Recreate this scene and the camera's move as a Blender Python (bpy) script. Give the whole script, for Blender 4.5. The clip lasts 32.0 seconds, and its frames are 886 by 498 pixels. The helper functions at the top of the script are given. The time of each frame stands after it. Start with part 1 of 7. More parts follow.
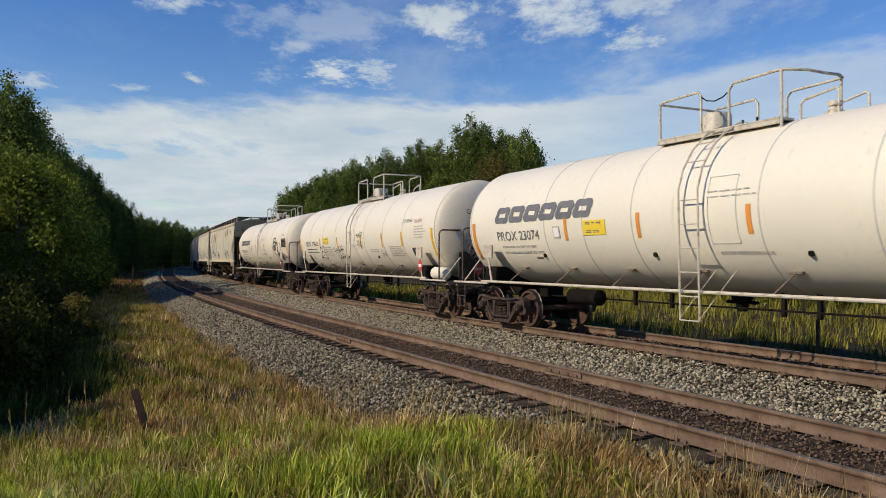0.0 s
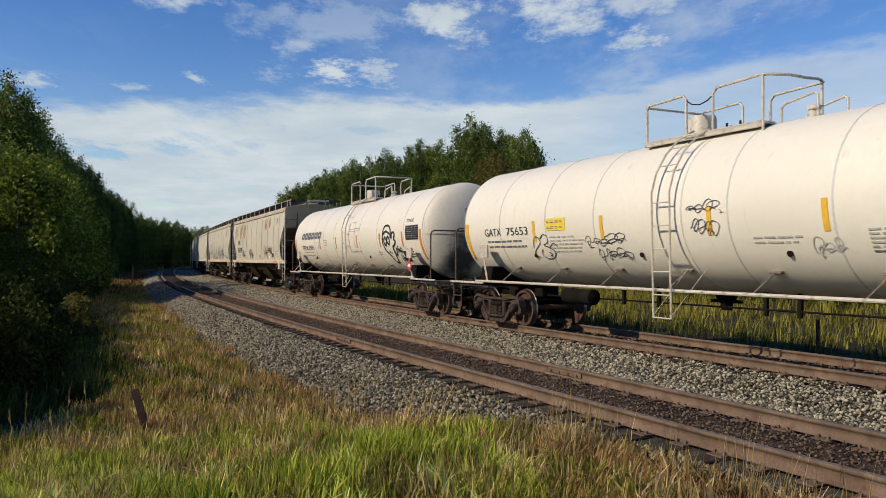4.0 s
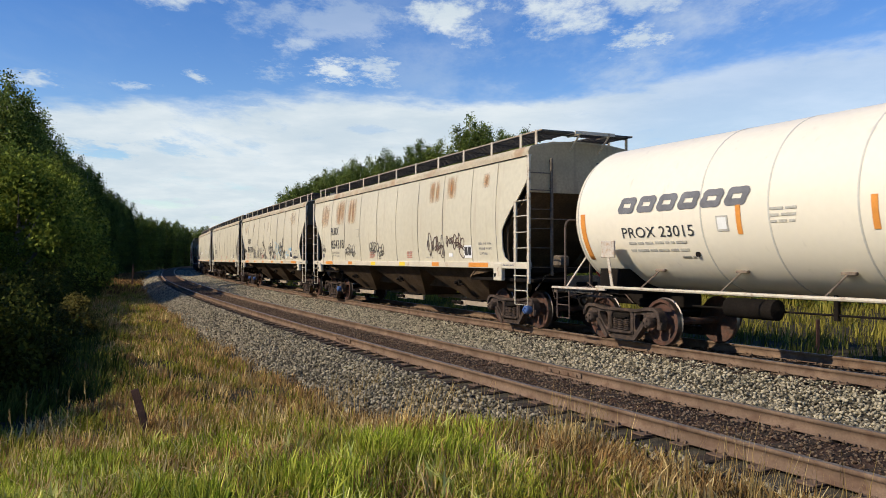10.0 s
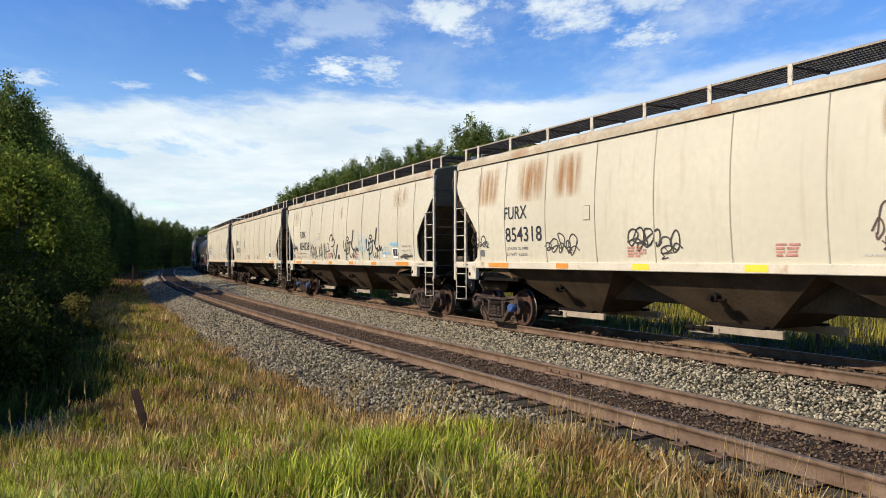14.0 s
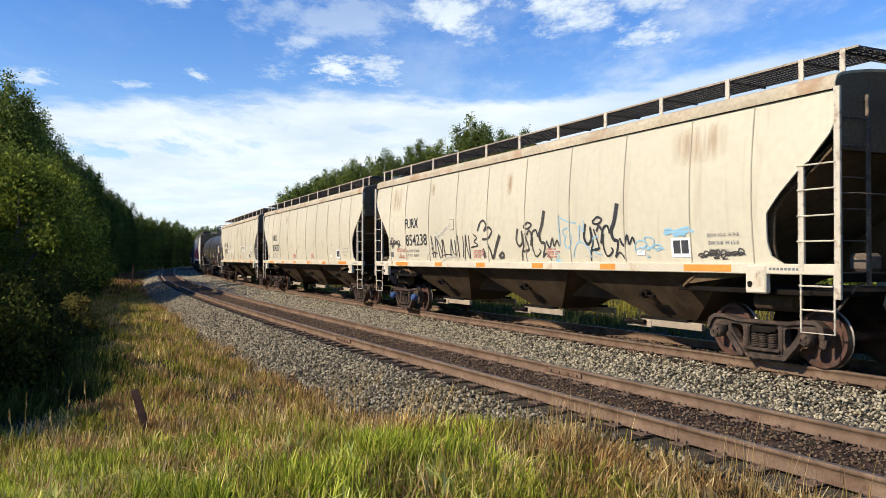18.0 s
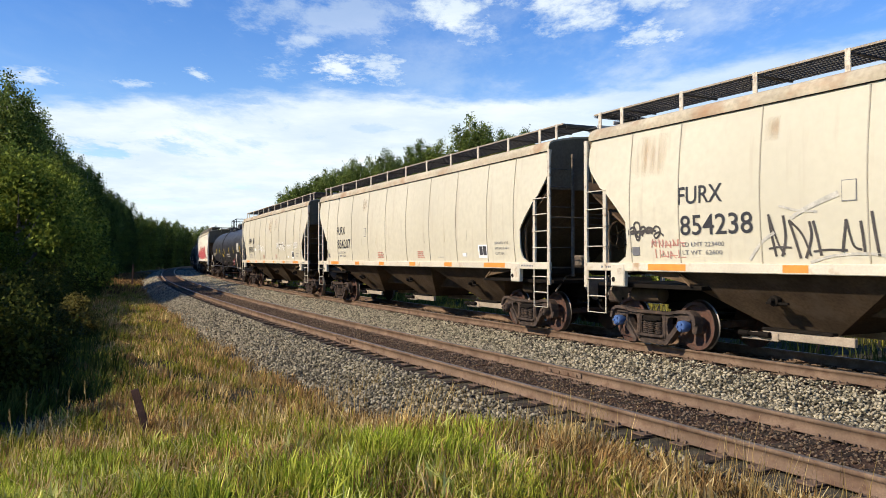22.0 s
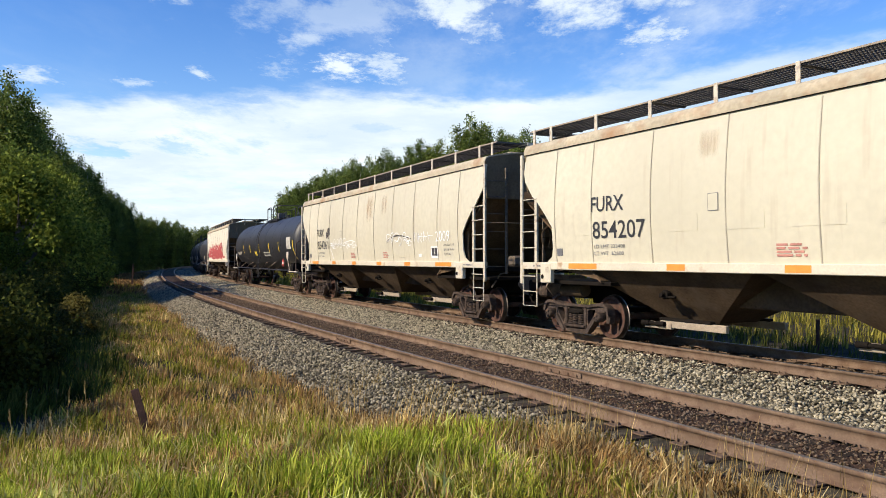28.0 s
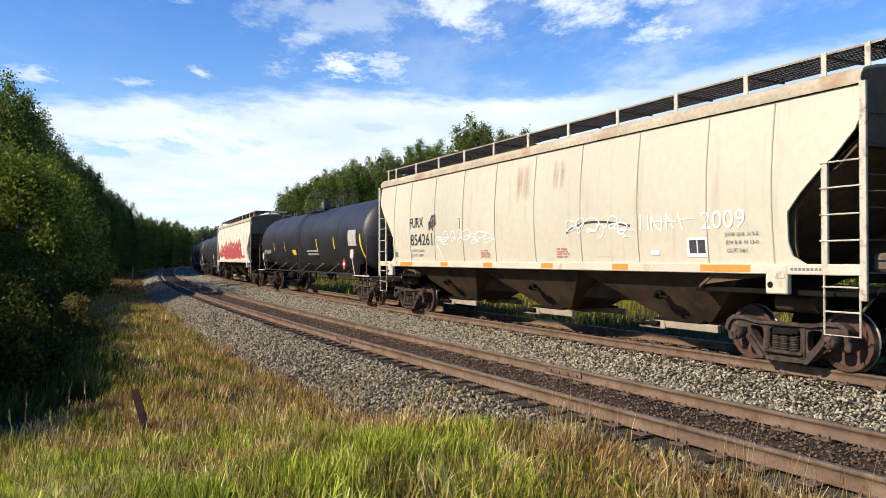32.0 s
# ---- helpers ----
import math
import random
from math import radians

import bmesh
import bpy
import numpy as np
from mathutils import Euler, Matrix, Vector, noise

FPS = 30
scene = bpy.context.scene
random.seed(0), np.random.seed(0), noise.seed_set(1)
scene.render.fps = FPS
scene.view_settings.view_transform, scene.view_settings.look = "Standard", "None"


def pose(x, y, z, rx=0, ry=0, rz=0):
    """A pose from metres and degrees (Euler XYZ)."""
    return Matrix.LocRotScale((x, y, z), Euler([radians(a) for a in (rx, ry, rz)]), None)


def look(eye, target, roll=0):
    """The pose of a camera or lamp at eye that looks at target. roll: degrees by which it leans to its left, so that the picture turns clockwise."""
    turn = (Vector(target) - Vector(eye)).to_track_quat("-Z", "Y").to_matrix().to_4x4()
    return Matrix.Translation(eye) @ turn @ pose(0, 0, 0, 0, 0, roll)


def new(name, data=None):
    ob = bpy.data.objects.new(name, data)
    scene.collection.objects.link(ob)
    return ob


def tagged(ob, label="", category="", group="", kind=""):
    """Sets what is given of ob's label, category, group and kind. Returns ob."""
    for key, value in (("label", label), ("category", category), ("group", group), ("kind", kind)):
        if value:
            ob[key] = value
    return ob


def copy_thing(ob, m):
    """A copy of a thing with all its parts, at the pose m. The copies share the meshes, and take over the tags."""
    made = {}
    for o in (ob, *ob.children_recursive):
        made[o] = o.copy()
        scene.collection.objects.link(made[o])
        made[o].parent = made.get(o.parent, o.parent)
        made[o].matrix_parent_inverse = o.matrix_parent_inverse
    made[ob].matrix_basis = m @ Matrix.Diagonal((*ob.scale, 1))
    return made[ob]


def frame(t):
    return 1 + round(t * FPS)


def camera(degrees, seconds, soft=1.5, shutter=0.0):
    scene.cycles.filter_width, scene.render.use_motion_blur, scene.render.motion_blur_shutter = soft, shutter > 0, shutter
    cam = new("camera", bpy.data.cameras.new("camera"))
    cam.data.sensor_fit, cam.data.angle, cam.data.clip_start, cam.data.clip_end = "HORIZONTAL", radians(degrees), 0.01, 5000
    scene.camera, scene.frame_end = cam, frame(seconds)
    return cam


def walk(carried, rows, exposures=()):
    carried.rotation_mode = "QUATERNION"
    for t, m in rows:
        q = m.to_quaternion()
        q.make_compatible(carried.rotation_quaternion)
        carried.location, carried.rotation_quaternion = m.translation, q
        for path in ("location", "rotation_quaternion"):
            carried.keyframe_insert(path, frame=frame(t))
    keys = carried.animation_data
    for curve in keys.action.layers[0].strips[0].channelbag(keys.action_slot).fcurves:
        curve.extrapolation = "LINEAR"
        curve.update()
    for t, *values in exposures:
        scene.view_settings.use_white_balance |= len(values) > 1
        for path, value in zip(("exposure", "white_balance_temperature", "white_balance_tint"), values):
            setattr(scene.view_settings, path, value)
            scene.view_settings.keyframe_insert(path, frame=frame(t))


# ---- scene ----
cam = camera(58.985, 32.0, soft=0.3, shutter=0.15)
EYE = (0.0, 0.0, 1.733)
walk(cam, [(0.0, pose(*EYE, 90.668, 0, 0)), (32.0, pose(*EYE, 90.668, 0, 0))],
     exposures=[(0.0, -0.4), (1.0, -0.3), (2.0, -0.28), (3.0, -0.42), (6.0, -0.28), (9.0, -0.28), (10.5, -0.04), (13.0, 0.06), (17.0, 0.16), (28.0, 0.22), (32.0, 0.26)])

# ---- world and sun ----
SUN_EL, SUN_AZ = 33.0, 202.0          # azimuth counted from +x towards +y
world = bpy.data.worlds.new("sky")
scene.world = world
world.use_nodes = True
wn = world.node_tree.nodes
sky = wn.new("ShaderNodeTexSky")
sky.sky_type = "NISHITA"
sky.sun_disc = False
sky.sun_elevation = radians(SUN_EL)
sky.sun_rotation = radians(90 - SUN_AZ)
sky.air_density, sky.dust_density, sky.ozone_density = 1.0, 0.0, 1.0
wn["Background"].inputs["Strength"].default_value = 0.16
hue = wn.new("ShaderNodeHueSaturation")
hue.inputs["Hue"].default_value = 0.518
hue.inputs["Saturation"].default_value = 1.43
world.node_tree.links.new(sky.outputs[0], hue.inputs["Color"])
world.node_tree.links.new(hue.outputs[0], wn["Background"].inputs[0])
sun_dir = Vector((math.cos(radians(SUN_AZ)) * math.cos(radians(SUN_EL)),
                  math.sin(radians(SUN_AZ)) * math.cos(radians(SUN_EL)), math.sin(radians(SUN_EL))))
sun = new("sun", bpy.data.lights.new("sun", "SUN"))
sun.data.energy, sun.data.angle, sun.data.color = 5.3, radians(0.53), (1.0, 0.875, 0.68)
sun.matrix_world = look(sun_dir * 50, (0, 0, 0))

# ---- track alignment: s runs away from the camera along the far track, s = 0 beside it ----
S_STEP = 0.5
S_ALL = np.arange(-180.0, 420.01, S_STEP)
K_ALL = np.where(S_ALL < 135, 0.0017966 - 1.0459e-5 * np.clip(S_ALL, -20, 400), 0.0024)
TH_ALL = 2.02843 - np.cumsum(K_ALL) * S_STEP
i_zero = int(np.argmin(abs(S_ALL)))
TH_ALL += 2.02843 - TH_ALL[i_zero]
X_ALL = np.cumsum(np.cos(TH_ALL)) * S_STEP
Y_ALL = np.cumsum(np.sin(TH_ALL)) * S_STEP
X_ALL += 3.81 - X_ALL[i_zero]
Y_ALL += 18.049 - Y_ALL[i_zero]
GRADE, GAP, NEAR_Z = -0.00105, 4.79, -0.049


def line_at(s, side=0.0, z=0.0):
    """A point beside the far track's centre line; side is positive towards the camera's side."""
    th = np.interp(s, S_ALL, TH_ALL)
    return Vector((float(np.interp(s, S_ALL, X_ALL) - math.sin(th) * side),
                   float(np.interp(s, S_ALL, Y_ALL) + math.cos(th) * side), z + GRADE * (s - 20)))


def run(t):
    """How far the train has gone by t seconds."""
    return 4.54868 * t - 0.048993 * t * t + 0.00036753 * t ** 3


def side_of(x, y):
    """The nearest s on the far track and the offset from it, positive on the camera's side."""
    x, y = np.asarray(x, float), np.asarray(y, float)
    s = (y - 18.0) * 1.1
    for _ in range(6):
        th = np.interp(s, S_ALL, TH_ALL)
        dx, dy = x - np.interp(s, S_ALL, X_ALL), y - np.interp(s, S_ALL, Y_ALL)
        s = s + dx * np.cos(th) + dy * np.sin(th)
    th = np.interp(s, S_ALL, TH_ALL)
    dx, dy = x - np.interp(s, S_ALL, X_ALL), y - np.interp(s, S_ALL, Y_ALL)
    return s, -np.sin(th) * dx + np.cos(th) * dy


# ---- mesh helper ----
class Shape:
    """Vertices and faces gathered for one mesh."""

    def __init__(self):
        self.v, self.f = [], []

    def add(self, verts, faces):
        n = len(self.v)
        self.v += [tuple(p) for p in verts]
        self.f += [tuple(i + n for i in f) for f in faces]
        return self

    def box(self, x0, x1, y0, y1, z0, z1, c=0.01, m=None):
        """A box with its edges cut by c."""
        lo, hi = (x0, y0, z0), (x1, y1, z1)
        c = min(c, (x1 - x0) * 0.3, (y1 - y0) * 0.3, (z1 - z0) * 0.3)
        vs, idx = [], {}
        for sx in (0, 1):
            for sy in (0, 1):
                for sz in (0, 1):
                    b = (sx, sy, sz)
                    for ax in range(3):
                        p = []
                        for k in range(3):
                            e = hi[k] if b[k] else lo[k]
                            p.append(e if k == ax else e + (-c if b[k] else c))
                        idx[b, ax] = len(vs)
                        vs.append(Vector(p))
        fs = []
        for ax in range(3):
            o = [k for k in range(3) if k != ax]
            for sgn in (0, 1):
                q = []
                for a, b in ((0, 0), (1, 0), (1, 1), (0, 1)):
                    k = [0, 0, 0]
                    k[ax], k[o[0]], k[o[1]] = sgn, a, b
                    q.append(idx[tuple(k), ax])
                fs.append(q if (sgn == 1) == (ax != 1) else q[::-1])
        for ax in range(3):
            o = [k for k in range(3) if k != ax]
            for a in (0, 1):
                for b in (0, 1):
                    k0, k1 = [0, 0, 0], [0, 0, 0]
                    k0[o[0]] = k1[o[0]] = a
                    k0[o[1]] = k1[o[1]] = b
                    k1[ax] = 1
                    q = [idx[tuple(k0), o[0]], idx[tuple(k1), o[0]], idx[tuple(k1), o[1]], idx[tuple(k0), o[1]]]
                    fs.append(q)
        for b in ((x, y, z) for x in (0, 1) for y in (0, 1) for z in (0, 1)):
            fs.append([idx[b, 0], idx[b, 1], idx[b, 2]])
        if m is not None:
            vs = [m @ p for p in vs]
        return self.add(vs, fs)

    def slab(self, x0, x1, y0, y1, z0, z1):
        """A plain small block."""
        return self.add([(x, y, z) for x in (x0, x1) for y in (y0, y1) for z in (z0, z1)],
                        [(0, 1, 3, 2), (4, 6, 7, 5), (0, 4, 5, 1), (2, 3, 7, 6), (0, 2, 6, 4), (1, 5, 7, 3)])

    def bar(self, p, q, w, h, c=0.004, up=(0, 0, 1)):
        """A rectangular bar from p to q."""
        p, q = Vector(p), Vector(q)
        d = q - p
        x = d.normalized()
        u = Vector(up)
        y = u.cross(x)
        if y.length < 1e-4:
            y = Vector((0, 1, 0)).cross(x)
        y.normalize()
        z = x.cross(y)
        m = Matrix(((x.x, y.x, z.x, p.x), (x.y, y.y, z.y, p.y), (x.z, y.z, z.z, p.z), (0, 0, 0, 1)))
        return self.box(0, d.length, -w / 2, w / 2, -h / 2, h / 2, c, m)

    def tube(self, pts, r, n=8, r2=None, closed=False, caps=True):
        """A round pipe along pts, tapering from r to r2."""
        pts = [Vector(p) for p in pts]
        m, vs = len(pts), []
        last = None
        for i, p in enumerate(pts):
            a = pts[i - 1] if i else (pts[-1] if closed else p)
            b = pts[i + 1] if i < m - 1 else (pts[0] if closed else p)
            t = (b - a).normalized()
            if last is None:
                last = Vector((0, 0, 1)) if abs(t.z) < 0.9 else Vector((0, 1, 0))
            s = t.cross(last).normalized()
            last = s.cross(t).normalized()
            rr = r if r2 is None else r + (r2 - r) * i / max(1, m - 1)
            for k in range(n):
                g = 2 * math.pi * k / n
                vs.append(p + s * (math.cos(g) * rr) + last * (math.sin(g) * rr))
        fs = []
        for i in range(m if closed else m - 1):
            j = (i + 1) % m
            for k in range(n):
                l = (k + 1) % n
                fs.append((i * n + k, i * n + l, j * n + l, j * n + k))
        if caps and not closed:
            fs.append(tuple(range(n))[::-1])
            fs.append(tuple((m - 1) * n + k for k in range(n)))
        return self.add(vs, fs)

    def lathe(self, prof, n=24, m=None, axis="x"):
        """prof: (along, radius) pairs turned about an axis."""
        vs, fs = [], []
        for a, r in prof:
            for k in range(n):
                g = 2 * math.pi * k / n
                c, s = math.cos(g) * r, math.sin(g) * r
                p = {"x": Vector((a, c, s)), "y": Vector((s, a, c)), "z": Vector((c, s, a))}[axis]
                vs.append(m @ p if m is not None else p)
        for i in range(len(prof) - 1):
            for k in range(n):
                l = (k + 1) % n
                fs.append((i * n + k, i * n + l, (i + 1) * n + l, (i + 1) * n + k))
        if prof[0][1] > 1e-6:
            fs.append(tuple(range(n))[::-1])
        if prof[-1][1] > 1e-6:
            fs.append(tuple((len(prof) - 1) * n + k for k in range(n)))
        return self.add(vs, fs)

    def prism(self, outline, y0, y1, place=lambda a, b, d: (a, d, b)):
        """An outline (a, b) given thickness from y0 to y1."""
        n = len(outline)
        vs = [place(a, b, y0) for a, b in outline] + [place(a, b, y1) for a, b in outline]
        fs = [tuple(range(n)), tuple(range(n, 2 * n))[::-1]]
        fs += [(i, i + n, (i + 1) % n + n, (i + 1) % n) for i in range(n)]
        return self.add(vs, fs)

    def plate(self, outline, holes, y0, y1):
        """An outline with holes, both (x, z), given thickness from y0 to y1."""
        bm = bmesh.new()
        edges = []
        for loop in [outline] + holes:
            vs = [bm.verts.new((a, 0, b)) for a, b in loop]
            edges += [bm.edges.new((vs[i], vs[(i + 1) % len(vs)])) for i in range(len(vs))]
        bmesh.ops.triangle_fill(bm, edges=edges, use_beauty=True)
        bm.verts.index_update()
        flat = [v.co.copy() for v in bm.verts]
        tri = [tuple(v.index for v in f.verts) for f in bm.faces]
        bm.free()
        n = len(flat)
        self.add([(v.x, y, v.z) for y in (y0, y1) for v in flat],
                 tri + [tuple(i + n for i in f)[::-1] for f in tri])
        for loop in [outline] + holes:
            m = len(loop)
            self.add([(a, y, b) for y in (y0, y1) for a, b in loop], [(i, (i + 1) % m, (i + 1) % m + m, i + m) for i in range(m)])
        return self

    def sheet(self, rows, thick=None):
        """Rows of points as one skin; thick pushes a second skin by that vector."""
        n = len(rows[0])
        vs = [p for r in rows for p in r]
        fs = [(i * n + k, i * n + k + 1, (i + 1) * n + k + 1, (i + 1) * n + k) for i in range(len(rows) - 1) for k in range(n - 1)]
        self.add(vs, fs)
        if thick is not None:
            t = Vector(thick)
            m = len(rows)
            N = m * n
            vs2 = vs + [Vector(p) + t for p in vs]
            rim = [k for k in range(n)] + [i * n + n - 1 for i in range(1, m)] + [(m - 1) * n + k for k in range(n - 2, -1, -1)] + [i * n for i in range(m - 2, 0, -1)]
            fs2 = [tuple(N + i for i in f)[::-1] for f in fs]
            fs2 += [(rim[i], rim[(i + 1) % len(rim)], N + rim[(i + 1) % len(rim)], N + rim[i]) for i in range(len(rim))]
            self.v = self.v[:-len(vs)]
            base = len(self.v)
            self.f = self.f[:-len(fs)]
            self.add(vs2, fs + fs2)
        return self

    def mesh(self, name, mat, smooth=None):
        me = bpy.data.meshes.new(name)
        me.from_pydata(self.v, [], self.f)
        bm = bmesh.new()
        bm.from_mesh(me)
        bmesh.ops.recalc_face_normals(bm, faces=bm.faces)
        bm.to_mesh(me)
        bm.free()
        if smooth:
            me.polygons.foreach_set("use_smooth", [True] * len(me.polygons))
            me.set_sharp_from_angle(angle=radians(smooth))
        if mat:
            me.materials.append(mat)
        return me


def part(name, shape, mat, parent, label="", smooth=35):
    """One mesh object under a thing or a part."""
    me = shape if isinstance(shape, bpy.types.Mesh) else shape.mesh(name, mat, smooth)
    ob = new(name, me)
    ob.parent = parent
    return tagged(ob, label)


def thing(name, label, category, group="", kind="", shape=None, mat=None, smooth=35):
    ob = new(name, shape.mesh(name, mat, smooth) if shape else None)
    return tagged(ob, label, category, group, kind)


def raw_mesh(name, verts, quads, mat, tris=False, smooth=False):
    """A mesh from number arrays."""
    verts, quads = np.asarray(verts, np.float32), np.asarray(quads, np.int32)
    k = quads.shape[1]
    me = bpy.data.meshes.new(name)
    me.vertices.add(len(verts))
    me.vertices.foreach_set("co", verts.ravel())
    me.loops.add(quads.size)
    me.loops.foreach_set("vertex_index", quads.ravel())
    me.polygons.add(len(quads))
    me.polygons.foreach_set("loop_start", np.arange(0, quads.size, k, dtype=np.int32))
    me.polygons.foreach_set("loop_total", np.full(len(quads), k, np.int32))
    if smooth:
        me.polygons.foreach_set("use_smooth", np.ones(len(quads), bool))
    me.update(calc_edges=True)
    me.materials.append(mat)
    return me


# ---- materials ----
def material(name, base, rough=0.6, metal=0.0, vary=0.15, scale=3.0, fine=40.0, bump=0.1, second=None, second_amount=0.5, island=0.0, obj_random=0.0,
             streak=None, streak_amount=0.4, coords="Object", spec=0.5):
    """A surface with two scales of tone, fine relief, patches of a second colour and downward streaks."""
    m = bpy.data.materials.new(name)
    m.use_nodes = True
    nt = m.node_tree
    N, L = nt.nodes, nt.links
    bsdf = N["Principled BSDF"]
    tc = N.new("ShaderNodeTexCoord")
    src = tc.outputs[coords]

    def noise_at(sc, detail=4.0, vec=None):
        n = N.new("ShaderNodeTexNoise")
        n.inputs["Scale"].default_value = sc
        n.inputs["Detail"].default_value = detail
        L.new(vec or src, n.inputs["Vector"])
        return n.outputs["Fac"]

    def ramp(fac, a, b):
        r = N.new("ShaderNodeMapRange")
        r.inputs["From Min"].default_value, r.inputs["From Max"].default_value = a, b
        L.new(fac, r.inputs["Value"])
        return r.outputs["Result"]

    def mix(fac, a, b, how="MIX"):
        x = N.new("ShaderNodeMix")
        x.data_type, x.blend_type = "RGBA", how
        for sock, val in ((x.inputs["Factor"], fac), (x.inputs["A"], a), (x.inputs["B"], b)):
            if isinstance(val, (int, float)):
                sock.default_value = val
            elif isinstance(val, tuple):
                sock.default_value = (*val, 1.0)
            else:
                L.new(val, sock)
        return x.outputs["Result"]

    big, small = noise_at(scale), noise_at(fine, 6.0)
    dark = tuple(c * (1 - vary * 1.6) for c in base)
    light = tuple(min(1.0, c * (1 + vary)) for c in base)
    col = mix(ramp(big, 0.3, 0.7), dark, light)
    col = mix(ramp(small, 0.35, 0.7), col, mix(0.55, col, tuple(c * (1 - min(0.25, vary * 1.2)) for c in dark)))
    if second:
        col = mix(ramp(noise_at(scale * 2.3, 8.0), 0.62 - 0.3 * second_amount, 0.75), col, second)
    if streak:
        sc = N.new("ShaderNodeMapping")
        sc.inputs["Scale"].default_value = (2.6, 2.6, 0.22)
        L.new(src, sc.inputs["Vector"])
        f = ramp(noise_at(2.2, 6.0, sc.outputs[0]), 0.72 - 0.3 * streak_amount, 0.95)
        col = mix(f, col, streak)
    for amount, node, out in ((island, "ShaderNodeNewGeometry", "Random Per Island"), (obj_random, "ShaderNodeObjectInfo", "Random")):
        if amount:
            g = N.new(node)
            col = mix(ramp(g.outputs[out], 0, 1), mix(amount, col, (0.0, 0.0, 0.0)), mix(amount * 0.6, col, (0.68, 0.58, 0.4)))
    L.new(col, bsdf.inputs["Base Color"])
    bsdf.inputs["Metallic"].default_value = metal
    bsdf.inputs["Specular IOR Level"].default_value = spec
    rr = N.new("ShaderNodeMapRange")
    rr.inputs["To Min"].default_value, rr.inputs["To Max"].default_value = max(0.05, rough - 0.12), min(1.0, rough + 0.12)
    L.new(small, rr.inputs["Value"])
    L.new(rr.outputs["Result"], bsdf.inputs["Roughness"])
    if bump:
        b = N.new("ShaderNodeBump")
        b.inputs["Strength"].default_value = bump
        b.inputs["Distance"].default_value = 0.02
        L.new(small, b.inputs["Height"])
        L.new(b.outputs[0], bsdf.inputs["Normal"])
    return m


def leaf_material(name, base, tip, through_light=0.35, rough=0.7, dark=0.42, patches=1.6, drifting=0.45):
    """Foliage: colour varies from leaf to leaf and plant to plant, and light shines through."""
    m = bpy.data.materials.new(name)
    m.use_nodes = True
    nt = m.node_tree
    N, L = nt.nodes, nt.links
    bsdf = N["Principled BSDF"]
    geo, info = N.new("ShaderNodeNewGeometry"), N.new("ShaderNodeObjectInfo")
    add = N.new("ShaderNodeMath")
    add.operation = "MULTIPLY_ADD"
    add.inputs[1].default_value = 0.65
    L.new(geo.outputs["Random Per Island"], add.inputs[0])
    mul = N.new("ShaderNodeMath")
    mul.operation = "MULTIPLY"
    mul.inputs[1].default_value = 0.35
    L.new(info.outputs["Random"], mul.inputs[0])
    L.new(mul.outputs[0], add.inputs[2])
    r = N.new("ShaderNodeValToRGB")
    L.new(add.outputs[0], r.inputs[0])
    r.color_ramp.elements[0].color = (*[c * dark for c in base], 1)
    r.color_ramp.elements[1].color = (*tip, 1)
    e = r.color_ramp.elements.new(0.5)
    e.color = (*base, 1)
    tc, drift = N.new("ShaderNodeTexCoord"), N.new("ShaderNodeTexNoise")
    drift.inputs["Scale"].default_value, drift.inputs["Detail"].default_value = patches, 3.0
    L.new(tc.outputs["Object"], drift.inputs["Vector"])
    tone = N.new("ShaderNodeMapRange")
    for k, val in (("From Min", 0.35), ("From Max", 0.65), ("To Min", 1.0 - drifting), ("To Max", 1.0 + 0.6 * drifting)):
        tone.inputs[k].default_value = val
    L.new(drift.outputs["Fac"], tone.inputs["Value"])
    shade = N.new("ShaderNodeVectorMath")
    shade.operation = "SCALE"
    L.new(r.outputs[0], shade.inputs[0])
    L.new(tone.outputs["Result"], shade.inputs["Scale"])
    L.new(shade.outputs[0], bsdf.inputs["Base Color"])
    bsdf.inputs["Roughness"].default_value = rough
    bsdf.inputs["Specular IOR Level"].default_value = 0.06
    tr = N.new("ShaderNodeBsdfTranslucent")
    L.new(shade.outputs[0], tr.inputs["Color"])
    mx = N.new("ShaderNodeMixShader")
    mx.inputs[0].default_value = through_light
    L.new(bsdf.outputs[0], mx.inputs[1])
    L.new(tr.outputs[0], mx.inputs[2])
    L.new(mx.outputs[0], N["Material Output"].inputs["Surface"])
    return m


WHITE = material("white_tank_paint", (0.8, 0.735, 0.6), 0.45, vary=0.03, scale=0.4, fine=8, bump=0.03, streak=(0.5, 0.46, 0.38), streak_amount=0.25)
WHITE_METAL = material("white_painted_steel", (0.58, 0.52, 0.41), 0.5, vary=0.08, scale=4, fine=60, bump=0.05, second=(0.22, 0.12, 0.07), second_amount=0.28)
BEIGE = material("pale_hopper_paint", (0.58, 0.535, 0.41), 0.6, vary=0.06, scale=0.3, fine=7, bump=0.05, streak=(0.4, 0.32, 0.23), streak_amount=0.5)
SILL = material("cream_sill_paint", (0.62, 0.56, 0.44), 0.6, vary=0.08, scale=1.5, fine=30, bump=0.05, second=(0.4, 0.27, 0.16), second_amount=0.15)
BLACK_PAINT = material("black_tank_paint", (0.028, 0.028, 0.032), 0.5, vary=0.3, scale=0.8, fine=20, bump=0.05, streak=(0.09, 0.085, 0.08), streak_amount=0.4)
DARK = material("dark_underframe", (0.014, 0.011, 0.009), 0.9, vary=0.3, scale=3, fine=30, bump=0.2, spec=0.12)
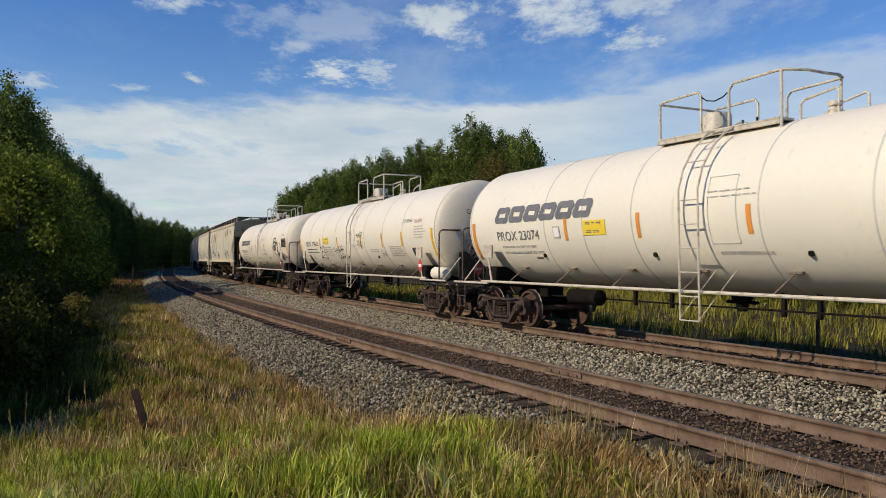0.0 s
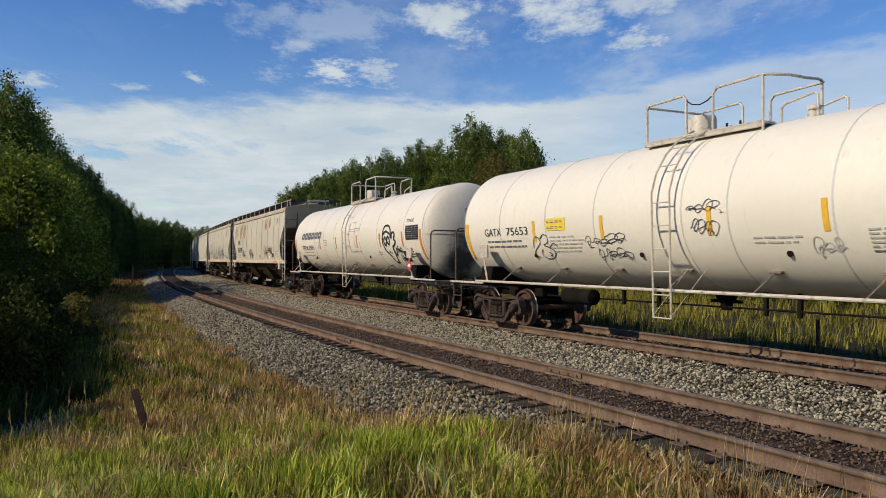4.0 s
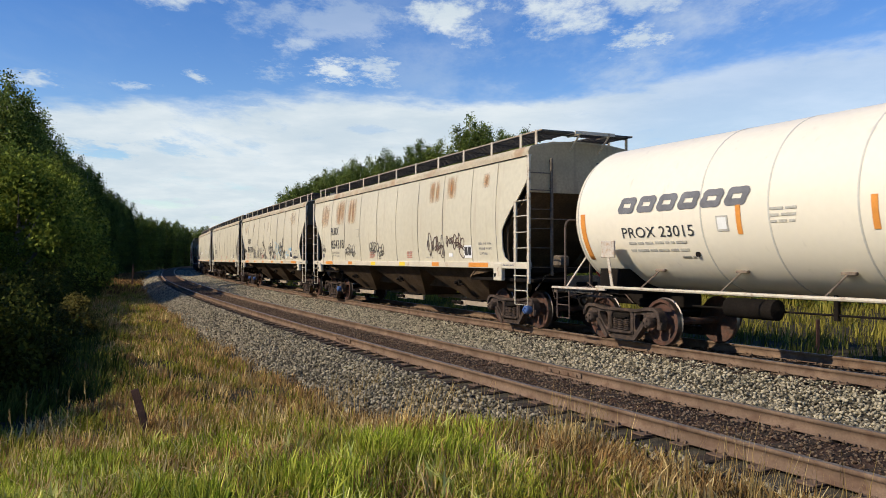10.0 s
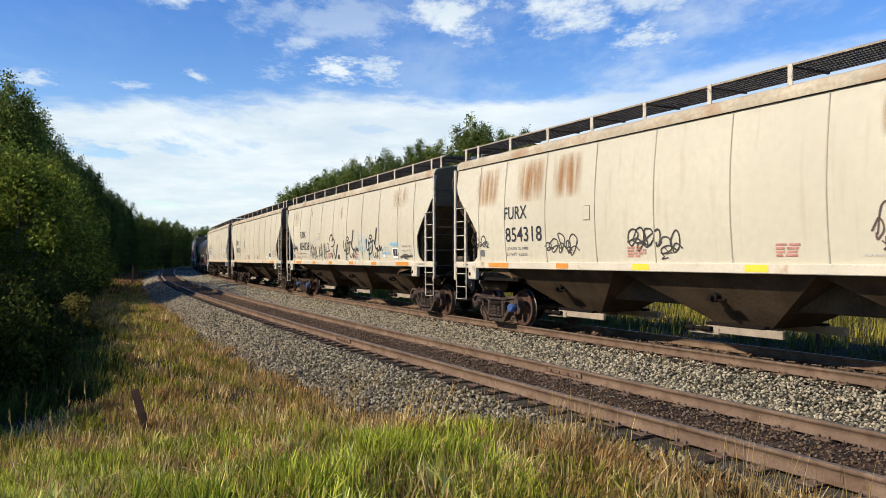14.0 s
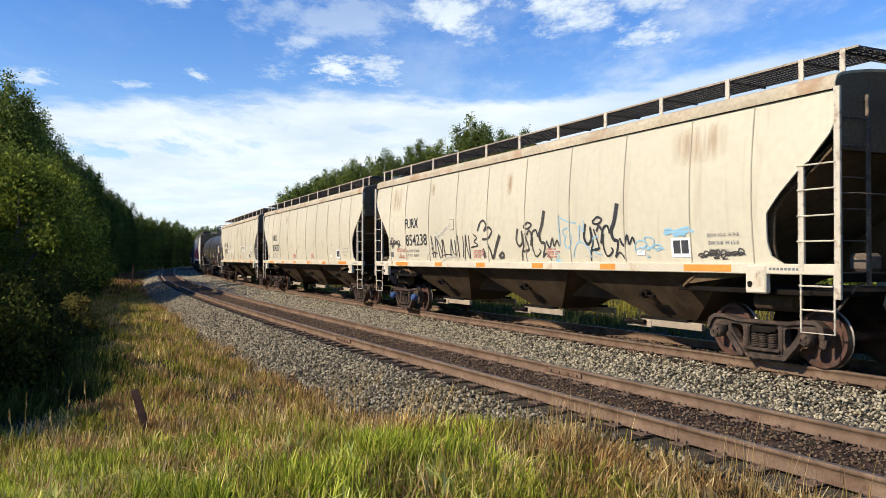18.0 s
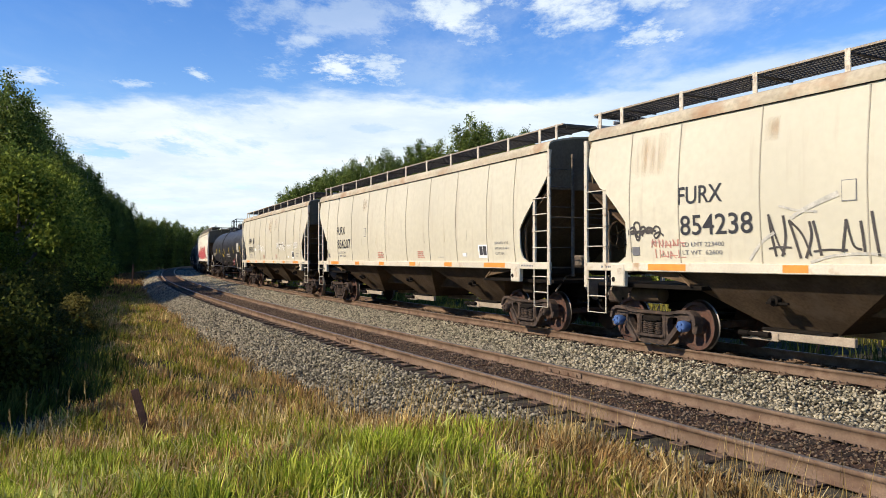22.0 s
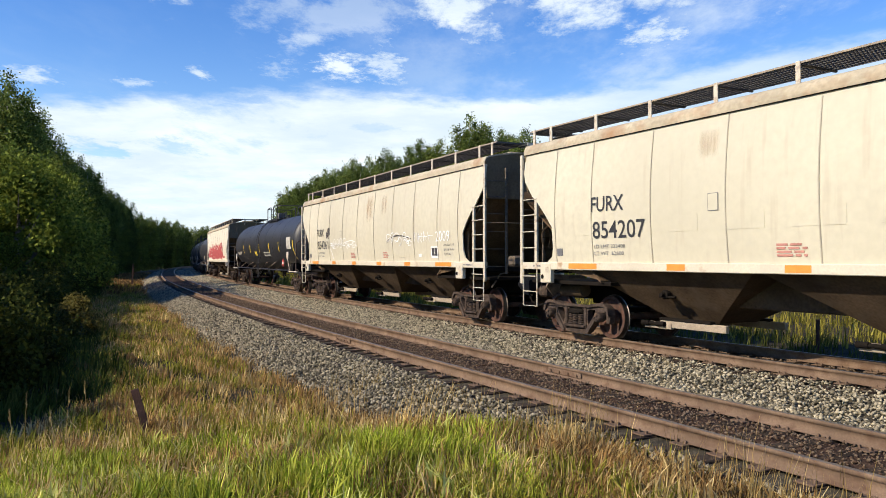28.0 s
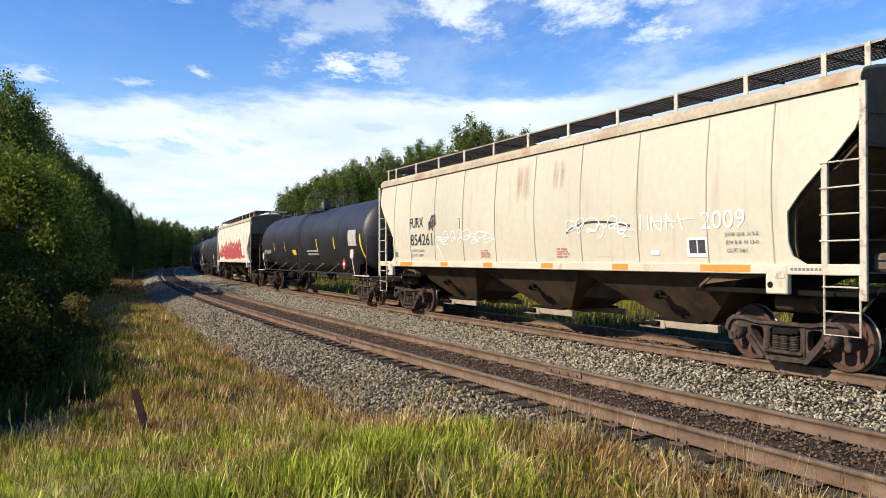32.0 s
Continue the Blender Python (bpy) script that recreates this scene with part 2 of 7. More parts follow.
TRUCK = material("dusty_cast_steel", (0.075, 0.056, 0.047), 0.8, vary=0.3, scale=4, fine=50, bump=0.25, second=(0.13, 0.085, 0.06), second_amount=0.35, spec=0.12)
WHEEL = material("rusty_wheel_steel", (0.12, 0.062, 0.046), 0.75, vary=0.3, scale=5, fine=40, bump=0.15, second=(0.06, 0.05, 0.045), second_amount=0.6, spec=0.12)
TREAD = material("polished_tread", (0.22, 0.19, 0.17), 0.45, metal=1.0, vary=0.1, scale=8, fine=60, bump=0.03)
RAIL = material("rusty_rail", (0.2, 0.135, 0.092), 0.85, vary=0.2, scale=2, fine=40, bump=0.2, second=(0.1, 0.058, 0.038), second_amount=0.45, coords="Object", spec=0.12)
RAIL_TOP = material("worn_rail_head", (0.22, 0.185, 0.155), 0.5, metal=0.6, vary=0.15, scale=1, fine=30, bump=0.05)
TIE = material("creosoted_wood", (0.036, 0.025, 0.019), 0.9, vary=0.35, scale=3, fine=30, bump=0.6, second=(0.075, 0.048, 0.034), second_amount=0.4, obj_random=0.05, spec=0.12)
STONE = material("crushed_stone", (0.24, 0.212, 0.148), 0.9, vary=0.25, scale=9, fine=60, bump=0.4, island=0.72, spec=0.12)
STONE_DIRTY = material("dirty_crushed_stone", (0.12, 0.072, 0.048), 0.95, vary=0.25, scale=9, fine=60, bump=0.4, island=0.25, spec=0.12)
GRAVEL = material("gravel_bed", (0.085, 0.073, 0.05), 0.95, vary=0.3, scale=6, fine=28, bump=1.0, spec=0.12)
GRAVEL_DIRTY = material("dirty_gravel_bed", (0.075, 0.045, 0.03), 0.95, vary=0.3, scale=6, fine=28, bump=1.0, spec=0.12)
GRAVEL_SHADED = material("shade_darkened_gravel_bed", (0.03, 0.023, 0.017), 0.95, vary=0.3, scale=6, fine=28, bump=1.0, spec=0.08)
SOIL = material("grassy_soil", (0.045, 0.038, 0.02), 0.95, vary=0.35, scale=0.8, fine=14, bump=0.8, second=(0.07, 0.052, 0.026), second_amount=0.6, spec=0.12)
BARK = material("grey_bark", (0.2, 0.18, 0.15), 0.9, vary=0.4, scale=4, fine=25, bump=0.6, second=(0.05, 0.045, 0.04), second_amount=0.4, spec=0.12)
LEAF = leaf_material("green_leaves", (0.13, 0.185, 0.042), (0.34, 0.38, 0.09), dark=0.3, patches=0.55, drifting=0.6)
LEAF_DARK = leaf_material("deep_green_leaves", (0.085, 0.13, 0.034), (0.21, 0.26, 0.07), dark=0.3, patches=0.55, drifting=0.6)
LEAF_SHRUB = leaf_material("shrub_leaves", (0.11, 0.15, 0.022), (0.28, 0.32, 0.05), dark=0.25)
LEAF_FAR = leaf_material("meadow_bush_leaves", (0.12, 0.16, 0.03), (0.34, 0.36, 0.08), dark=0.25)
# Leaf colour darkened to carry the shade of the ditch.
LEAF_DITCH = leaf_material("shade_darkened_leaves", (0.045, 0.058, 0.011), (0.1, 0.11, 0.02), 0.3)
GRASS_BROAD = leaf_material("broad_grass", (0.4, 0.45, 0.08), (0.85, 0.82, 0.3), 0.4, dark=0.35)
LEAF_YELLOW = leaf_material("yellowing_leaves", (0.17, 0.15, 0.04), (0.3, 0.23, 0.06))
GRASS_GREEN = leaf_material("green_grass", (0.27, 0.34, 0.03), (0.78, 0.76, 0.14), 0.38, dark=0.2)
GRASS_DRY = leaf_material("dry_grass", (0.5, 0.35, 0.13), (0.88, 0.7, 0.36), 0.34, dark=0.25)
GRASS_OLIVE = leaf_material("olive_grass", (0.27, 0.265, 0.035), (0.66, 0.58, 0.13), 0.36, dark=0.2)
GRASS_RUSSET = leaf_material("russet_grass", (0.33, 0.19, 0.07), (0.68, 0.46, 0.19), 0.32, dark=0.2)
# Darkened copy of the grass; the shade is put into the blades.
GRASS_SHADE = leaf_material("shade_darkened_grass", (0.06, 0.08, 0.015), (0.13, 0.13, 0.035), 0.35)
GRASS_FIELD = leaf_material("field_grass", (0.25, 0.225, 0.035), (0.46, 0.38, 0.09), 0.38)
STONE_PALE = material("pale_crushed_stone", (0.42, 0.375, 0.26), 0.9, vary=0.25, scale=9, fine=60, bump=0.4, island=0.8, spec=0.12)
RUST_DARK = material("dark_rust", (0.065, 0.026, 0.018), 0.85, vary=0.3, scale=6, fine=40, bump=0.3)
ORANGE = material("orange_reflector", (0.75, 0.3, 0.06), 0.4, vary=0.1, scale=5, fine=60, bump=0.0)
YELLOW = material("yellow_sticker", (0.85, 0.62, 0.05), 0.5, vary=0.05, scale=5, fine=60, bump=0.0)
AMBER = material("amber_reflector", (0.85, 0.47, 0.04), 0.45, vary=0.1, scale=5, fine=60, bump=0.0)
RED = material("red_paint", (0.6, 0.07, 0.06), 0.55, vary=0.1, scale=5, fine=60, bump=0.0)
BLACK_INK = material("black_lettering", (0.035, 0.035, 0.04), 0.6, vary=0.2, scale=5, fine=60, bump=0.0)
GREY_INK = material("grey_lettering", (0.17, 0.17, 0.18), 0.6, vary=0.15, scale=5, fine=60, bump=0.0)

# ---- ground ----
GROUND_SIDE = (-400, -60, -30, -14, -7, -4.2, -2.6, 0, 2.4, 4.8, 7.2, 8.2, 10.4, 13, 17, 22, 30, 60, 400)
GROUND_Z = (-1.2, -1.0, -0.5, -0.75, -0.85, -0.8, -0.6, -0.6, -0.6, -0.6, -0.66, -0.7, -0.62, -1.15, -1.4, -1.4, -0.6, -0.4, -0.8)


def ground_z(x, y):
    s, d = side_of(x, y)
    z = np.interp(d, GROUND_SIDE, GROUND_Z) + GRADE * (np.clip(s, -60, 250) - 20)
    near = np.exp(-((np.asarray(x) + 0.5) ** 2 + (np.asarray(y) - 0.0) ** 2) / 40.0)
    bank = np.clip((-3.5 - s) / 4.5, 0, 1) * np.clip((d - 5.7) / 0.5, 0, 1) * np.clip((16 - d) / 4, 0, 1)
    z = z + (-0.34 - z) * bank
    return z + 0.15 * near + 0.06 * np.sin(np.asarray(x) * 0.9 + 1.3) * np.cos(np.asarray(y) * 0.7)


def axis_steps(lo, hi, fine, edge):
    inner = np.arange(lo, hi + fine / 2, fine)
    out_hi = hi + np.cumsum(fine * 1.25 ** np.arange(1, 60))
    out_lo = lo - np.cumsum(fine * 1.25 ** np.arange(1, 60))
    return np.concatenate([out_lo[out_lo > -edge][::-1], inner, out_hi[out_hi < edge]])


gx, gy = axis_steps(-70, 45, 0.8, 3500), axis_steps(-12, 110, 0.8, 3500)
GX, GY = np.meshgrid(gx, gy)
GZ = ground_z(GX, GY)
gi = np.arange(GX.size).reshape(GX.shape)
quads = np.stack([gi[:-1, :-1], gi[:-1, 1:], gi[1:, 1:], gi[1:, :-1]], -1).reshape(-1, 4)
ground = tagged(new("ground", raw_mesh("ground", np.stack([GX, GY, GZ], -1).reshape(-1, 3), quads, SOIL, smooth=True)),
                "rough grassy ground with bare soil beside the railway", "ground", kind="structure")


def along(profile, s_from, s_to, step, mat, name):
    """A cross-section (side, z) carried along the alignment."""
    ss = np.arange(s_from, s_to + step / 2, step)
    n, rows = len(profile), []
    for s in ss:
        rows += [tuple(line_at(s, a, b)) for a, b in profile]
    q = [(i * n + k, i * n + (k + 1) % n, (i + 1) * n + (k + 1) % n, (i + 1) * n + k) for i in range(len(ss) - 1) for k in range(n)]
    return raw_mesh(name, rows, q, mat)


# ---- ballast and rails ----
BED = [(-4.2, -0.95), (-2.9, -0.72), (-1.75, -0.24), (-0.85, -0.22), (0.85, -0.22), (1.7, -0.25), (2.4, -0.36), (3.2, -0.3), (3.95, -0.255),
       (5.6, -0.25), (6.15, -0.275), (6.55, -0.38), (7.5, -0.72), (7.9, -0.95)]
tagged(new("ballast", along(BED, -130, 330, 1.0, GRAVEL, "ballast")), "grey crushed-stone ballast bed under two tracks", "ballast", kind="structure")
bed = [(4.05, -0.3), (4.12, -0.236), (5.42, -0.236), (5.5, -0.3)]
tagged(new("track_bed", along(bed, -60, 120, 1.0, GRAVEL_DIRTY, "track_bed")), "brown dirty gravel packed between the rails", "ballast", kind="structure")
# Dark strip painted in for the shade under the train.
bed = [(-1.8, -0.3), (-1.7, -0.222), (-0.85, -0.203), (0.8, -0.203), (0.9, -0.3)]
tagged(new("track_bed", along(bed, -60, 120, 1.0, GRAVEL_SHADED, "track_bed")), "gravel strip darkened to carry the train's shade", "ballast", kind="structure")
RAIL_OUT = [(-0.07, -0.165), (-0.07, -0.153), (-0.012, -0.135), (-0.009, -0.05), (-0.036, -0.038), (-0.037, -0.008), (-0.03, 0.0),
            (0.03, 0.0), (0.037, -0.008), (0.036, -0.038), (0.009, -0.05), (0.012, -0.135), (0.07, -0.153), (0.07, -0.165)]


def rail(side, z, label):
    me = along([(side + a, z + b) for a, b in RAIL_OUT], -130, 330, 1.0, RAIL, "rail")
    me.materials.append(RAIL_TOP)
    idx = np.zeros(len(me.polygons), np.int32)
    idx[np.arange(len(idx)) % 14 == 6] = 1
    me.polygons.foreach_set("material_index", idx)
    return tagged(new("rail", me), label, "rail", "rails of the two tracks", "structure")


jb = Shape()
jb.box(-0.45, 0.45, 0.014, 0.04, -0.13, -0.045, 0.008)
for x in (-0.35, -0.12, 0.12, 0.35):
    jb.lathe([(0.03, 0.02), (0.065, 0.02), (0.066, 0.0)], 6, Matrix.Translation((x, 0, -0.09)), "y")
for s_j, d_j in ((2.4, GAP + 0.7525), (-4.0, GAP - 0.7525)):
    joint = thing("joint_bar", "bolted rusty joint bar on the rail's web", "rail joint", "joint bars of the near track", shape=jb, mat=RAIL)
    p, q = line_at(s_j, d_j, NEAR_Z), line_at(s_j + 0.2, d_j, NEAR_Z)
    joint.matrix_world = Matrix.Translation(p) @ Matrix.Rotation(math.atan2(q.y - p.y, q.x - p.x), 4, "Z")
for side, z, label in ((0.7525, 0, "rusty steel rail with worn head under the train"), (-0.7525, 0, "steel rail with bright head beyond the train"),
                       (GAP + 0.7525, NEAR_Z, "rusty brown steel rail of the empty track"), (GAP - 0.7525, NEAR_Z, "rusty steel rail with dull grey head")):
    rail(side, z, label)

# ---- railway cars ----
TANK_R, TANK_Z = 1.5, 2.57
cars = []          # (thing, s of its middle at the start, half the distance of its truck centres)
wheelsets = []     # (part, start angle)


def rounded(loop, cut=0.3):
    """A polygon with each corner swung round."""
    out, n = [], len(loop)
    for i in range(n):
        a, b, c = Vector(loop[i - 1]), Vector(loop[i]), Vector(loop[(i + 1) % n])
        p, q = b.lerp(a, cut), b.lerp(c, cut)
        out += [tuple(p), tuple((p + q) / 4 + b / 2), tuple(q)]
    return out


def truck_shapes():
    f = Shape()
    half = [(0.3, 0.07), (0.44, 0.1), (0.7, 0.37), (0.745, 0.4), (0.745, 0.54), (0.79, 0.59), (0.99, 0.59), (1.04, 0.54), (1.05, 0.33), (1.15, 0.33), (1.19, 0.5),
            (1.14, 0.66), (1.0, 0.745), (0.78, 0.74), (0.5, 0.69)]
    outer = half + [(-a, b) for a, b in half[::-1]]
    tri = [(0.41, 0.6), (0.69, 0.605), (0.66, 0.5), (0.43, 0.22)]
    f.plate(rounded(outer, 0.22), [rounded(tri), rounded([(-a, b) for a, b in tri[::-1]]), rounded([(-0.29, 0.61), (0.29, 0.61), (0.29, 0.24), (-0.29, 0.24)], 0.15)], -0.06, 0.075)
    # flanges that stand proud of the web
    for sg in (-1, 1):
        f.prism(rounded([(sg * a, b) for a, b in ((0.4, 0.07), (0.46, 0.085), (0.75, 0.4), (0.72, 0.46), (0.66, 0.44), (0.38, 0.13))], 0.2), 0.07, 0.125)
        f.prism(rounded([(sg * a, b) for a, b in ((0.3, 0.64), (0.52, 0.645), (0.8, 0.69), (1.0, 0.69), (1.09, 0.62), (1.13, 0.5), (1.19, 0.5), (1.15, 0.67), (1.01, 0.755), (0.77, 0.75), (0.5, 0.7), (0.3, 0.69))], 0.2), 0.07, 0.13)
        f.box(sg * 0.345 - 0.045, sg * 0.345 + 0.045, -0.1, 0.1, 0.14, 0.68, 0.015)
        f.box(sg * 0.889 - 0.14, sg * 0.889 + 0.14, -0.08, 0.1, 0.545, 0.6, 0.02)
    f.box(-0.36, 0.36, -0.15, 0.15, 0.19, 0.25, 0.02)
    f.box(-0.32, 0.32, 0.06, 0.13, 0.63, 0.7, 0.02)
    spring = Shape()
    pts = []
    for i in range(6 * 10 + 1):
        g = 2 * math.pi * i / 10
        pts.append((math.cos(g) * 0.066, math.sin(g) * 0.066, 0.26 + 0.23 * i / 60))
    spring.tube(pts, 0.017, 5)
    cap = Shape()
    cap.lathe([(-0.06, 0.1), (0.04, 0.11), (0.1, 0.105), (0.115, 0.09), (0.118, 0.0)], 14, axis="y")
    for k in range(3):
        g = 2 * math.pi * k / 3
        cap.lathe([(0.11, 0.022), (0.14, 0.022), (0.141, 0.0)], 6, Matrix.Translation((math.cos(g) * 0.06, 0, math.sin(g) * 0.06)), "y")
    bolster = Shape()
    bolster.box(-0.25, 0.25, -1.1, 1.1, 0.49, 0.6, 0.03)
    for sg in (-1, 1):
        bolster.box(-0.2, 0.2, min(sg * 1.08, sg * 1.15), max(sg * 1.08, sg * 1.15), 0.5, 0.53, 0.01)
    bolster.box(-0.35, 0.35, -0.35, 0.35, 0.68, 0.86, 0.03)
    for sg in (-1, 1):
        bolster.box(sg * 0.48 - 0.05, sg * 0.48 + 0.05, -0.85, 0.85, 0.36, 0.46, 0.01)
    wheel = Shape()
    for sg in (-1, 1):
        y = sg * 0.755
        prof = [(y - sg * 0.07, 0.0), (y - sg * 0.07, 0.47), (y - sg * 0.045, 0.485), (y - sg * 0.035, 0.46), (y + sg * 0.065, 0.452), (y + sg * 0.068, 0.39),
                (y + sg * 0.015, 0.37), (y - sg * 0.01, 0.2), (y + sg * 0.06, 0.14), (y + sg * 0.1, 0.12), (y + sg * 0.1, 0.0)]
        wheel.lathe(prof, 32, axis="y")
    wheel.lathe([(-1.1, 0.07), (1.1, 0.07)], 10, axis="y")
    return f, spring, cap, bolster, wheel


TF, TS, TC, TB, TW = truck_shapes()
FRAME_ME, SPRING_ME, CAP_ME = TF.mesh("side_frame", TRUCK, 40), TS.mesh("spring", TRUCK, 60), TC.mesh("bearing_cap", TRUCK, 40)
BOLSTER_ME, WHEEL_ME = TB.mesh("truck", DARK, 40), TW.mesh("wheelset", WHEEL, 30)
WHEEL_ME.materials.append(TREAD)
for p in WHEEL_ME.polygons:
    c = p.center
    if math.hypot(c.x, c.z) > 0.44 and abs(c.y) > 0.71:
        p.material_index = 1
BLUE_CAP = material("blue_cap_paint", (0.06, 0.12, 0.3), 0.5, vary=0.1, scale=8, fine=60, bump=0.05)
CAP_BLUE_ME = TC.mesh("bearing_cap", BLUE_CAP, 40)


def add_truck(car, x, caps=()):
    truck = part("truck", BOLSTER_ME, None, car, "dark steel truck bolster")
    truck.location = (x, 0, 0)
    for sg in (1, -1):
        fr = part("side_frame", FRAME_ME, None, truck, "dusty brown cast side frame")
        fr.location = (0, sg * 1.0, 0)
        for k, (dx, dy) in enumerate(((-0.17, 0.05), (0, 0.07), (0.17, 0.05))):
            part("spring", SPRING_ME, None, truck).location = (dx, sg * 1.0 + dy * sg, 0)
        for dx in (-0.889, 0.889):
            blue = sg == 1 and ("l" if dx > 0 else "r") in caps
            c = part("bearing_cap", CAP_BLUE_ME if blue else CAP_ME, None, truck, "blue bearing end cap" if blue else "")
            c.location = (dx, sg * 1.1, 0.457)
            if sg < 0:
                c.rotation_euler = (0, 0, math.pi)
    for dx in (-0.889, 0.889):
        w = part("wheelset", WHEEL_ME, None, truck, "rusty steel wheels with bright rims on an axle")
        w.location = (dx, 0, 0.457)
        wheelsets.append((w, dx, random.uniform(0, 6.28)))


def coupler(car, x, sg):
    c = Shape()
    c.box(min(x - sg * 1.0, x - sg * 0.25), max(x - sg * 1.0, x - sg * 0.25), -0.08, 0.08, 0.78, 0.94, 0.02)
    c.box(min(x - sg * 0.3, x + sg * 0.04), max(x - sg * 0.3, x + sg * 0.04), -0.17, 0.12, 0.72, 1.0, 0.04)
    part("coupler", c, TRUCK, car, "rust-brown cast coupler")
    h = Shape()
    h.tube([(x - sg * 0.5, 0.3, 0.85), (x - sg * 0.3, 0.32, 0.6), (x - sg * 0.1, 0.25, 0.5), (x + sg * 0.02, 0.15, 0.55)], 0.025, 6)
    part("air_hose", h, DARK, car)


def end_gear(car, x, sg, wheel):
    """Brake valves, pipes and, at one end, the hand brake over a tank car's platform."""
    v = Shape()
    v.box(x - 0.17, x + 0.17, 0.35, 0.72, 0.66, 0.95, 0.05)
    v.box(x - 0.1, x + 0.1, 0.72, 0.9, 0.7, 0.88, 0.04)
    v.lathe([(0.88, 0.0), (0.88, 0.09), (1.0, 0.09), (1.02, 0.0)], 10, Matrix.Translation((x, 0, 0.8)), "y")
    part("brake_valve", v, HOOP, car, "brown cast brake valve")
    v = Shape()
    v.box(x - 0.14, x + 0.1, -0.75, -0.3, 0.7, 0.92, 0.04)
    part("brake_cylinder", v, DARK, car)
    p = Shape()
    p.tube([(x, 0.5, 0.8), (x + sg * 0.1, 0.55, 0.9), (x + sg * 0.05, 1.1, 0.86), (x - sg * 0.3, 1.25, 0.9), (x - sg * 1.4, 1.25, 0.92)], 0.022, 6)
    p.tube([(x - sg * 0.1, 0.7, 0.85), (x - sg * 0.2, 1.1, 0.9), (x - sg * 0.5, 1.3, 1.2), (x - sg * 0.9, 1.35, 1.02)], 0.016, 6)
    p.tube([(x + sg * 0.1, 0.45, 0.85), (x + sg * 0.3, 0.3, 1.05), (x + sg * 0.42, 0.1, 1.1), (x + sg * 0.4, 0.0, 1.0)], 0.016, 6)
    part("brake_pipe", p, HOOP, car)
    pin = Shape()
    pin.tube([(x + sg * 0.55, 1.45, 1.0), (x + sg * 0.62, 1.35, 0.8), (x + sg * 0.6, 0.9, 0.86), (x + sg * 0.62, 0.1, 0.95)], 0.014, 6)
    part("uncoupling_lever", pin, HOOP, car)
    if not wheel:
        return
    st = Shape()
    yw = 0.3
    st.box(x - 0.05, x + 0.05, yw - 0.06, yw + 0.04, 1.02, 2.1, 0.01)
    st.box(x - 0.03, x + 0.03, yw + 0.5, yw + 0.56, 1.02, 1.9, 0.008)
    st.bar((x, yw + 0.5, 1.86), (x, yw, 1.95), 0.05, 0.04)
    st.bar((x, yw, 2.1), (x - sg * 0.1, yw - 0.75, 1.1), 0.04, 0.03)
    hb = part("hand_brake", st, TRUCK, car, "rusty hand brake post and braces")
    hs = Shape()
    hs.lathe([(0.0, 0.0), (0.0, 0.2), (0.08, 0.24), (0.14, 0.2), (0.16, 0.0)], 14, Matrix.Translation((x - 0.08, yw, 1.95)))
    hs.box(x - 0.08, x + 0.06, yw, yw + 0.3, 1.86, 2.05, 0.04)
    part("brake_housing", hs, RUSTY_WHITE, hb, "rust-stained white brake gear case")
    br = Shape()
    br.bar((x + sg * 0.1, 1.4, 1.1), (x + sg * 0.12, yw + 0.55, 1.75), 0.05, 0.02)
    part("brace", br, RUSTY_WHITE, hb)
    w = Shape()
    xw = x + sg * 0.2
    w.tube([(xw, yw + 0.29 * math.cos(2 * math.pi * k / 20), 1.95 + 0.29 * math.sin(2 * math.pi * k / 20)) for k in range(20)], 0.026, 6, closed=True)
    w.lathe([(-0.02, 0.0), (-0.02, 0.09), (0.02, 0.09), (0.02, 0.0)], 12, Matrix.Translation((xw - sg * 0.03, yw, 1.95)))
    for k in range(6):
        g = math.pi * k / 3 + 0.3
        w.bar((xw - sg * 0.03, yw, 1.95), (xw, yw + 0.28 * math.cos(g), 1.95 + 0.28 * math.sin(g)), 0.045, 0.02, 0.003, (1, 0, 0))
    part("brake_wheel", w, HOOP, hb, "dark spoked hand brake wheel")
    c = Shape()
    c.tube([(x, yw - 0.1, 1.8), (x - sg * 0.1, yw - 0.1, 1.4), (x - sg * 0.35, yw, 1.05), (x - sg * 0.9, yw + 0.1, 0.75)], 0.014, 5)
    part("brake_chain", c, HOOP, hb)
    pc = Shape()
    pc.add([(x + sg * 0.22, yw + 0.02 + dy * 0.2, 1.4 + dz * 0.2) for dy, dz in ((-1, 0), (0, -1), (1, 0), (0, 1))]
           + [(x + sg * 0.21, yw + 0.02 + dy * 0.2, 1.4 + dz * 0.2) for dy, dz in ((-1, 0), (0, -1), (1, 0), (0, 1))],
           [(0, 1, 2, 3), (7, 6, 5, 4), (0, 4, 5, 1), (1, 5, 6, 2), (2, 6, 7, 3), (3, 7, 4, 0)])
    pl = part("placard", pc, RED, car, "red diamond hazard placard on the car's end")
    pf = Shape()
    pf.box(min(x + sg * 0.221, x + sg * 0.226), max(x + sg * 0.221, x + sg * 0.226), yw - 0.08, yw + 0.12, 1.36, 1.44, 0.001)
    part("placard_field", pf, WHITE_METAL, pl)


EYE_BOLT = Shape().tube([(0, 0, 0), (0, 0, 0.2)], 0.022, 6).mesh("eye_bolt", DARK)


def tank_y(z):
    return math.sqrt(max(0.01, TANK_R ** 2 - (z - TANK_Z) ** 2))


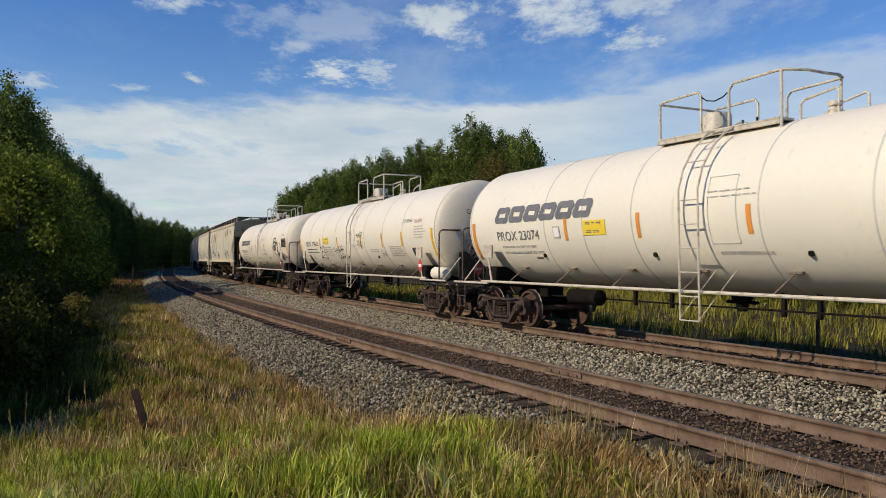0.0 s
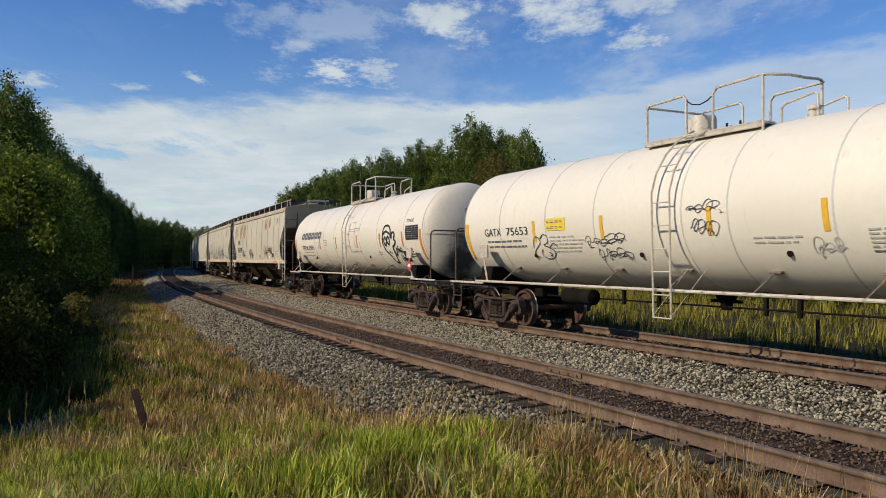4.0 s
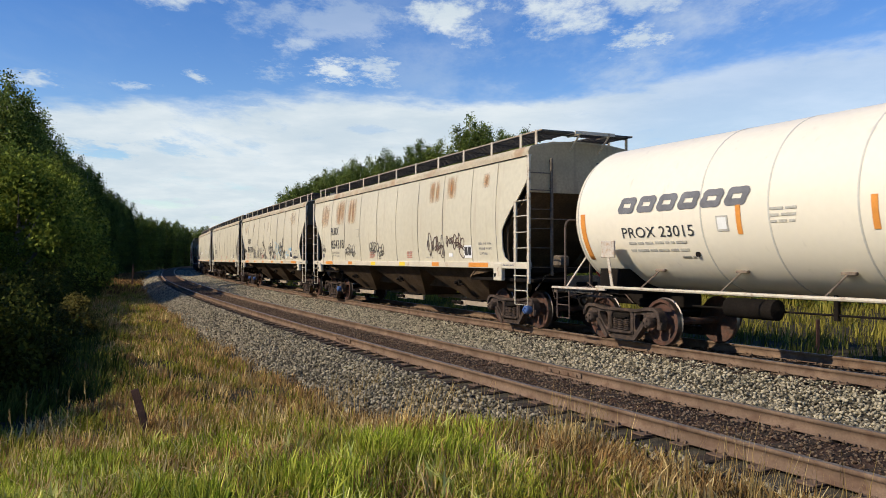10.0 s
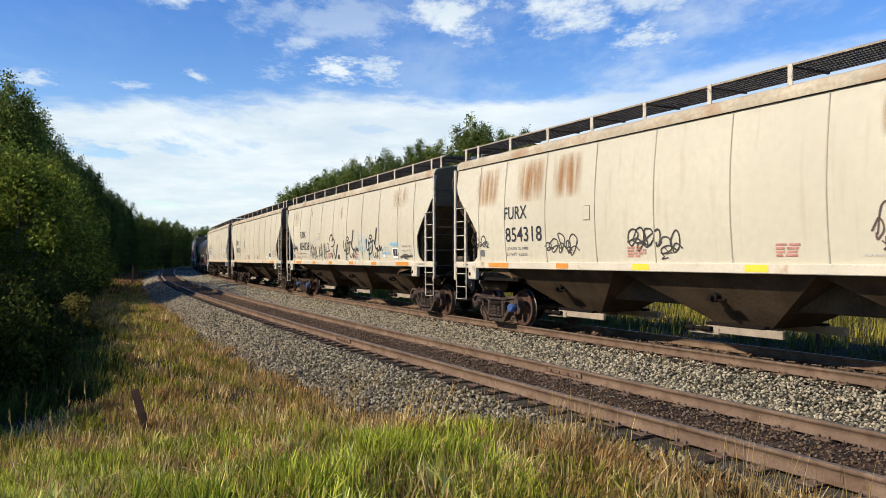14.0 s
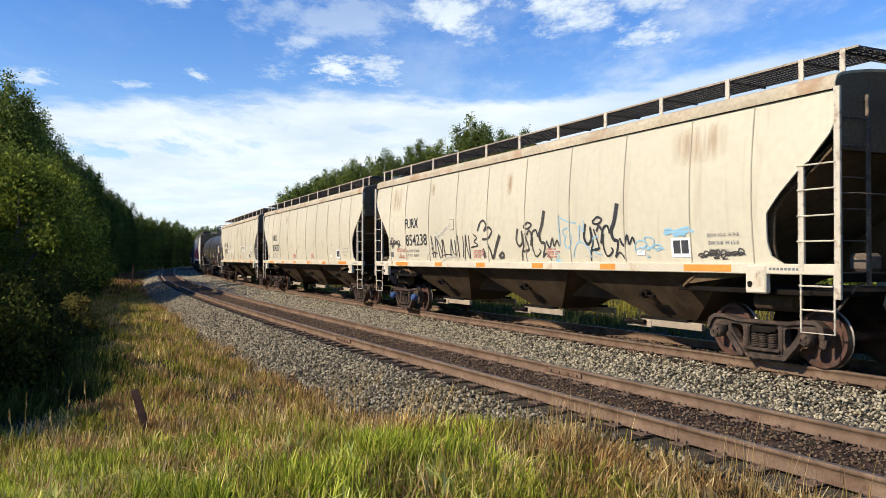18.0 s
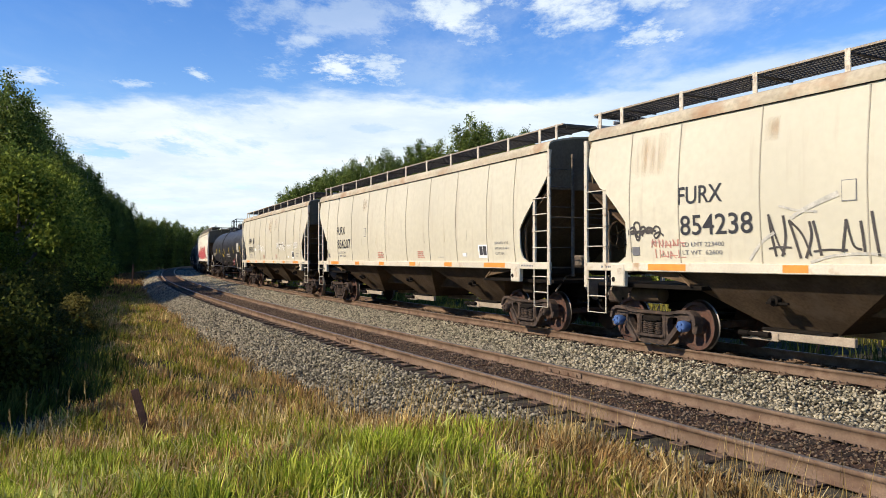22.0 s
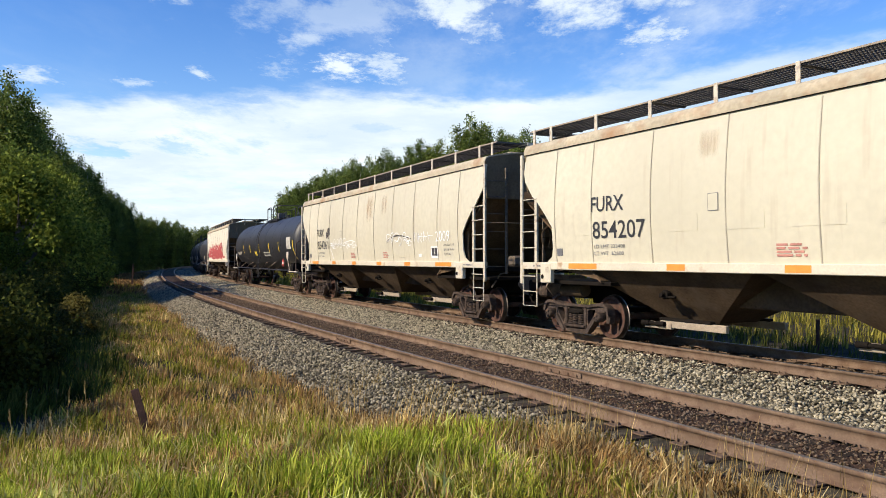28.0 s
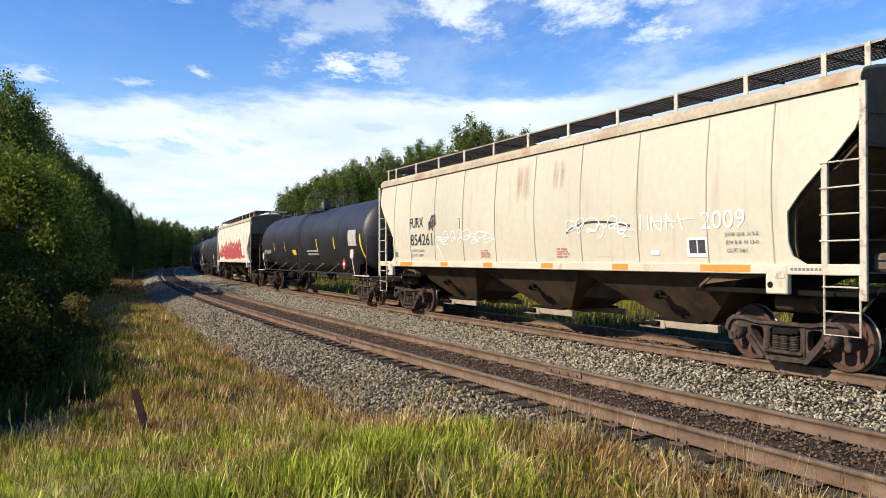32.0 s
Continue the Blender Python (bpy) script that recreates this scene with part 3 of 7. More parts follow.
def tank_car(label, s_mid, half, paint, metal, lad_x=-0.05, seams=(-6.2, -3.9, -1.75, 1.3, 3.7, 5.9), brake_end=0, seamed=True, over=0.85, dish=0.6, group="tank cars of the train"):
    car = thing("tank_car", label, "railway car", group)
    L, E = half + over, dish
    prof = []
    for i in range(9):
        g = math.pi / 2 * i / 8
        prof.append((-L - E * math.cos(g), TANK_R * math.sin(g)))
    for x in np.linspace(-L, L, 13)[1:-1]:
        prof.append((float(x), TANK_R))
    prof += [(-a, r) for a, r in prof[:9][::-1]]
    sh = Shape()
    sh.lathe(prof[8:-8], 56, Matrix.Translation((0, 0, TANK_Z)))
    part("tank", sh, paint, car, "", 40)
    for hp in (prof[:9], prof[-9:]):
        hd = Shape()
        hd.lathe(hp, 56, Matrix.Translation((0, 0, TANK_Z)))
        part("tank_head", hd, HEAD if paint is WHITE else paint, car, "dished white head with soot and rust stains" if paint is WHITE else "", 60)
    for x in (-L, *seams, L):
        ring = Shape()
        ring.lathe([(x - 0.02, TANK_R - 0.01), (x - 0.014, TANK_R + 0.006), (x + 0.014, TANK_R + 0.006), (x + 0.02, TANK_R - 0.01)], 56, Matrix.Translation((0, 0, TANK_Z)))
        part("weld_seam", ring, TANK_SEAM if paint is WHITE else paint, car)
    # running rail along each side, on struts from the belly
    for sg in (1, -1):
        r = Shape()
        r.tube([(-L + 0.6, sg * 1.5, 1.12), (L - 0.6, sg * 1.5, 1.12)], 0.032, 8)
        part("side_rail", r, metal, car)
        for x in np.linspace(-L + 1.9, L - 1.9, 7):
            st = Shape()
            st.tube([(x, sg * 1.5, 1.12), (x - 0.1, sg * 1.1, 1.46)], 0.015, 6)
            st.box(x - 0.24, x + 0.0, sg * 1.08 - 0.04, sg * 1.08 + 0.04, 1.45, 1.5, 0.01)
            part("rail_strut", st, STRUT, car)
    # ends: stub sill, platform, hand hoops, bolster saddle
    for sg in (1, -1):
        e = Shape()
        a, b = sorted((sg * (half - 0.9), sg * (half + 1.75)))
        e.box(a, b, -0.25, 0.25, 0.72, 1.12, 0.02)
        part("stub_sill", e, DARK, car)
        sd = Shape()
        a, b = sg * half - 0.3, sg * half + 0.3
        sd.prism([(-1.4, 1.0), (1.4, 1.0), (1.35, 1.5), (1.1, 1.5), (0.6, 1.2), (-0.6, 1.2), (-1.1, 1.5), (-1.35, 1.5)], a, b, lambda p, q, d: (d, p, q))
        part("saddle", sd, DARK, car)
        x0, x1 = sorted((sg * (half + 0.75), sg * (half + 1.75)))
        deck = Shape()
        for k in range(16):
            x = x0 + 0.06 + (x1 - x0 - 0.12) * k / 15
            deck.slab(x - 0.012, x + 0.012, -1.45, 1.45, 0.99, 1.02)
        for y in (-1.2, -0.4, 0.4, 1.2):
            deck.slab(x0, x1, y - 0.02, y + 0.02, 0.96, 0.99)
        tagged(part("end_deck", deck, MESH, car, "dark grating deck at the car's end", None), kind="stuff")
        for y in (-1.5, 1.5):
            pf = Shape()
            pf.box(sorted((sg * (half - 0.05), sg * (half + 1.8)))[0], sorted((sg * (half - 0.05), sg * (half + 1.8)))[1], y - 0.03, y + 0.03, 1.05, 1.1, 0.01)
            part("end_beam", pf, RUSTY_WHITE, car)
        es = Shape()
        a, b = sorted((sg * (half + 1.72), sg * (half + 1.8)))
        es.box(a, b, -1.46, 1.46, 0.95, 1.07, 0.01)
        part("end_sill", es, STRUT, car)
        seam = Shape()
        if seamed:
            seam.tube([(sg * (L + 0.004 + E * math.sqrt(max(0, 1 - (y / TANK_R) ** 2))), y, TANK_Z - 0.12) for y in np.linspace(-1.46, 1.46, 25)], 0.008, 6)
            part("head_seam", seam, STRUT if paint is WHITE else paint, car)
        for sy in (1, -1):
            hp = Shape()
            xh = sg * (half + (1.32 if sg == brake_end else 1.5))
            y = sy * 1.5
            reach = 1.15 if sg != brake_end else 1.46
            hp.tube([(xh, y, 1.05), (xh, y, 2.42), (xh, y - sy * 0.04, 2.5), (xh, y - sy * 0.12, 2.54), (xh, y - sy * reach, 2.54), (xh - sg * 0.12, y - sy * (reach + 0.03), 2.54)], 0.024, 8)
            part("hand_hoop", hp, HOOP, car, "dark rusty hand hoop")
            stp = Shape()
            xs = sg * (half + 1.4)
            stp.tube([(xs - 0.22, y, 1.0), (xs - 0.22, y, 0.42), (xs + 0.22, y, 0.42), (xs + 0.22, y, 1.0)], 0.018, 6)
            stp.tube([(xs - 0.22, y, 0.7), (xs + 0.22, y, 0.7)], 0.014, 6)
            part("stirrup_step", stp, HOOP, car)
        end_gear(car, sg * (half + 1.3), sg, sg == brake_end)
        coupler(car, sg * (half + 2.1), sg)
        add_truck(car, sg * half)
    # ladder, curved over the tank to the top walk
    for sg in (1, -1):
        ob = Shape()
        for dx in (-0.23, 0.23):
            pts = [(lad_x + dx, sg * 1.58, 0.62), (lad_x + dx, sg * 1.62, 2.9)]
            for g in (25, 40, 55, 70):
                r = TANK_R + 0.16
                pts.append((lad_x + dx, sg * r * math.cos(radians(g)), TANK_Z + r * math.sin(radians(g))))
            ob.tube(pts, 0.02, 6)
        part("ladder", ob, metal, car)
        zs = [0.62 + 0.42 * k for k in range(6)]
        for z in zs:
            rg = Shape()
            y = 1.58 + 0.04 * (z - 0.62) / 2.3
            rg.tube([(lad_x - 0.23, sg * y, z), (lad_x + 0.23, sg * y, z)], 0.013, 6)
            part("rung", rg, metal, car)
        for g in (30, 45, 60):
            rg = Shape()
            r = TANK_R + 0.16
            rg.tube([(lad_x + dx, sg * r * math.cos(radians(g)), TANK_Z + r * math.sin(radians(g))) for dx in (-0.23, 0.23)], 0.013, 6)
            part("rung", rg, metal, car)
        br = Shape()
        for dx in (-0.23, 0.23):
            br.bar((lad_x + dx, sg * 1.58, 0.66), (lad_x + dx - 0.42, sg * 1.15, 1.5), 0.05, 0.012, 0.003)
        part("ladder_brace", br, metal, car)
    # top walk with rails, manway and valves
    w = Shape()
    for y in (0.74, -0.74):
        w.box(-1.5, 1.4, y - 0.03, y + 0.03, 3.94, 4.04, 0.008)
        w.box(-1.5, 1.4, y - 0.03 - 0.3 * (y > 0), y + 0.03 + 0.3 * (y < 0), 4.0, 4.05, 0.008)
    w.box(1.3, 1.42, -0.74, 0.74, 3.94, 4.04, 0.008)
    part("top_walk", w, metal, car)
    for y in (0.74, -0.74):
        g1 = Shape()
        g1.tube([(1.36, y, 4.0), (1.36, y, 4.7), (1.3, y, 4.77), (0.34, y, 4.8), (0.27, y, 4.72), (0.27, y, 4.0)], 0.026, 8)
        part("guard_rail", g1, metal, car)
        g2 = Shape()
        g2.tube([(-0.4, y, 4.0), (-0.4, y, 4.7), (-0.5, y, 4.8), (-1.45, y, 4.83), (-1.6, y * 0.9, 4.82), (-1.75, y * 0.5, 4.81), (-1.75, 0, 4.8)], 0.026, 8)
        part("guard_rail", g2, metal, car)
        g3 = Shape()
        g3.tube([(-1.52, y, 3.85), (-1.52, y, 4.82)], 0.026, 8)
        part("rail_post", g3, metal, car)
        g4 = Shape()
        g4.tube([(-1.62, y * 0.55, 3.9), (-1.62, y * 0.55, 4.25), (-1.7, y * 0.55, 4.32), (-2.25, y * 0.5, 4.42), (-2.3, y * 0.5, 4.38), (-2.3, y * 0.5, 3.95)], 0.022, 8)
        part("grab_rail", g4, metal, car)
    er = Shape()
    er.tube([(1.36, 0.74, 4.74), (1.36, -0.74, 4.74)], 0.024, 8)
    part("guard_rail", er, metal, car)
    ch = Shape()
    ch.tube([(0.27, 0.74, 4.7), (0.12, 0.75, 4.6), (-0.08, 0.75, 4.56), (-0.27, 0.75, 4.6), (-0.4, 0.74, 4.68)], 0.012, 6)
    part("safety_chain", ch, DARK, car)
    mw = Shape()
    mw.lathe([(3.9, 0.27), (4.44, 0.27), (4.48, 0.25), (4.5, 0.0)], 24, Matrix.Translation((0.5, 0.1, 0)), "z")
    part("valve_housing", mw, metal, car)
    lid = Shape()
    lid.lathe([(4.0, 0.3), (4.12, 0.3), (4.16, 0.24), (4.2, 0.0)], 20, Matrix.Translation((-0.45, 0.0, 0)), "z")
    cover = part("manway_cover", lid, DARK, car, "dark bolted manway cover")
    for k in range(6):
        g = math.pi * k / 3
        part("eye_bolt", EYE_BOLT, None, cover).location = (-0.45 + 0.32 * math.cos(g), 0.32 * math.sin(g), 4.02)
    vv = Shape()
    vv.lathe([(3.9, 0.15), (4.08, 0.15), (4.1, 0.09), (4.16, 0.08), (4.17, 0.11), (4.24, 0.11), (4.26, 0.0)], 14, Matrix.Translation((-2.1, 0.2, 0)), "z")
    part("safety_valve", vv, metal, car)
    # placard holder and hand brake
    for xq in (-half - 0.1, half - 0.25):
        bk = Shape()
        bk.bar((xq, 1.5, 1.1), (xq - 0.02, 1.62, 1.75), 0.07, 0.02)
        bk.box(xq - 0.2, xq + 0.2, 1.58, 1.63, 1.72, 2.05, 0.01)
        part("placard_holder", bk, RUSTY_WHITE, car, "rust-stained white placard holder")
    # bottom gear
    bo = Shape()
    bo.lathe([(0.72, 0.1), (0.85, 0.12), (0.95, 0.2), (1.12, 0.22)], 12, axis="z")
    bo.box(-0.35, 0.35, -0.06, 0.06, 0.86, 0.92)
    part("bottom_outlet", bo, DARK, car)
    rd = Shape()
    rd.tube([(-half + 1.2, 0.35, 0.82), (half - 1.2, 0.3, 0.78)], 0.02, 6)
    for x in (-1.9, -1.2, 1.5, 2.6):
        rd.box(x - 0.04, x + 0.04, 0.28, 0.36, 0.7, 1.15)
    part("brake_rod", rd, DARK, car)
    rs = Shape()
    rs.lathe([(half - 3.4, 0.0), (half - 3.35, 0.18), (half - 2.3, 0.18), (half - 2.25, 0.0)], 14, Matrix.Translation((0, 0.5, 0.82)))
    part("air_reservoir", rs, DARK, car)
    cars.append((car, s_mid, half))
    return car


def hopper_y(z):
    """Half width of the hopper's bowed side at height z."""
    u = (z - 1.62) / (4.13 - 1.62)
    return 1.52 + 0.11 * math.sin(math.pi * min(1, max(0, u * 0.86 + 0.12)))


HOPPER_EDGE = [(8.12, 1.62), (7.9, 1.74), (7.84, 1.95), (7.85, 2.4), (8.1, 2.68), (8.5, 3.06), (8.62, 3.12), (8.95, 3.48), (9.02, 3.65), (9.04, 4.13)]


def edge_x(z):
    zs, xs = [p[1] for p in HOPPER_EDGE], [p[0] for p in HOPPER_EDGE]
    return float(np.interp(z, zs, xs))


def ex(e, v):
    """A place v from the middle towards the end e; the body sits a little forward of its trucks."""
    return e * v - (0.33 if e > 0 else 0.1)


def hopper_car(label, s_mid, half, paint, caps="", group="covered hopper cars of the train"):
    car = thing("covered_hopper_car", label, "railway car", group)
    zs = [1.62, 1.68, 1.74, 1.84, 1.95, 2.15, 2.4, 2.54, 2.68, 2.87, 3.06, 3.12, 3.3, 3.48, 3.65, 3.85, 4.0, 4.13]
    for sg in (1, -1):
        rows = []
        for z in zs:
            e = edge_x(z)
            xs = np.concatenate([[ex(-1, e)], np.linspace(-7.45, 7.45, 17), [ex(1, e)]])
            rows.append([(float(x), sg * hopper_y(z), z) for x in xs])
        sh = Shape()
        sh.sheet(rows, (0, -sg * 0.03, 0))
        part("side_wall", sh, paint, car, "bowed pale side wall with rust stains", 50)
        for x in (7.39, 6.11, 4.36, 2.57, 0.83, -0.98, -2.76, -4.56, -6.32, -7.67):
            sm = Shape()
            sm.sheet([[(x + dx, sg * (hopper_y(z) + 0.004), z) for dx in (-0.011, 0.011)] for z in zs if abs(ex(math.copysign(1, x), edge_x(z))) > abs(x) + 0.03], (0, sg * 0.008, 0))
            part("panel_seam", sm, SEAM, car)
        sl = Shape()
        sl.box(-9.15, 8.72, sg * 1.56 - 0.06, sg * 1.56 + 0.06, 1.46, 1.62, 0.012)
        part("side_sill", sl, SILL, car, "off-white side sill with orange reflectors")
        # Dark strip drawn in as the shadow line under the eave.
        ev = Shape()
        ev.box(-9.09, 8.66, sg * 1.52 - 0.05, sg * 1.52 + 0.05, 4.1, 4.155, 0.01)
        part("eave_rail", ev, DARK, car)
    # roof
    rf = Shape()
    cross = [(1.57, 4.15), (1.58, 4.2), (1.53, 4.3), (1.44, 4.35), (1.2, 4.4), (0.8, 4.46), (0.4, 4.49), (0, 4.5)]
    cross = cross + [(-a, b) for a, b in cross[:-1][::-1]]
    rf.sheet([[(float(x), y, z) for y, z in cross] for x in np.linspace(-9.13, 8.7, 15)], (0, 0, -0.04))
    part("roof", rf, ROOF, car, "pale roof stained with rust", 50)
    ht = Shape()
    ht.box(-8.3, 7.87, -0.38, 0.38, 4.46, 4.62, 0.05)
    part("hatch_cover", ht, ROOF, car)
    for sg in (1, -1):
        wb = Shape()
        y0, y1 = sorted((sg * 0.42, sg * 1.28))
        for k in range(8):
            y = y0 + (y1 - y0) * k / 7
            wb.slab(-9.3, 8.87, y - 0.004, y + 0.004, 4.67, 4.7)
        for x in np.arange(-9.3, 8.88, 0.06):
            wb.slab(x - 0.005, x + 0.005, y0, y1, 4.672, 4.702)
        tagged(part("running_board", wb, MESH, car, "dark steel grating walkway", None), kind="stuff")
        fl = Shape()
        fl.box(-9.3, 8.87, sg * 1.3 - 0.01, sg * 1.3 + 0.01, 4.68, 4.712, 0.002)
        part("walkway_edge", fl, GATE, car)
        for x in (8.66, 7.98, 6.35, 4.71, 3.07, 1.42, -0.24, -1.9, -3.6, -5.27, -6.89, -8.35, -9.05):
            pl = Shape()
            pl.box(x - 0.045, x + 0.045, sg * 1.31 - 0.012, sg * 1.31 + 0.012, 4.3, 4.72, 0.004)
            part("walkway_post", pl, WHITE_METAL, car)
            bk = Shape()
            bk.bar((x, sg * 1.28, 4.66), (x, sg * 0.42, 4.66), 0.04, 0.04)
            part("walkway_bracket", bk, MESH, car)
    for e in (1, -1):
        cw = Shape()
        a, b = sorted((ex(e, 8.8), ex(e, 9.25)))
        for k in range(6):
            x = a + (b - a) * k / 5
            cw.slab(x - 0.004, x + 0.004, -1.25, 1.25, 4.655, 4.672)
        for y in np.arange(-1.25, 1.26, 0.075):
            cw.slab(a, b, y - 0.004, y + 0.004, 4.658, 4.67)
        tagged(part("end_walkway", cw, MESH, car, "dark grating crosswalk", None), kind="stuff")
        # end wall and slope sheet
        ew = Shape()
        pts = [(-1.5, 3.25), (1.5, 3.25), (1.56, 4.14), (1.555, 4.19), (1.51, 4.27), (1.43, 4.32), (1.19, 4.37), (0.8, 4.43), (0, 4.47),
               (-0.8, 4.43), (-1.19, 4.37), (-1.43, 4.32), (-1.51, 4.27), (-1.555, 4.19), (-1.56, 4.14)]
        a, b = sorted((ex(e, 8.99), ex(e, 9.025)))
        ew.prism(pts, a, b, lambda p, q, d: (d, p, q))
        part("end_wall", ew, END_WALL if s_mid < 60 else END_DARK, car, "grimy pale end wall" if s_mid < 60 else "darker end wall with streaks")
        ss = Shape()
        ss.sheet([[(e * x, y, z) for y in (-1.48, 1.48)] for x, z in ((9.0, 3.3), (8.6, 2.97), (6.0, 1.25))], (0, 0, -0.05))
        part("slope_sheet", ss, END_PAINT, car, "dark sloping end sheet")
        for sg in (1, -1):
            # Dark liner added over the far wall's pale inner face.
            sw = Shape()
            sw.prism([(e * 6.0, 1.25), (ex(e, 7.95), 1.5), (ex(e, 7.86), 1.95), (ex(e, 7.87), 2.42), (ex(e, 8.12), 2.7), (ex(e, 8.94), 3.4)], sg * 1.44 - 0.02, sg * 1.44 + 0.02)
            part("slope_side", sw, END_PAINT, car)
            # corner ladders
            for x, side_l in ((9.08, "outer"), (8.48, "inner")):
                pb = Shape()
                top = 4.12 if side_l == "outer" else 3.06
                pb.box(ex(e, x) - 0.05, ex(e, x) + 0.05, sg * 1.6 - 0.025, sg * 1.6 + 0.025, 1.12 if side_l == "outer" else 1.5, top, 0.006)
                part("ladder_post", pb, WHITE_METAL, car)
            for z in (1.95, 2.32, 2.7, 3.06):
                rg = Shape()
                rg.tube([(ex(e, 8.42), sg * 1.63, z), (ex(e, 9.06), sg * 1.63, z)], 0.013, 6)
                part("rung", rg, WHITE_METAL, car)
            st = Shape()
            xa, xb = ex(e, 8.46), ex(e, 9.02)
            st.tube([(xa, sg * 1.6, 1.5), (xa, sg * 1.6, 0.62), (xb, sg * 1.6, 0.62), (xb, sg * 1.6, 1.5)], 0.016, 6)
            st.tube([(xa, sg * 1.6, 0.95), (xb, sg * 1.6, 0.95)], 0.014, 6)
            st.tube([(xa, sg * 1.64, 1.3), (xb, sg * 1.64, 1.3)], 0.014, 6)
            part("sill_step", st, WHITE_METAL, car)
            jp = Shape()
            jp.box(e * 7.75 - 0.2, e * 7.75 + 0.2, sg * 1.58 - 0.06, sg * 1.58 + 0.06, 1.16, 1.6, 0.02)
            pad = part("jacking_pad", jp, SILL, car, "cream jacking pad bracket")
            wp = Shape()
            wp.box(e * 7.75 - 0.16, e * 7.75 - 0.02, sg * 1.645 - 0.004, sg * 1.645 + 0.004, 1.4, 1.52, 0.001)
            part("white_tag", wp, WHITE_METAL, pad)
            wp = Shape()
            wp.lathe([(-0.004, 0.05), (0.004, 0.05)], 12, Matrix.Translation((e * 7.75 + 0.1, sg * 1.645, 1.3)), "y")
            part("pad_hole", wp, DARK, pad)
            ep = Shape()
            ep.box(ex(e, 9.1) - 0.025, ex(e, 9.1) + 0.025, sg * 0.98 - 0.03, sg * 0.98 + 0.03, 1.3, 4.05 if sg > 0 else 3.3, 0.006)
            for z in (4.0, 3.35) if sg > 0 else (3.25,):
                ep.box(min(ex(e, 9.0), ex(e, 9.1)), max(ex(e, 9.0), ex(e, 9.1)), sg * 0.98 - 0.02, sg * 0.98 + 0.02, z - 0.02, z + 0.02, 0.004)
            part("end_post", ep, GRAB, car, "grimy grey-brown ladder post")
            for z in (1.5, 1.95, 2.4, 2.85, 3.3, 3.7):
                er = Shape()
                er.tube([(ex(e, 9.1), sg * 0.98, z), (ex(e, 9.08), sg * 1.58, z)], 0.012, 6)
                part("end_rung", er, GRAB, car)
            # crosswalk brackets under the roof walk
            br = Shape()
            br.bar((ex(e, 9.02), sg * 0.42, 4.25), (ex(e, 9.42), sg * 0.42, 4.6), 0.05, 0.02)
            br.bar((ex(e, 8.95), sg * 0.42, 4.61), (ex(e, 9.45), sg * 0.42, 4.61), 0.05, 0.03)
            part("platform_bracket", br, WHITE_METAL, car)
        bp = Shape()
        a, b = sorted((ex(e, 8.95), ex(e, 9.46)))
        for k in range(9):
            x = a + (b - a) * k / 8
            bp.slab(x - 0.005, x + 0.005, -0.55, 0.55, 4.62, 4.65)
        for y in np.arange(-0.55, 0.56, 0.1):
            bp.slab(a, b, y - 0.004, y + 0.004, 4.625, 4.648)
        tagged(part("end_platform", bp, MESH, car, "dark grating platform over the car's end", None), kind="stuff")
        lip = Shape()
        lip.box(min(ex(e, 9.45), ex(e, 9.475)), max(ex(e, 9.45), ex(e, 9.475)), -0.57, 0.57, 4.6, 4.68, 0.004)
        part("platform_lip", lip, WHITE_METAL, car)
        gb = Shape()
        gb.tube([(ex(e, 9.06), 1.55, 2.62), (ex(e, 9.16), 1.4, 2.62), (ex(e, 9.16), -1.4, 2.62), (ex(e, 9.06), -1.55, 2.62)], 0.014, 6)
        part("end_handrail", gb, GRAB, car)
        sk = Shape()
        sk.plate([(-0.62, 1.02), (-0.5, 1.3), (0.5, 1.3), (0.62, 1.02), (0.42, 0.78), (0.2, 0.72), (0.14, 0.98), (-0.14, 0.98), (-0.2, 0.72), (-0.42, 0.78)], [], 0, 0.05)
        sk.v = [(e * (9.16 + y), x, z) for x, y, z in sk.v]
        part("striker_plate", sk, STRUT, car, "grimy cream striker plate round the coupler")
        vb = Shape()
        vb.box(min(ex(e, 8.5), ex(e, 8.85)), max(ex(e, 8.5), ex(e, 8.85)), 0.3, 0.62, 1.5, 1.78, 0.05)
        vb.tube([(ex(e, 8.7), 0.45, 1.5), (ex(e, 8.95), 0.6, 1.42), (ex(e, 9.0), 1.1, 1.3), (ex(e, 8.8), 1.25, 0.95)], 0.02, 6)
        part("brake_valve", vb, GRAB, car)
        cs = Shape()
        a, b = sorted((e * (half - 1.2), ex(e, 9.15)))
        cs.box(a, b, -0.3, 0.3, 0.78, 1.15, 0.02)
        cs.box(min(ex(e, 8.95), ex(e, 9.08)), max(ex(e, 8.95), ex(e, 9.08)), -1.5, 1.5, 1.36, 1.5, 0.02)
        part("stub_sill", cs, DARK, car)
        # Dark plate added to block the bright view beside the truck.
        sp = Shape()
        a, b = sorted((e * (half - 1.6), ex(e, 8.95)))
        sp.box(a, b, -1.4, 1.4, 1.14, 1.22, 0.01)
        part("shear_plate", sp, DARK, car)
        rsv = Shape()
        rsv.lathe([(-0.4, 0.0), (-0.38, 0.15), (0.38, 0.15), (0.4, 0.0)], 12, Matrix.Translation((e * (half + 0.2), 0.95, 1.0)))
        part("air_reservoir", rsv, BAY, car)
        coupler(car, e * (half + 2.25), e)
        add_truck(car, e * half, caps if e > 0 or s_mid < 60 else "")
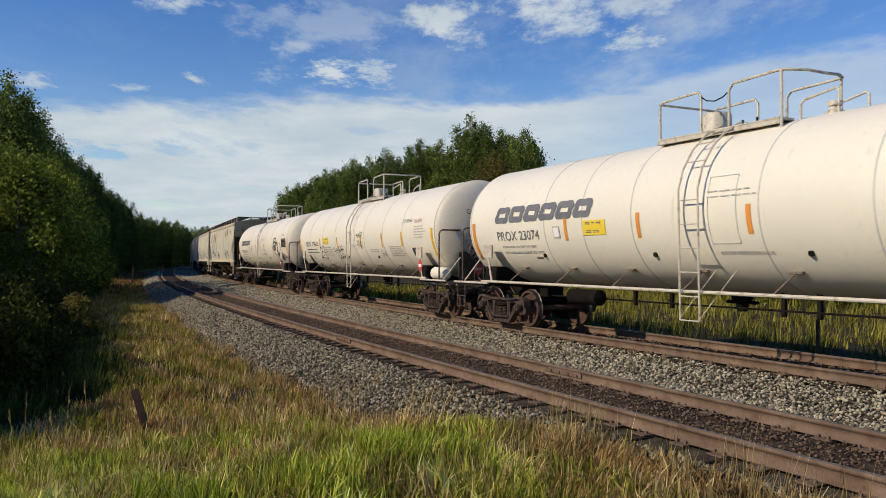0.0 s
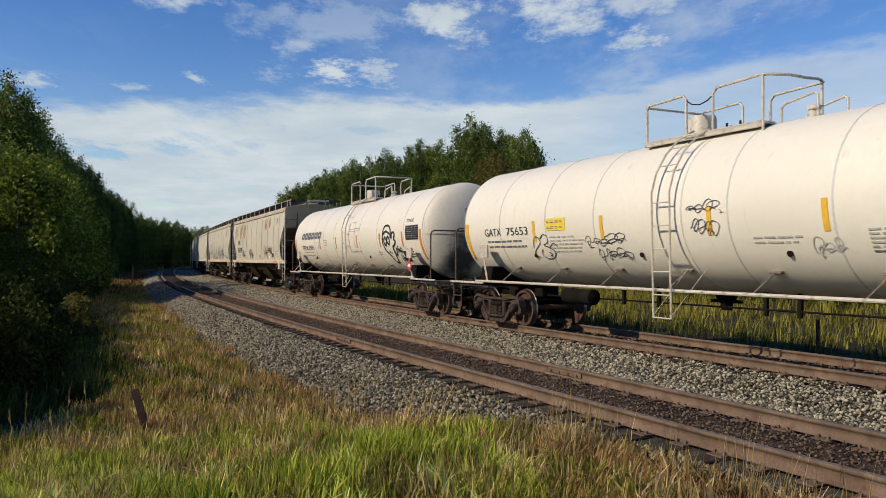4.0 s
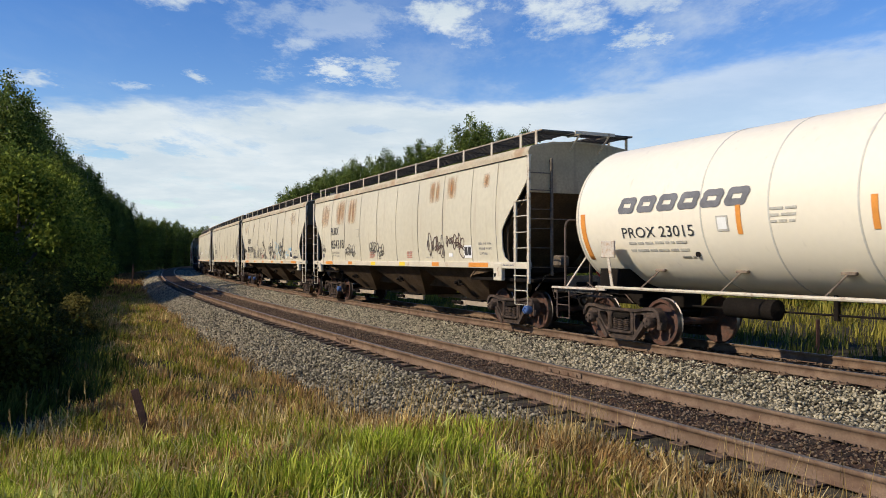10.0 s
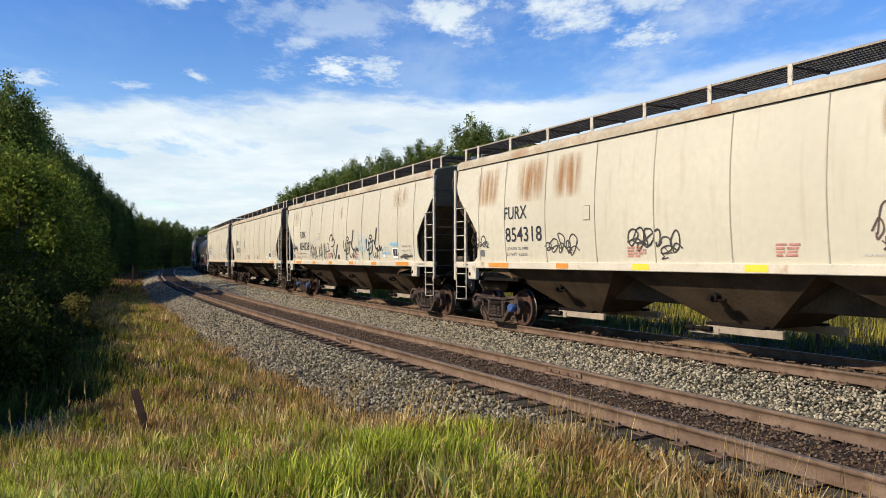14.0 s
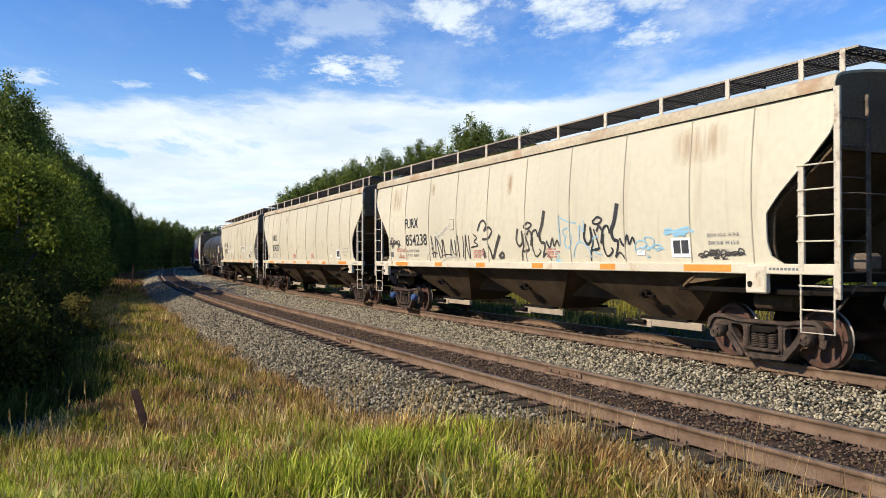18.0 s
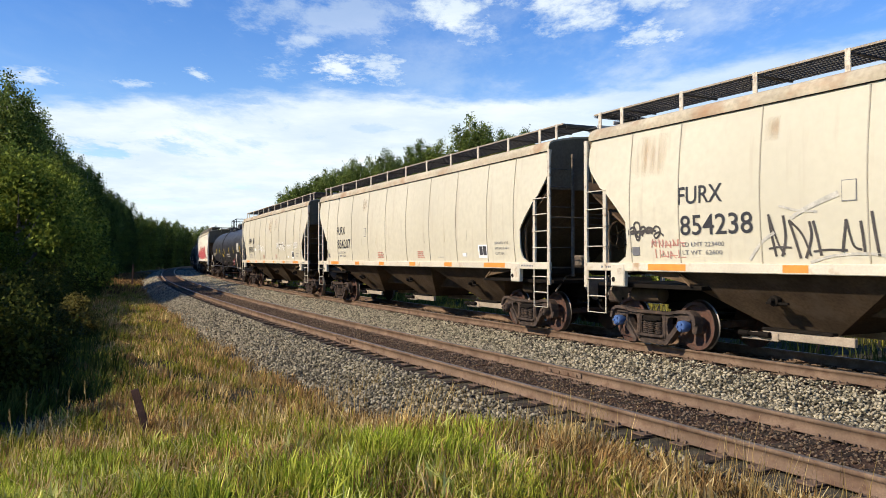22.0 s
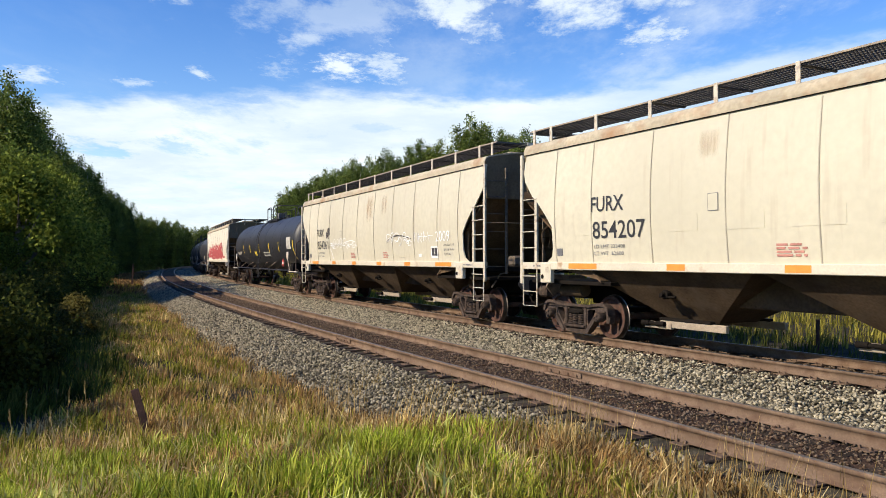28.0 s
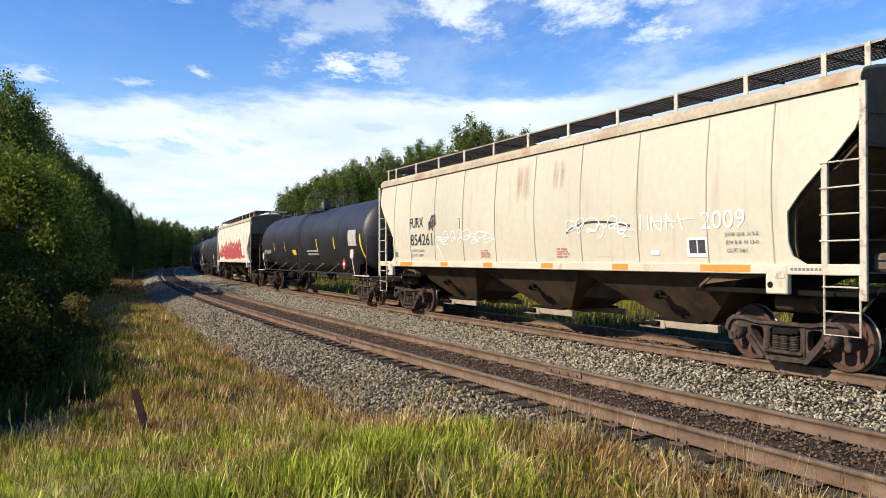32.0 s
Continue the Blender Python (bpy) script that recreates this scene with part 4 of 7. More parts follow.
    # discharge bays
    for x in (-4.7, -0.25, 4.4):
        b = Shape()
        b.add([(x - 2.3, -1.5, 1.5), (x + 2.3, -1.5, 1.5), (x + 2.3, 1.5, 1.5), (x - 2.3, 1.5, 1.5),
               (x - 0.6, -0.5, 0.5), (x + 0.6, -0.5, 0.5), (x + 0.6, 0.5, 0.5), (x - 0.6, 0.5, 0.5)],
              [(0, 1, 5, 4), (1, 2, 6, 5), (2, 3, 7, 6), (3, 0, 4, 7), (4, 5, 6, 7), (3, 2, 1, 0)])
        part("discharge_bay", b, BAY, car, "sloping discharge bay, grimy paint darkened for shade")
        for sg in (1, -1):
            g = Shape()
            y0, y1 = sorted((sg * 0.72, sg * 0.8))
            g.box(x - 1.05, x + 0.62, y0, y1, 0.36, 0.5, 0.01)
            part("discharge_gate", g, GATE, car, "pale dusty discharge gate")
            g = Shape()
            g.box(x + 0.3, x + 1.05, y0 + 0.02, y1 + 0.02, 0.33, 0.46, 0.01)
            part("gate_rack", g, GATE, car)
            g = Shape()
            g.lathe([(-0.32, 0.0), (-0.32, 0.05), (-0.1, 0.05), (-0.1, 0.035), (0.1, 0.035), (0.1, 0.05), (0.3, 0.05), (0.3, 0.0)], 10, Matrix.Translation((x + 0.75, sg * 0.86, 0.43)))
            part("gate_shaft", g, DARK, car)
            g = Shape()
            g.box(x - 0.7, x + 0.62, min(sg * 0.68, sg * 0.82), max(sg * 0.68, sg * 0.82), 0.5, 0.55, 0.008)
            part("gate_flange", g, DARK, car)
            v = Shape()
            v.lathe([(-0.05, 0.09), (0.05, 0.09), (0.06, 0.05), (0.14, 0.04), (0.15, 0.0)], 10, Matrix.Translation((x + 0.1, sg * 1.12, 1.02)), "y")
            v.box(x - 0.16, x + 0.26, min(sg * 1.1, sg * 1.16), max(sg * 1.1, sg * 1.16), 0.96, 1.0, 0.008)
            part("vibrator_bracket", v, DARK, car)
    mid = Shape()
    mid.box(-half + 1.6, half - 1.6, -0.62, 0.62, 0.82, 1.5, 0.03)
    part("bay_core", mid, BAY, car)
    bw = Shape()
    bw.tube([(8.5, 0.95 + 0.27 * math.cos(2 * math.pi * k / 20), 2.2 + 0.27 * math.sin(2 * math.pi * k / 20)) for k in range(20)], 0.018, 6, closed=True)
    for k in range(5):
        g = 2 * math.pi * k / 5
        bw.tube([(8.52, 0.95, 2.2), (8.5, 0.95 + 0.27 * math.cos(g), 2.2 + 0.27 * math.sin(g))], 0.014, 5)
    part("hand_brake_wheel", bw, BAY, car, "brown spoked hand brake wheel")
    cs = Shape()
    cs.box(-half + 1, half - 1, -0.2, 0.2, 0.85, 1.3, 0.02)
    part("centre_sill", cs, DARK, car)
    cars.append((car, s_mid, half))
    return car


def head_material():
    """White paint sprayed with soot and rust round the coupling gear."""
    m = material("sooty_white_head", (0.68, 0.61, 0.48), 0.6, vary=0.05, scale=0.8, fine=14, bump=0.05, streak=(0.3, 0.26, 0.2), streak_amount=0.3)
    N, L = m.node_tree.nodes, m.node_tree.links
    bsdf = N["Principled BSDF"]
    clean = bsdf.inputs["Base Color"].links[0].from_socket
    tc = N.new("ShaderNodeTexCoord")
    mp = N.new("ShaderNodeMapping")
    mp.inputs["Location"].default_value = (0.0, -0.42, -0.98)
    mp.inputs["Scale"].default_value = (0.0, 1.15, 0.6)
    L.new(tc.outputs["Object"], mp.inputs["Vector"])
    far = N.new("ShaderNodeVectorMath")
    far.operation = "LENGTH"
    L.new(mp.outputs[0], far.inputs[0])
    nz = N.new("ShaderNodeTexNoise")
    nz.inputs["Scale"].default_value, nz.inputs["Detail"].default_value = 2.2, 6.0
    L.new(tc.outputs["Object"], nz.inputs["Vector"])
    add = N.new("ShaderNodeMath")
    add.operation = "MULTIPLY_ADD"
    add.inputs[1].default_value = 1.1
    L.new(nz.outputs["Fac"], add.inputs[0])
    L.new(far.outputs["Value"], add.inputs[2])
    r = N.new("ShaderNodeMapRange")
    r.interpolation_type = "SMOOTHSTEP"
    for k, val in (("From Min", 0.78), ("From Max", 1.3), ("To Min", 0.95), ("To Max", 0.0)):
        r.inputs[k].default_value = val
    L.new(add.outputs[0], r.inputs["Value"])
    mx = N.new("ShaderNodeMix")
    mx.data_type = "RGBA"
    L.new(r.outputs["Result"], mx.inputs["Factor"])
    L.new(clean, mx.inputs["A"])
    mx.inputs["B"].default_value = (0.045, 0.034, 0.027, 1)
    L.new(mx.outputs["Result"], bsdf.inputs["Base Color"])
    return m


HEAD = head_material()
GRAB = material("grimy_grab_iron", (0.13, 0.1, 0.075), 0.75, vary=0.3, scale=5, fine=40, bump=0.1, second=(0.2, 0.15, 0.1), second_amount=0.4)
TANK_SEAM = material("tank_seam_paint", (0.6, 0.57, 0.5), 0.6, vary=0.1, scale=1.0, fine=20, bump=0.05)
HOOP = material("dark_rusty_rod", (0.1, 0.07, 0.055), 0.8, vary=0.3, scale=6, fine=40, bump=0.1, second=(0.2, 0.12, 0.08), second_amount=0.3)
STRUT = material("grimy_strut_paint", (0.24, 0.18, 0.13), 0.75, vary=0.25, scale=4, fine=40, bump=0.1, second=(0.12, 0.08, 0.06), second_amount=0.5)
RUSTY_WHITE = material("rust_stained_white", (0.62, 0.55, 0.46), 0.7, vary=0.15, scale=4, fine=40, bump=0.1, second=(0.35, 0.19, 0.09), second_amount=0.5)
ROOF = material("rust_stained_roof", (0.52, 0.445, 0.32), 0.75, vary=0.2, scale=0.7, fine=12, bump=0.1, second=(0.34, 0.2, 0.11), second_amount=0.4, spec=0.2)
MESH = material("dark_grating_steel", (0.07, 0.07, 0.07), 0.7, vary=0.2, scale=4, fine=40, bump=0.1)
# Brown grime, with the sloping underside's shade put into the colour.
END_PAINT = material("grimy_shaded_end_paint", (0.16, 0.105, 0.062), 0.8, vary=0.35, scale=0.9, fine=20, bump=0.1, second=(0.09, 0.06, 0.04), second_amount=0.5, spec=0.12)
# Grime darkened further to carry the shade beneath the hopper.
BAY = material("grimy_shaded_hopper_paint", (0.1, 0.068, 0.043), 0.8, vary=0.3, scale=1.2, fine=20, bump=0.1, second=(0.1, 0.075, 0.055), second_amount=0.4, spec=0.12)
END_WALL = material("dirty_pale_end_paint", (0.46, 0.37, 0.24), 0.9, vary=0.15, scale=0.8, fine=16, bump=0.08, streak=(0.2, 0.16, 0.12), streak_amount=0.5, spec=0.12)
END_DARK = material("dark_end_paint", (0.2, 0.15, 0.095), 0.9, vary=0.2, scale=0.8, fine=16, bump=0.08, streak=(0.1, 0.075, 0.055), streak_amount=0.6, spec=0.12)
SEAM = material("seam_paint", (0.43, 0.385, 0.3), 0.7, vary=0.1, scale=1.0, fine=20, bump=0.05)
GATE = material("dusty_gate_steel", (0.37, 0.3, 0.225), 0.8, vary=0.2, scale=3, fine=30, bump=0.1)

tank_a = tank_car("white tank car with grey block lettering, dusty trucks and top walk", -3.88, 6.93, WHITE, WHITE_METAL, -0.29, (-6.2, -3.65, -1.7, 1.35, 2.92, 4.34), 1)
tank_b = tank_car("white tank car with yellow reflectors and scrawled tags", 13.93, 6.78, WHITE, WHITE_METAL, 0.02, (-5.21, -3.4, -1.44, -0.37, 2.15, 3.92, 5.93), -1, False, 0.96, 0.45)
tank_c = tank_car("white tank car with black scrawl and rusty stains", 32.27, 6.93, WHITE, WHITE_METAL, -0.32, (-6.24, -3.72, -1.8, 1.4, 2.92, 4.34), 1)
hop_d = hopper_car("pale covered hopper car with rust patches and black tags", 50.95, 7.46, BEIGE, "r")
hop_e = hopper_car("pale covered hopper car with large black tags on its side", 70.2, 7.4, BEIGE, "lr")
hop_f = hopper_car("pale covered hopper car, clean but for faint patches", 89.43, 7.38, BEIGE)
hop_g = hopper_car("pale covered hopper car with white scrawl on its side", 109.1, 7.43, BEIGE)
tank_h = tank_car("black tank car with yellow reflectors and white lettering", 129.3, 8.4, BLACK_PAINT, BLACK_PAINT)
hop_i = hopper_car("white covered hopper car covered low down in red graffiti", 151.0, 7.4, WHITE)
for k in range(4):
    tank_car("dark grimy tank car far down the train", 170.5 + 18.6 * k, 7.0, BLACK_PAINT, BLACK_PAINT)

# ---- markings ----
def flat_on(kind, z):
    return (tank_y(z) if kind == "tank" else hopper_y(z)) + 0.011


def patch(car, kind, name, x0, x1, z0, z1, mat, label="", lift=0.0, nz=5):
    """A painted or glued field on the camera-side wall, x0 to x1 (left to right as seen) and z0 to z1."""
    rows = []
    for z in np.linspace(z0, z1, nz):
        rows.append([(x, flat_on(kind, float(z)) + lift, float(z)) for x in (x0, x1)])
    sh = Shape()
    sh.sheet(rows, (0, -0.006, 0))
    return part(name, sh, mat, car, label, 60)


def letters(car, kind, body, x_left, z_base, cap, mat, name="lettering", label="", width=None, lift=0.0, bold=0.0):
    """Painted words that follow the wall."""
    cu = bpy.data.curves.new("words", "FONT")
    cu.body, cu.size = body, cap / 0.7
    cu.resolution_u = 3
    cu.offset = bold * cap
    ob = bpy.data.objects.new("words", cu)
    scene.collection.objects.link(ob)
    me = bpy.data.meshes.new_from_object(ob)
    bpy.data.objects.remove(ob)
    bpy.data.curves.remove(cu)
    bm = bmesh.new()
    bm.from_mesh(me)
    xs = [v.co.x for v in bm.verts]
    lo, hi = min(xs), max(xs)
    k = width / (hi - lo) if width else 1.0
    if kind == "tank":
        for zc in (0.25, 0.5, 0.75):
            geom = bm.verts[:] + bm.edges[:] + bm.faces[:]
            bmesh.ops.bisect_plane(bm, geom=geom, plane_co=(0, cap * zc, 0), plane_no=(0, 1, 0))
    for v in bm.verts:
        u, w = (v.co.x - lo) * k, v.co.y
        z = z_base + w
        v.co = (x_left - u, flat_on(kind, z) + lift, z)
    bmesh.ops.recalc_face_normals(bm, faces=bm.faces)
    # one part a letter
    todo, found = set(bm.faces), []
    while todo:
        front = [todo.pop()]
        piece = []
        while front:
            f = front.pop()
            piece.append(f)
            for e in f.edges:
                for g in e.link_faces:
                    if g in todo:
                        todo.discard(g)
                        front.append(g)
        found.append(piece)
    found.sort(key=lambda p: -max(v.co.x for f in p for v in f.verts))
    made = []
    for piece in found:
        ids, vs, fs = {}, [], []
        for f in piece:
            for v in f.verts:
                if v not in ids:
                    ids[v] = len(vs)
                    vs.append(tuple(v.co))
            fs.append(tuple(ids[v] for v in f.verts))
        one = bpy.data.meshes.new("letter")
        one.from_pydata(vs, [], fs)
        one.materials.append(mat)
        made.append(part(name if name != "lettering" else "letter", one, None, car, label))
    bm.free()
    bpy.data.meshes.remove(me)
    return made


def smooth_line(pts, n=6):
    pts = [Vector((*p, 0)) for p in pts]
    out = []
    for i in range(len(pts) - 1):
        a, b, c, d = pts[max(0, i - 1)], pts[i], pts[i + 1], pts[min(len(pts) - 1, i + 2)]
        for j in range(n):
            t = j / n
            out.append(0.5 * ((2 * b) + (c - a) * t + (2 * a - 5 * b + 4 * c - d) * t * t + (3 * b - a - 3 * c + d) * t ** 3))
    out.append(pts[-1])
    return out


def stroke(car, kind, pts, wide, mat, name="spray_stroke", label="", lift=0.0, end=1.0):
    """One sprayed line through (x, z) points on the wall."""
    line = smooth_line(pts)
    sh, vs, fs = Shape(), [], []
    for i, p in enumerate(line):
        a, b = line[max(0, i - 1)], line[min(len(line) - 1, i + 1)]
        d = (b - a)
        if d.length < 1e-6:
            d = Vector((1, 0, 0))
        d.normalize()
        n = Vector((-d.y, d.x, 0)) * wide / 2 * (1 + (end - 1) * i / len(line))
        for q in (p - n, p + n):
            vs.append((q.x, flat_on(kind, q.y) + lift, q.y))
    for i in range(len(line) - 1):
        fs.append((2 * i, 2 * i + 1, 2 * i + 3, 2 * i + 2))
    sh.add(vs, fs)
    return part(name, sh, mat, car, label, None)


def scrawl(car, kind, x0, x1, z0, z1, mat, wide, seed, n=6, name="graffiti", label="unreadable sprayed scrawl", style="loops"):
    """Unreadable sprayed loops or slashes between two corners."""
    rng = random.Random(seed)
    w, h = x1 - x0, z1 - z0

    def at(u, v):
        return (x0 + w * u, z0 + h * v)
    if style == "loops":
        start = 0
        while start < n:
            m = min(n - start, rng.choice((2, 3, 3, 4)))
            pts = [at((start - 0.1) / n, rng.uniform(0.2, 0.5))]
            for k in range(m):
                c, r = (start + k + rng.uniform(0.3, 0.7)) / n, rng.uniform(0.5, 1.1) / n
                a, b = rng.uniform(0.55, 1.08), rng.uniform(-0.05, 0.4)
                tilt = rng.uniform(-0.1, 0.35)
                turn = ((-0.9, 0.45), (-0.5, 0.9), (0.1, 1.0), (0.55, 0.75), (0.4, 0.3), (-0.25, 0.0), (-0.45, 0.3), (0.3, 0.45), (1.0, 0.2))
                for u, v in turn[rng.choice((0, 0, 1)):rng.choice((7, 9, 9))]:
                    v = b + (a - b) * (v + rng.uniform(-0.05, 0.05))
                    pts.append(at(c + r * (u + rng.uniform(-0.15, 0.15) + tilt * (v - 0.5)), v))
            stroke(car, kind, pts, wide * rng.uniform(0.8, 1.1), mat, name, label)
            start += m
        for k in range(max(1, n // 3)):
            u, v = rng.random(), rng.uniform(0.1, 0.5)
            stroke(car, kind, (at(u, v), at(u + 0.06, v - 0.12), at(u + 0.02, v - 0.2), at(u + 0.14, v - 0.16)), wide * 0.7, mat, name, label)
    else:
        # straight slashes with crossing bars
        for k in range(n):
            a = (k + rng.uniform(0.05, 0.3)) / n
            b = (k + rng.uniform(0.7, 1.05)) / n
            top, low = rng.uniform(0.8, 1.1), rng.uniform(-0.05, 0.15)
            sk = rng.uniform(-0.05, 0.02)
            stroke(car, kind, (at(a + sk, top), at(a, 0.5), at(a - sk, low)), wide, mat, name, label)
            if rng.random() < 0.8:
                stroke(car, kind, (at(a + sk, top), at((a + b) / 2, rng.uniform(0.3, 0.6)), at(b, low + 0.05)), wide * 0.8, mat, name, label)
            if rng.random() < 0.7:
                stroke(car, kind, (at(b, top - 0.05), at(b + 0.01, 0.5), at(b + sk, low)), wide, mat, name, label)
            if rng.random() < 0.6:
                v = rng.uniform(0.1, 0.7)
                stroke(car, kind, (at(a - 0.03, v), at((a + b) / 2, v + 0.04), at(b + 0.05, v + 0.02)), wide * 0.7, mat, name, label)


def small_lines(car, kind, x_left, z_top, wide, count, mat, pitch=0.085, seed=1, bar=0.035):
    """Lines of writing too small to read."""
    rng = random.Random(seed)
    for k in range(count):
        z = z_top - pitch * k
        x = x_left
        end = x_left - wide * rng.uniform(0.75, 1.0)
        while x > end + 0.05:
            w = rng.uniform(0.08, 0.3)
            w = min(w, x - end)
            patch(car, kind, "small_writing", x, x - w, z - bar, z, mat, nz=2)
            x -= w + 0.05


def stain_material(name, strength):
    """Patchy rust that fades towards its rim."""
    m = bpy.data.materials.new(name)
    m.use_nodes = True
    N, L = m.node_tree.nodes, m.node_tree.links
    bsdf = N["Principled BSDF"]
    bsdf.inputs["Base Color"].default_value = (0.42, 0.21, 0.08, 1)
    bsdf.inputs["Roughness"].default_value = 0.9
    tc = N.new("ShaderNodeTexCoord")
    mp = N.new("ShaderNodeMapping")
    mp.inputs["Scale"].default_value = (4.5, 1.0, 0.5)
    L.new(tc.outputs["Object"], mp.inputs["Vector"])
    nz = N.new("ShaderNodeTexNoise")
    nz.inputs["Scale"].default_value = 1.2
    nz.inputs["Detail"].default_value = 8
    L.new(mp.outputs[0], nz.inputs["Vector"])
    sep = N.new("ShaderNodeSeparateXYZ")
    L.new(tc.outputs["Generated"], sep.inputs[0])

    def op(kind, a, b):
        n = N.new("ShaderNodeMath")
        n.operation = kind
        for i, v in enumerate((a, b)):
            if isinstance(v, (int, float)):
                n.inputs[i].default_value = v
            else:
                L.new(v, n.inputs[i])
        return n.outputs[0]
    fx = op("MULTIPLY", op("MULTIPLY", sep.outputs[0], op("SUBTRACT", 1.0, sep.outputs[0])), 4.0)
    fz = op("MULTIPLY", op("MULTIPLY", sep.outputs[2], op("SUBTRACT", 1.0, sep.outputs[2])), 4.0)
    f = op("MULTIPLY", op("MULTIPLY", fx, fz), op("SUBTRACT", op("MULTIPLY", nz.outputs["Fac"], 3.4), 1.2))
    cl = N.new("ShaderNodeMath")
    cl.operation, cl.use_clamp = "MULTIPLY", True
    cl.inputs[1].default_value = strength
    L.new(f, cl.inputs[0])
    L.new(cl.outputs[0], bsdf.inputs["Alpha"])
    return m


STAIN, STAIN_FAINT = stain_material("rust_stain", 0.62), stain_material("faint_rust_stain", 0.26)
WHITE_INK = material("white_spray_paint", (0.82, 0.82, 0.8), 0.6, vary=0.05, scale=5, fine=60, bump=0.0)
BLUE_INK = material("pale_blue_spray_paint", (0.28, 0.52, 0.68), 0.6, vary=0.1, scale=5, fine=60, bump=0.0)
FADED_RED = material("faded_red_lettering", (0.55, 0.25, 0.2), 0.6, vary=0.2, scale=8, fine=60, bump=0.0)
FADED_GREY = material("faded_grey_lettering", (0.54, 0.51, 0.44), 0.6, vary=0.2, scale=8, fine=60, bump=0.0)
PANEL_BLACK = material("black_data_panel", (0.05, 0.05, 0.055), 0.6, vary=0.3, scale=6, fine=60, bump=0.0)
SPRAY = material("faded_black_spray", (0.07, 0.06, 0.055), 0.7, vary=0.3, scale=6, fine=60, bump=0.0)
SPRAY_BROWN = material("brown_black_spray", (0.12, 0.075, 0.06), 0.7, vary=0.3, scale=6, fine=60, bump=0.0)
PINK = material("red_graffiti_paint", (0.55, 0.1, 0.1), 0.6, vary=0.3, scale=5, fine=60, bump=0.0)


def block_word(car, x0, x1, z0, z1, n, mat):
    """A word mark as a row of plain heavy slanting rings."""
    w, h = (x0 - x1) / n, z1 - z0
    for k in range(n):
        a, b = x0 - w * k - 0.09, x0 - w * (k + 1) + 0.13
        m, s = (a + b) / 2, 0.05
        zl, zh = z0 + 0.2 * h, z1 - 0.2 * h
        ring = [(m - s, zh), (b - s, zh), (b, (zl + zh) / 2), (b + s, zl), (m + s, zl), (a + s, zl), (a, (zl + zh) / 2), (a - s, zh), (m - s, zh)]
        stroke(car, "tank", ring, h * 0.36, mat, "block_mark", "heavy grey shape of a word mark")


def diamond(car, x, z, r=0.2):
    sh = Shape()
    y = 1.645
    sh.prism([(x - r, z), (x, z - r), (x + r, z), (x, z + r)], y, y + 0.008)
    p = part("placard", sh, RED, car, "red and white diamond hazard placard")
    sh = Shape()
    sh.box(x - r * 0.5, x + r * 0.5, y + 0.008, y + 0.012, z - r * 0.22, z + r * 0.22, 0.001)
    part("placard_field", sh, WHITE_INK, p)
    return p


def tank_marks(car, stripes, stripe_mat, outer=None):
    for x in stripes:
        patch(car, "tank", "reflector", x + 0.05, x - 0.05, 2.1, 2.58, stripe_mat, "vertical orange reflector strip")
    for x in (7.62, -7.6) if outer is None else outer:
        patch(car, "tank", "reflector", x + 0.07, x - 0.07, 1.68, 2.62, stripe_mat, "long vertical orange reflector strip", nz=9)
    for x in (4.6, 0.9, -2.5):
        sh = Shape()
        sh.lathe([(0, 0.055), (0.03, 0.055), (0.032, 0.0)], 10, Matrix.Translation((x, tank_y(1.78) - 0.01, 1.78)), "y")
        part("plug", sh, DARK, car)


def ladder_panel(car, mat):
    """The raised jacket plate beside the ladder."""
    for x0, x1, z0, z1 in ((-0.62, -1.25, 1.95, 3.1),):
        for a, b, c, d in ((x0, x1, z1 - 0.012, z1), (x0, x1, z0, z0 + 0.012), (x0, x0 - 0.015, z0, z1), (x1 + 0.015, x1, z0, z1)):
            patch(car, "tank", "jacket_edge", a, b, c, d, mat, nz=6)


for car, seed in ((tank_a, 1), (tank_c, 3)):
    tank_marks(car, (3.52, 1.16, -1.5, -4.0, -6.1), ORANGE)
    ladder_panel(car, TANK_SEAM)
    block_word(car, 6.48, 2.55 if car is tank_a else 3.25, 2.57, 2.97 if car is tank_a else 2.88, 6, GREY_INK)
    small_lines(car, "tank", 6.3, 2.02, 1.9, 2, FADED_GREY, 0.14, seed, 0.045)
    small_lines(car, "tank", 5.0, 1.75, 0.4, 1, FADED_GREY, 0.14, seed, 0.045)
    patch(car, "tank", "stencil_frame", 4.0, 3.75, 2.16, 2.42, FADED_GREY, nz=3)
    patch(car, "tank", "stencil_field", 3.97, 3.78, 2.19, 2.39, WHITE_INK, lift=0.004, nz=3)
    small_lines(car, "tank", -0.6, 2.85, 1.2, 2, FADED_GREY, 0.09, seed + 20, 0.022)
    letters(car, "tank", "BOTTOM OPERATING VALVE", -0.75, 1.76 if car is tank_a else 1.95, 0.06, GREY_INK, width=1.1)
letters(tank_a, "tank", "PROX 23074", 6.44, 2.15, 0.22, GREY_INK, width=1.86, label="grey stencilled car number")
letters(tank_c, "tank", "PROX 23015", 6.42, 2.1, 0.2, BLACK_INK, width=1.88, label="black car number")
patch(tank_a, "tank", "yellow_sticker", 2.9, 2.15, 2.19, 2.5, YELLOW, "yellow emergency sticker")
small_lines(tank_a, "tank", 2.8, 2.46, 0.6, 2, GREY_INK, 0.17, 9, 0.05)
small_lines(tank_c, "tank", 2.9, 2.5, 0.55, 3, FADED_GREY, 0.1, 19, 0.04)
small_lines(tank_a, "tank", -4.9, 2.5, 0.6, 3, GREY_INK, 0.12, 29, 0.05)
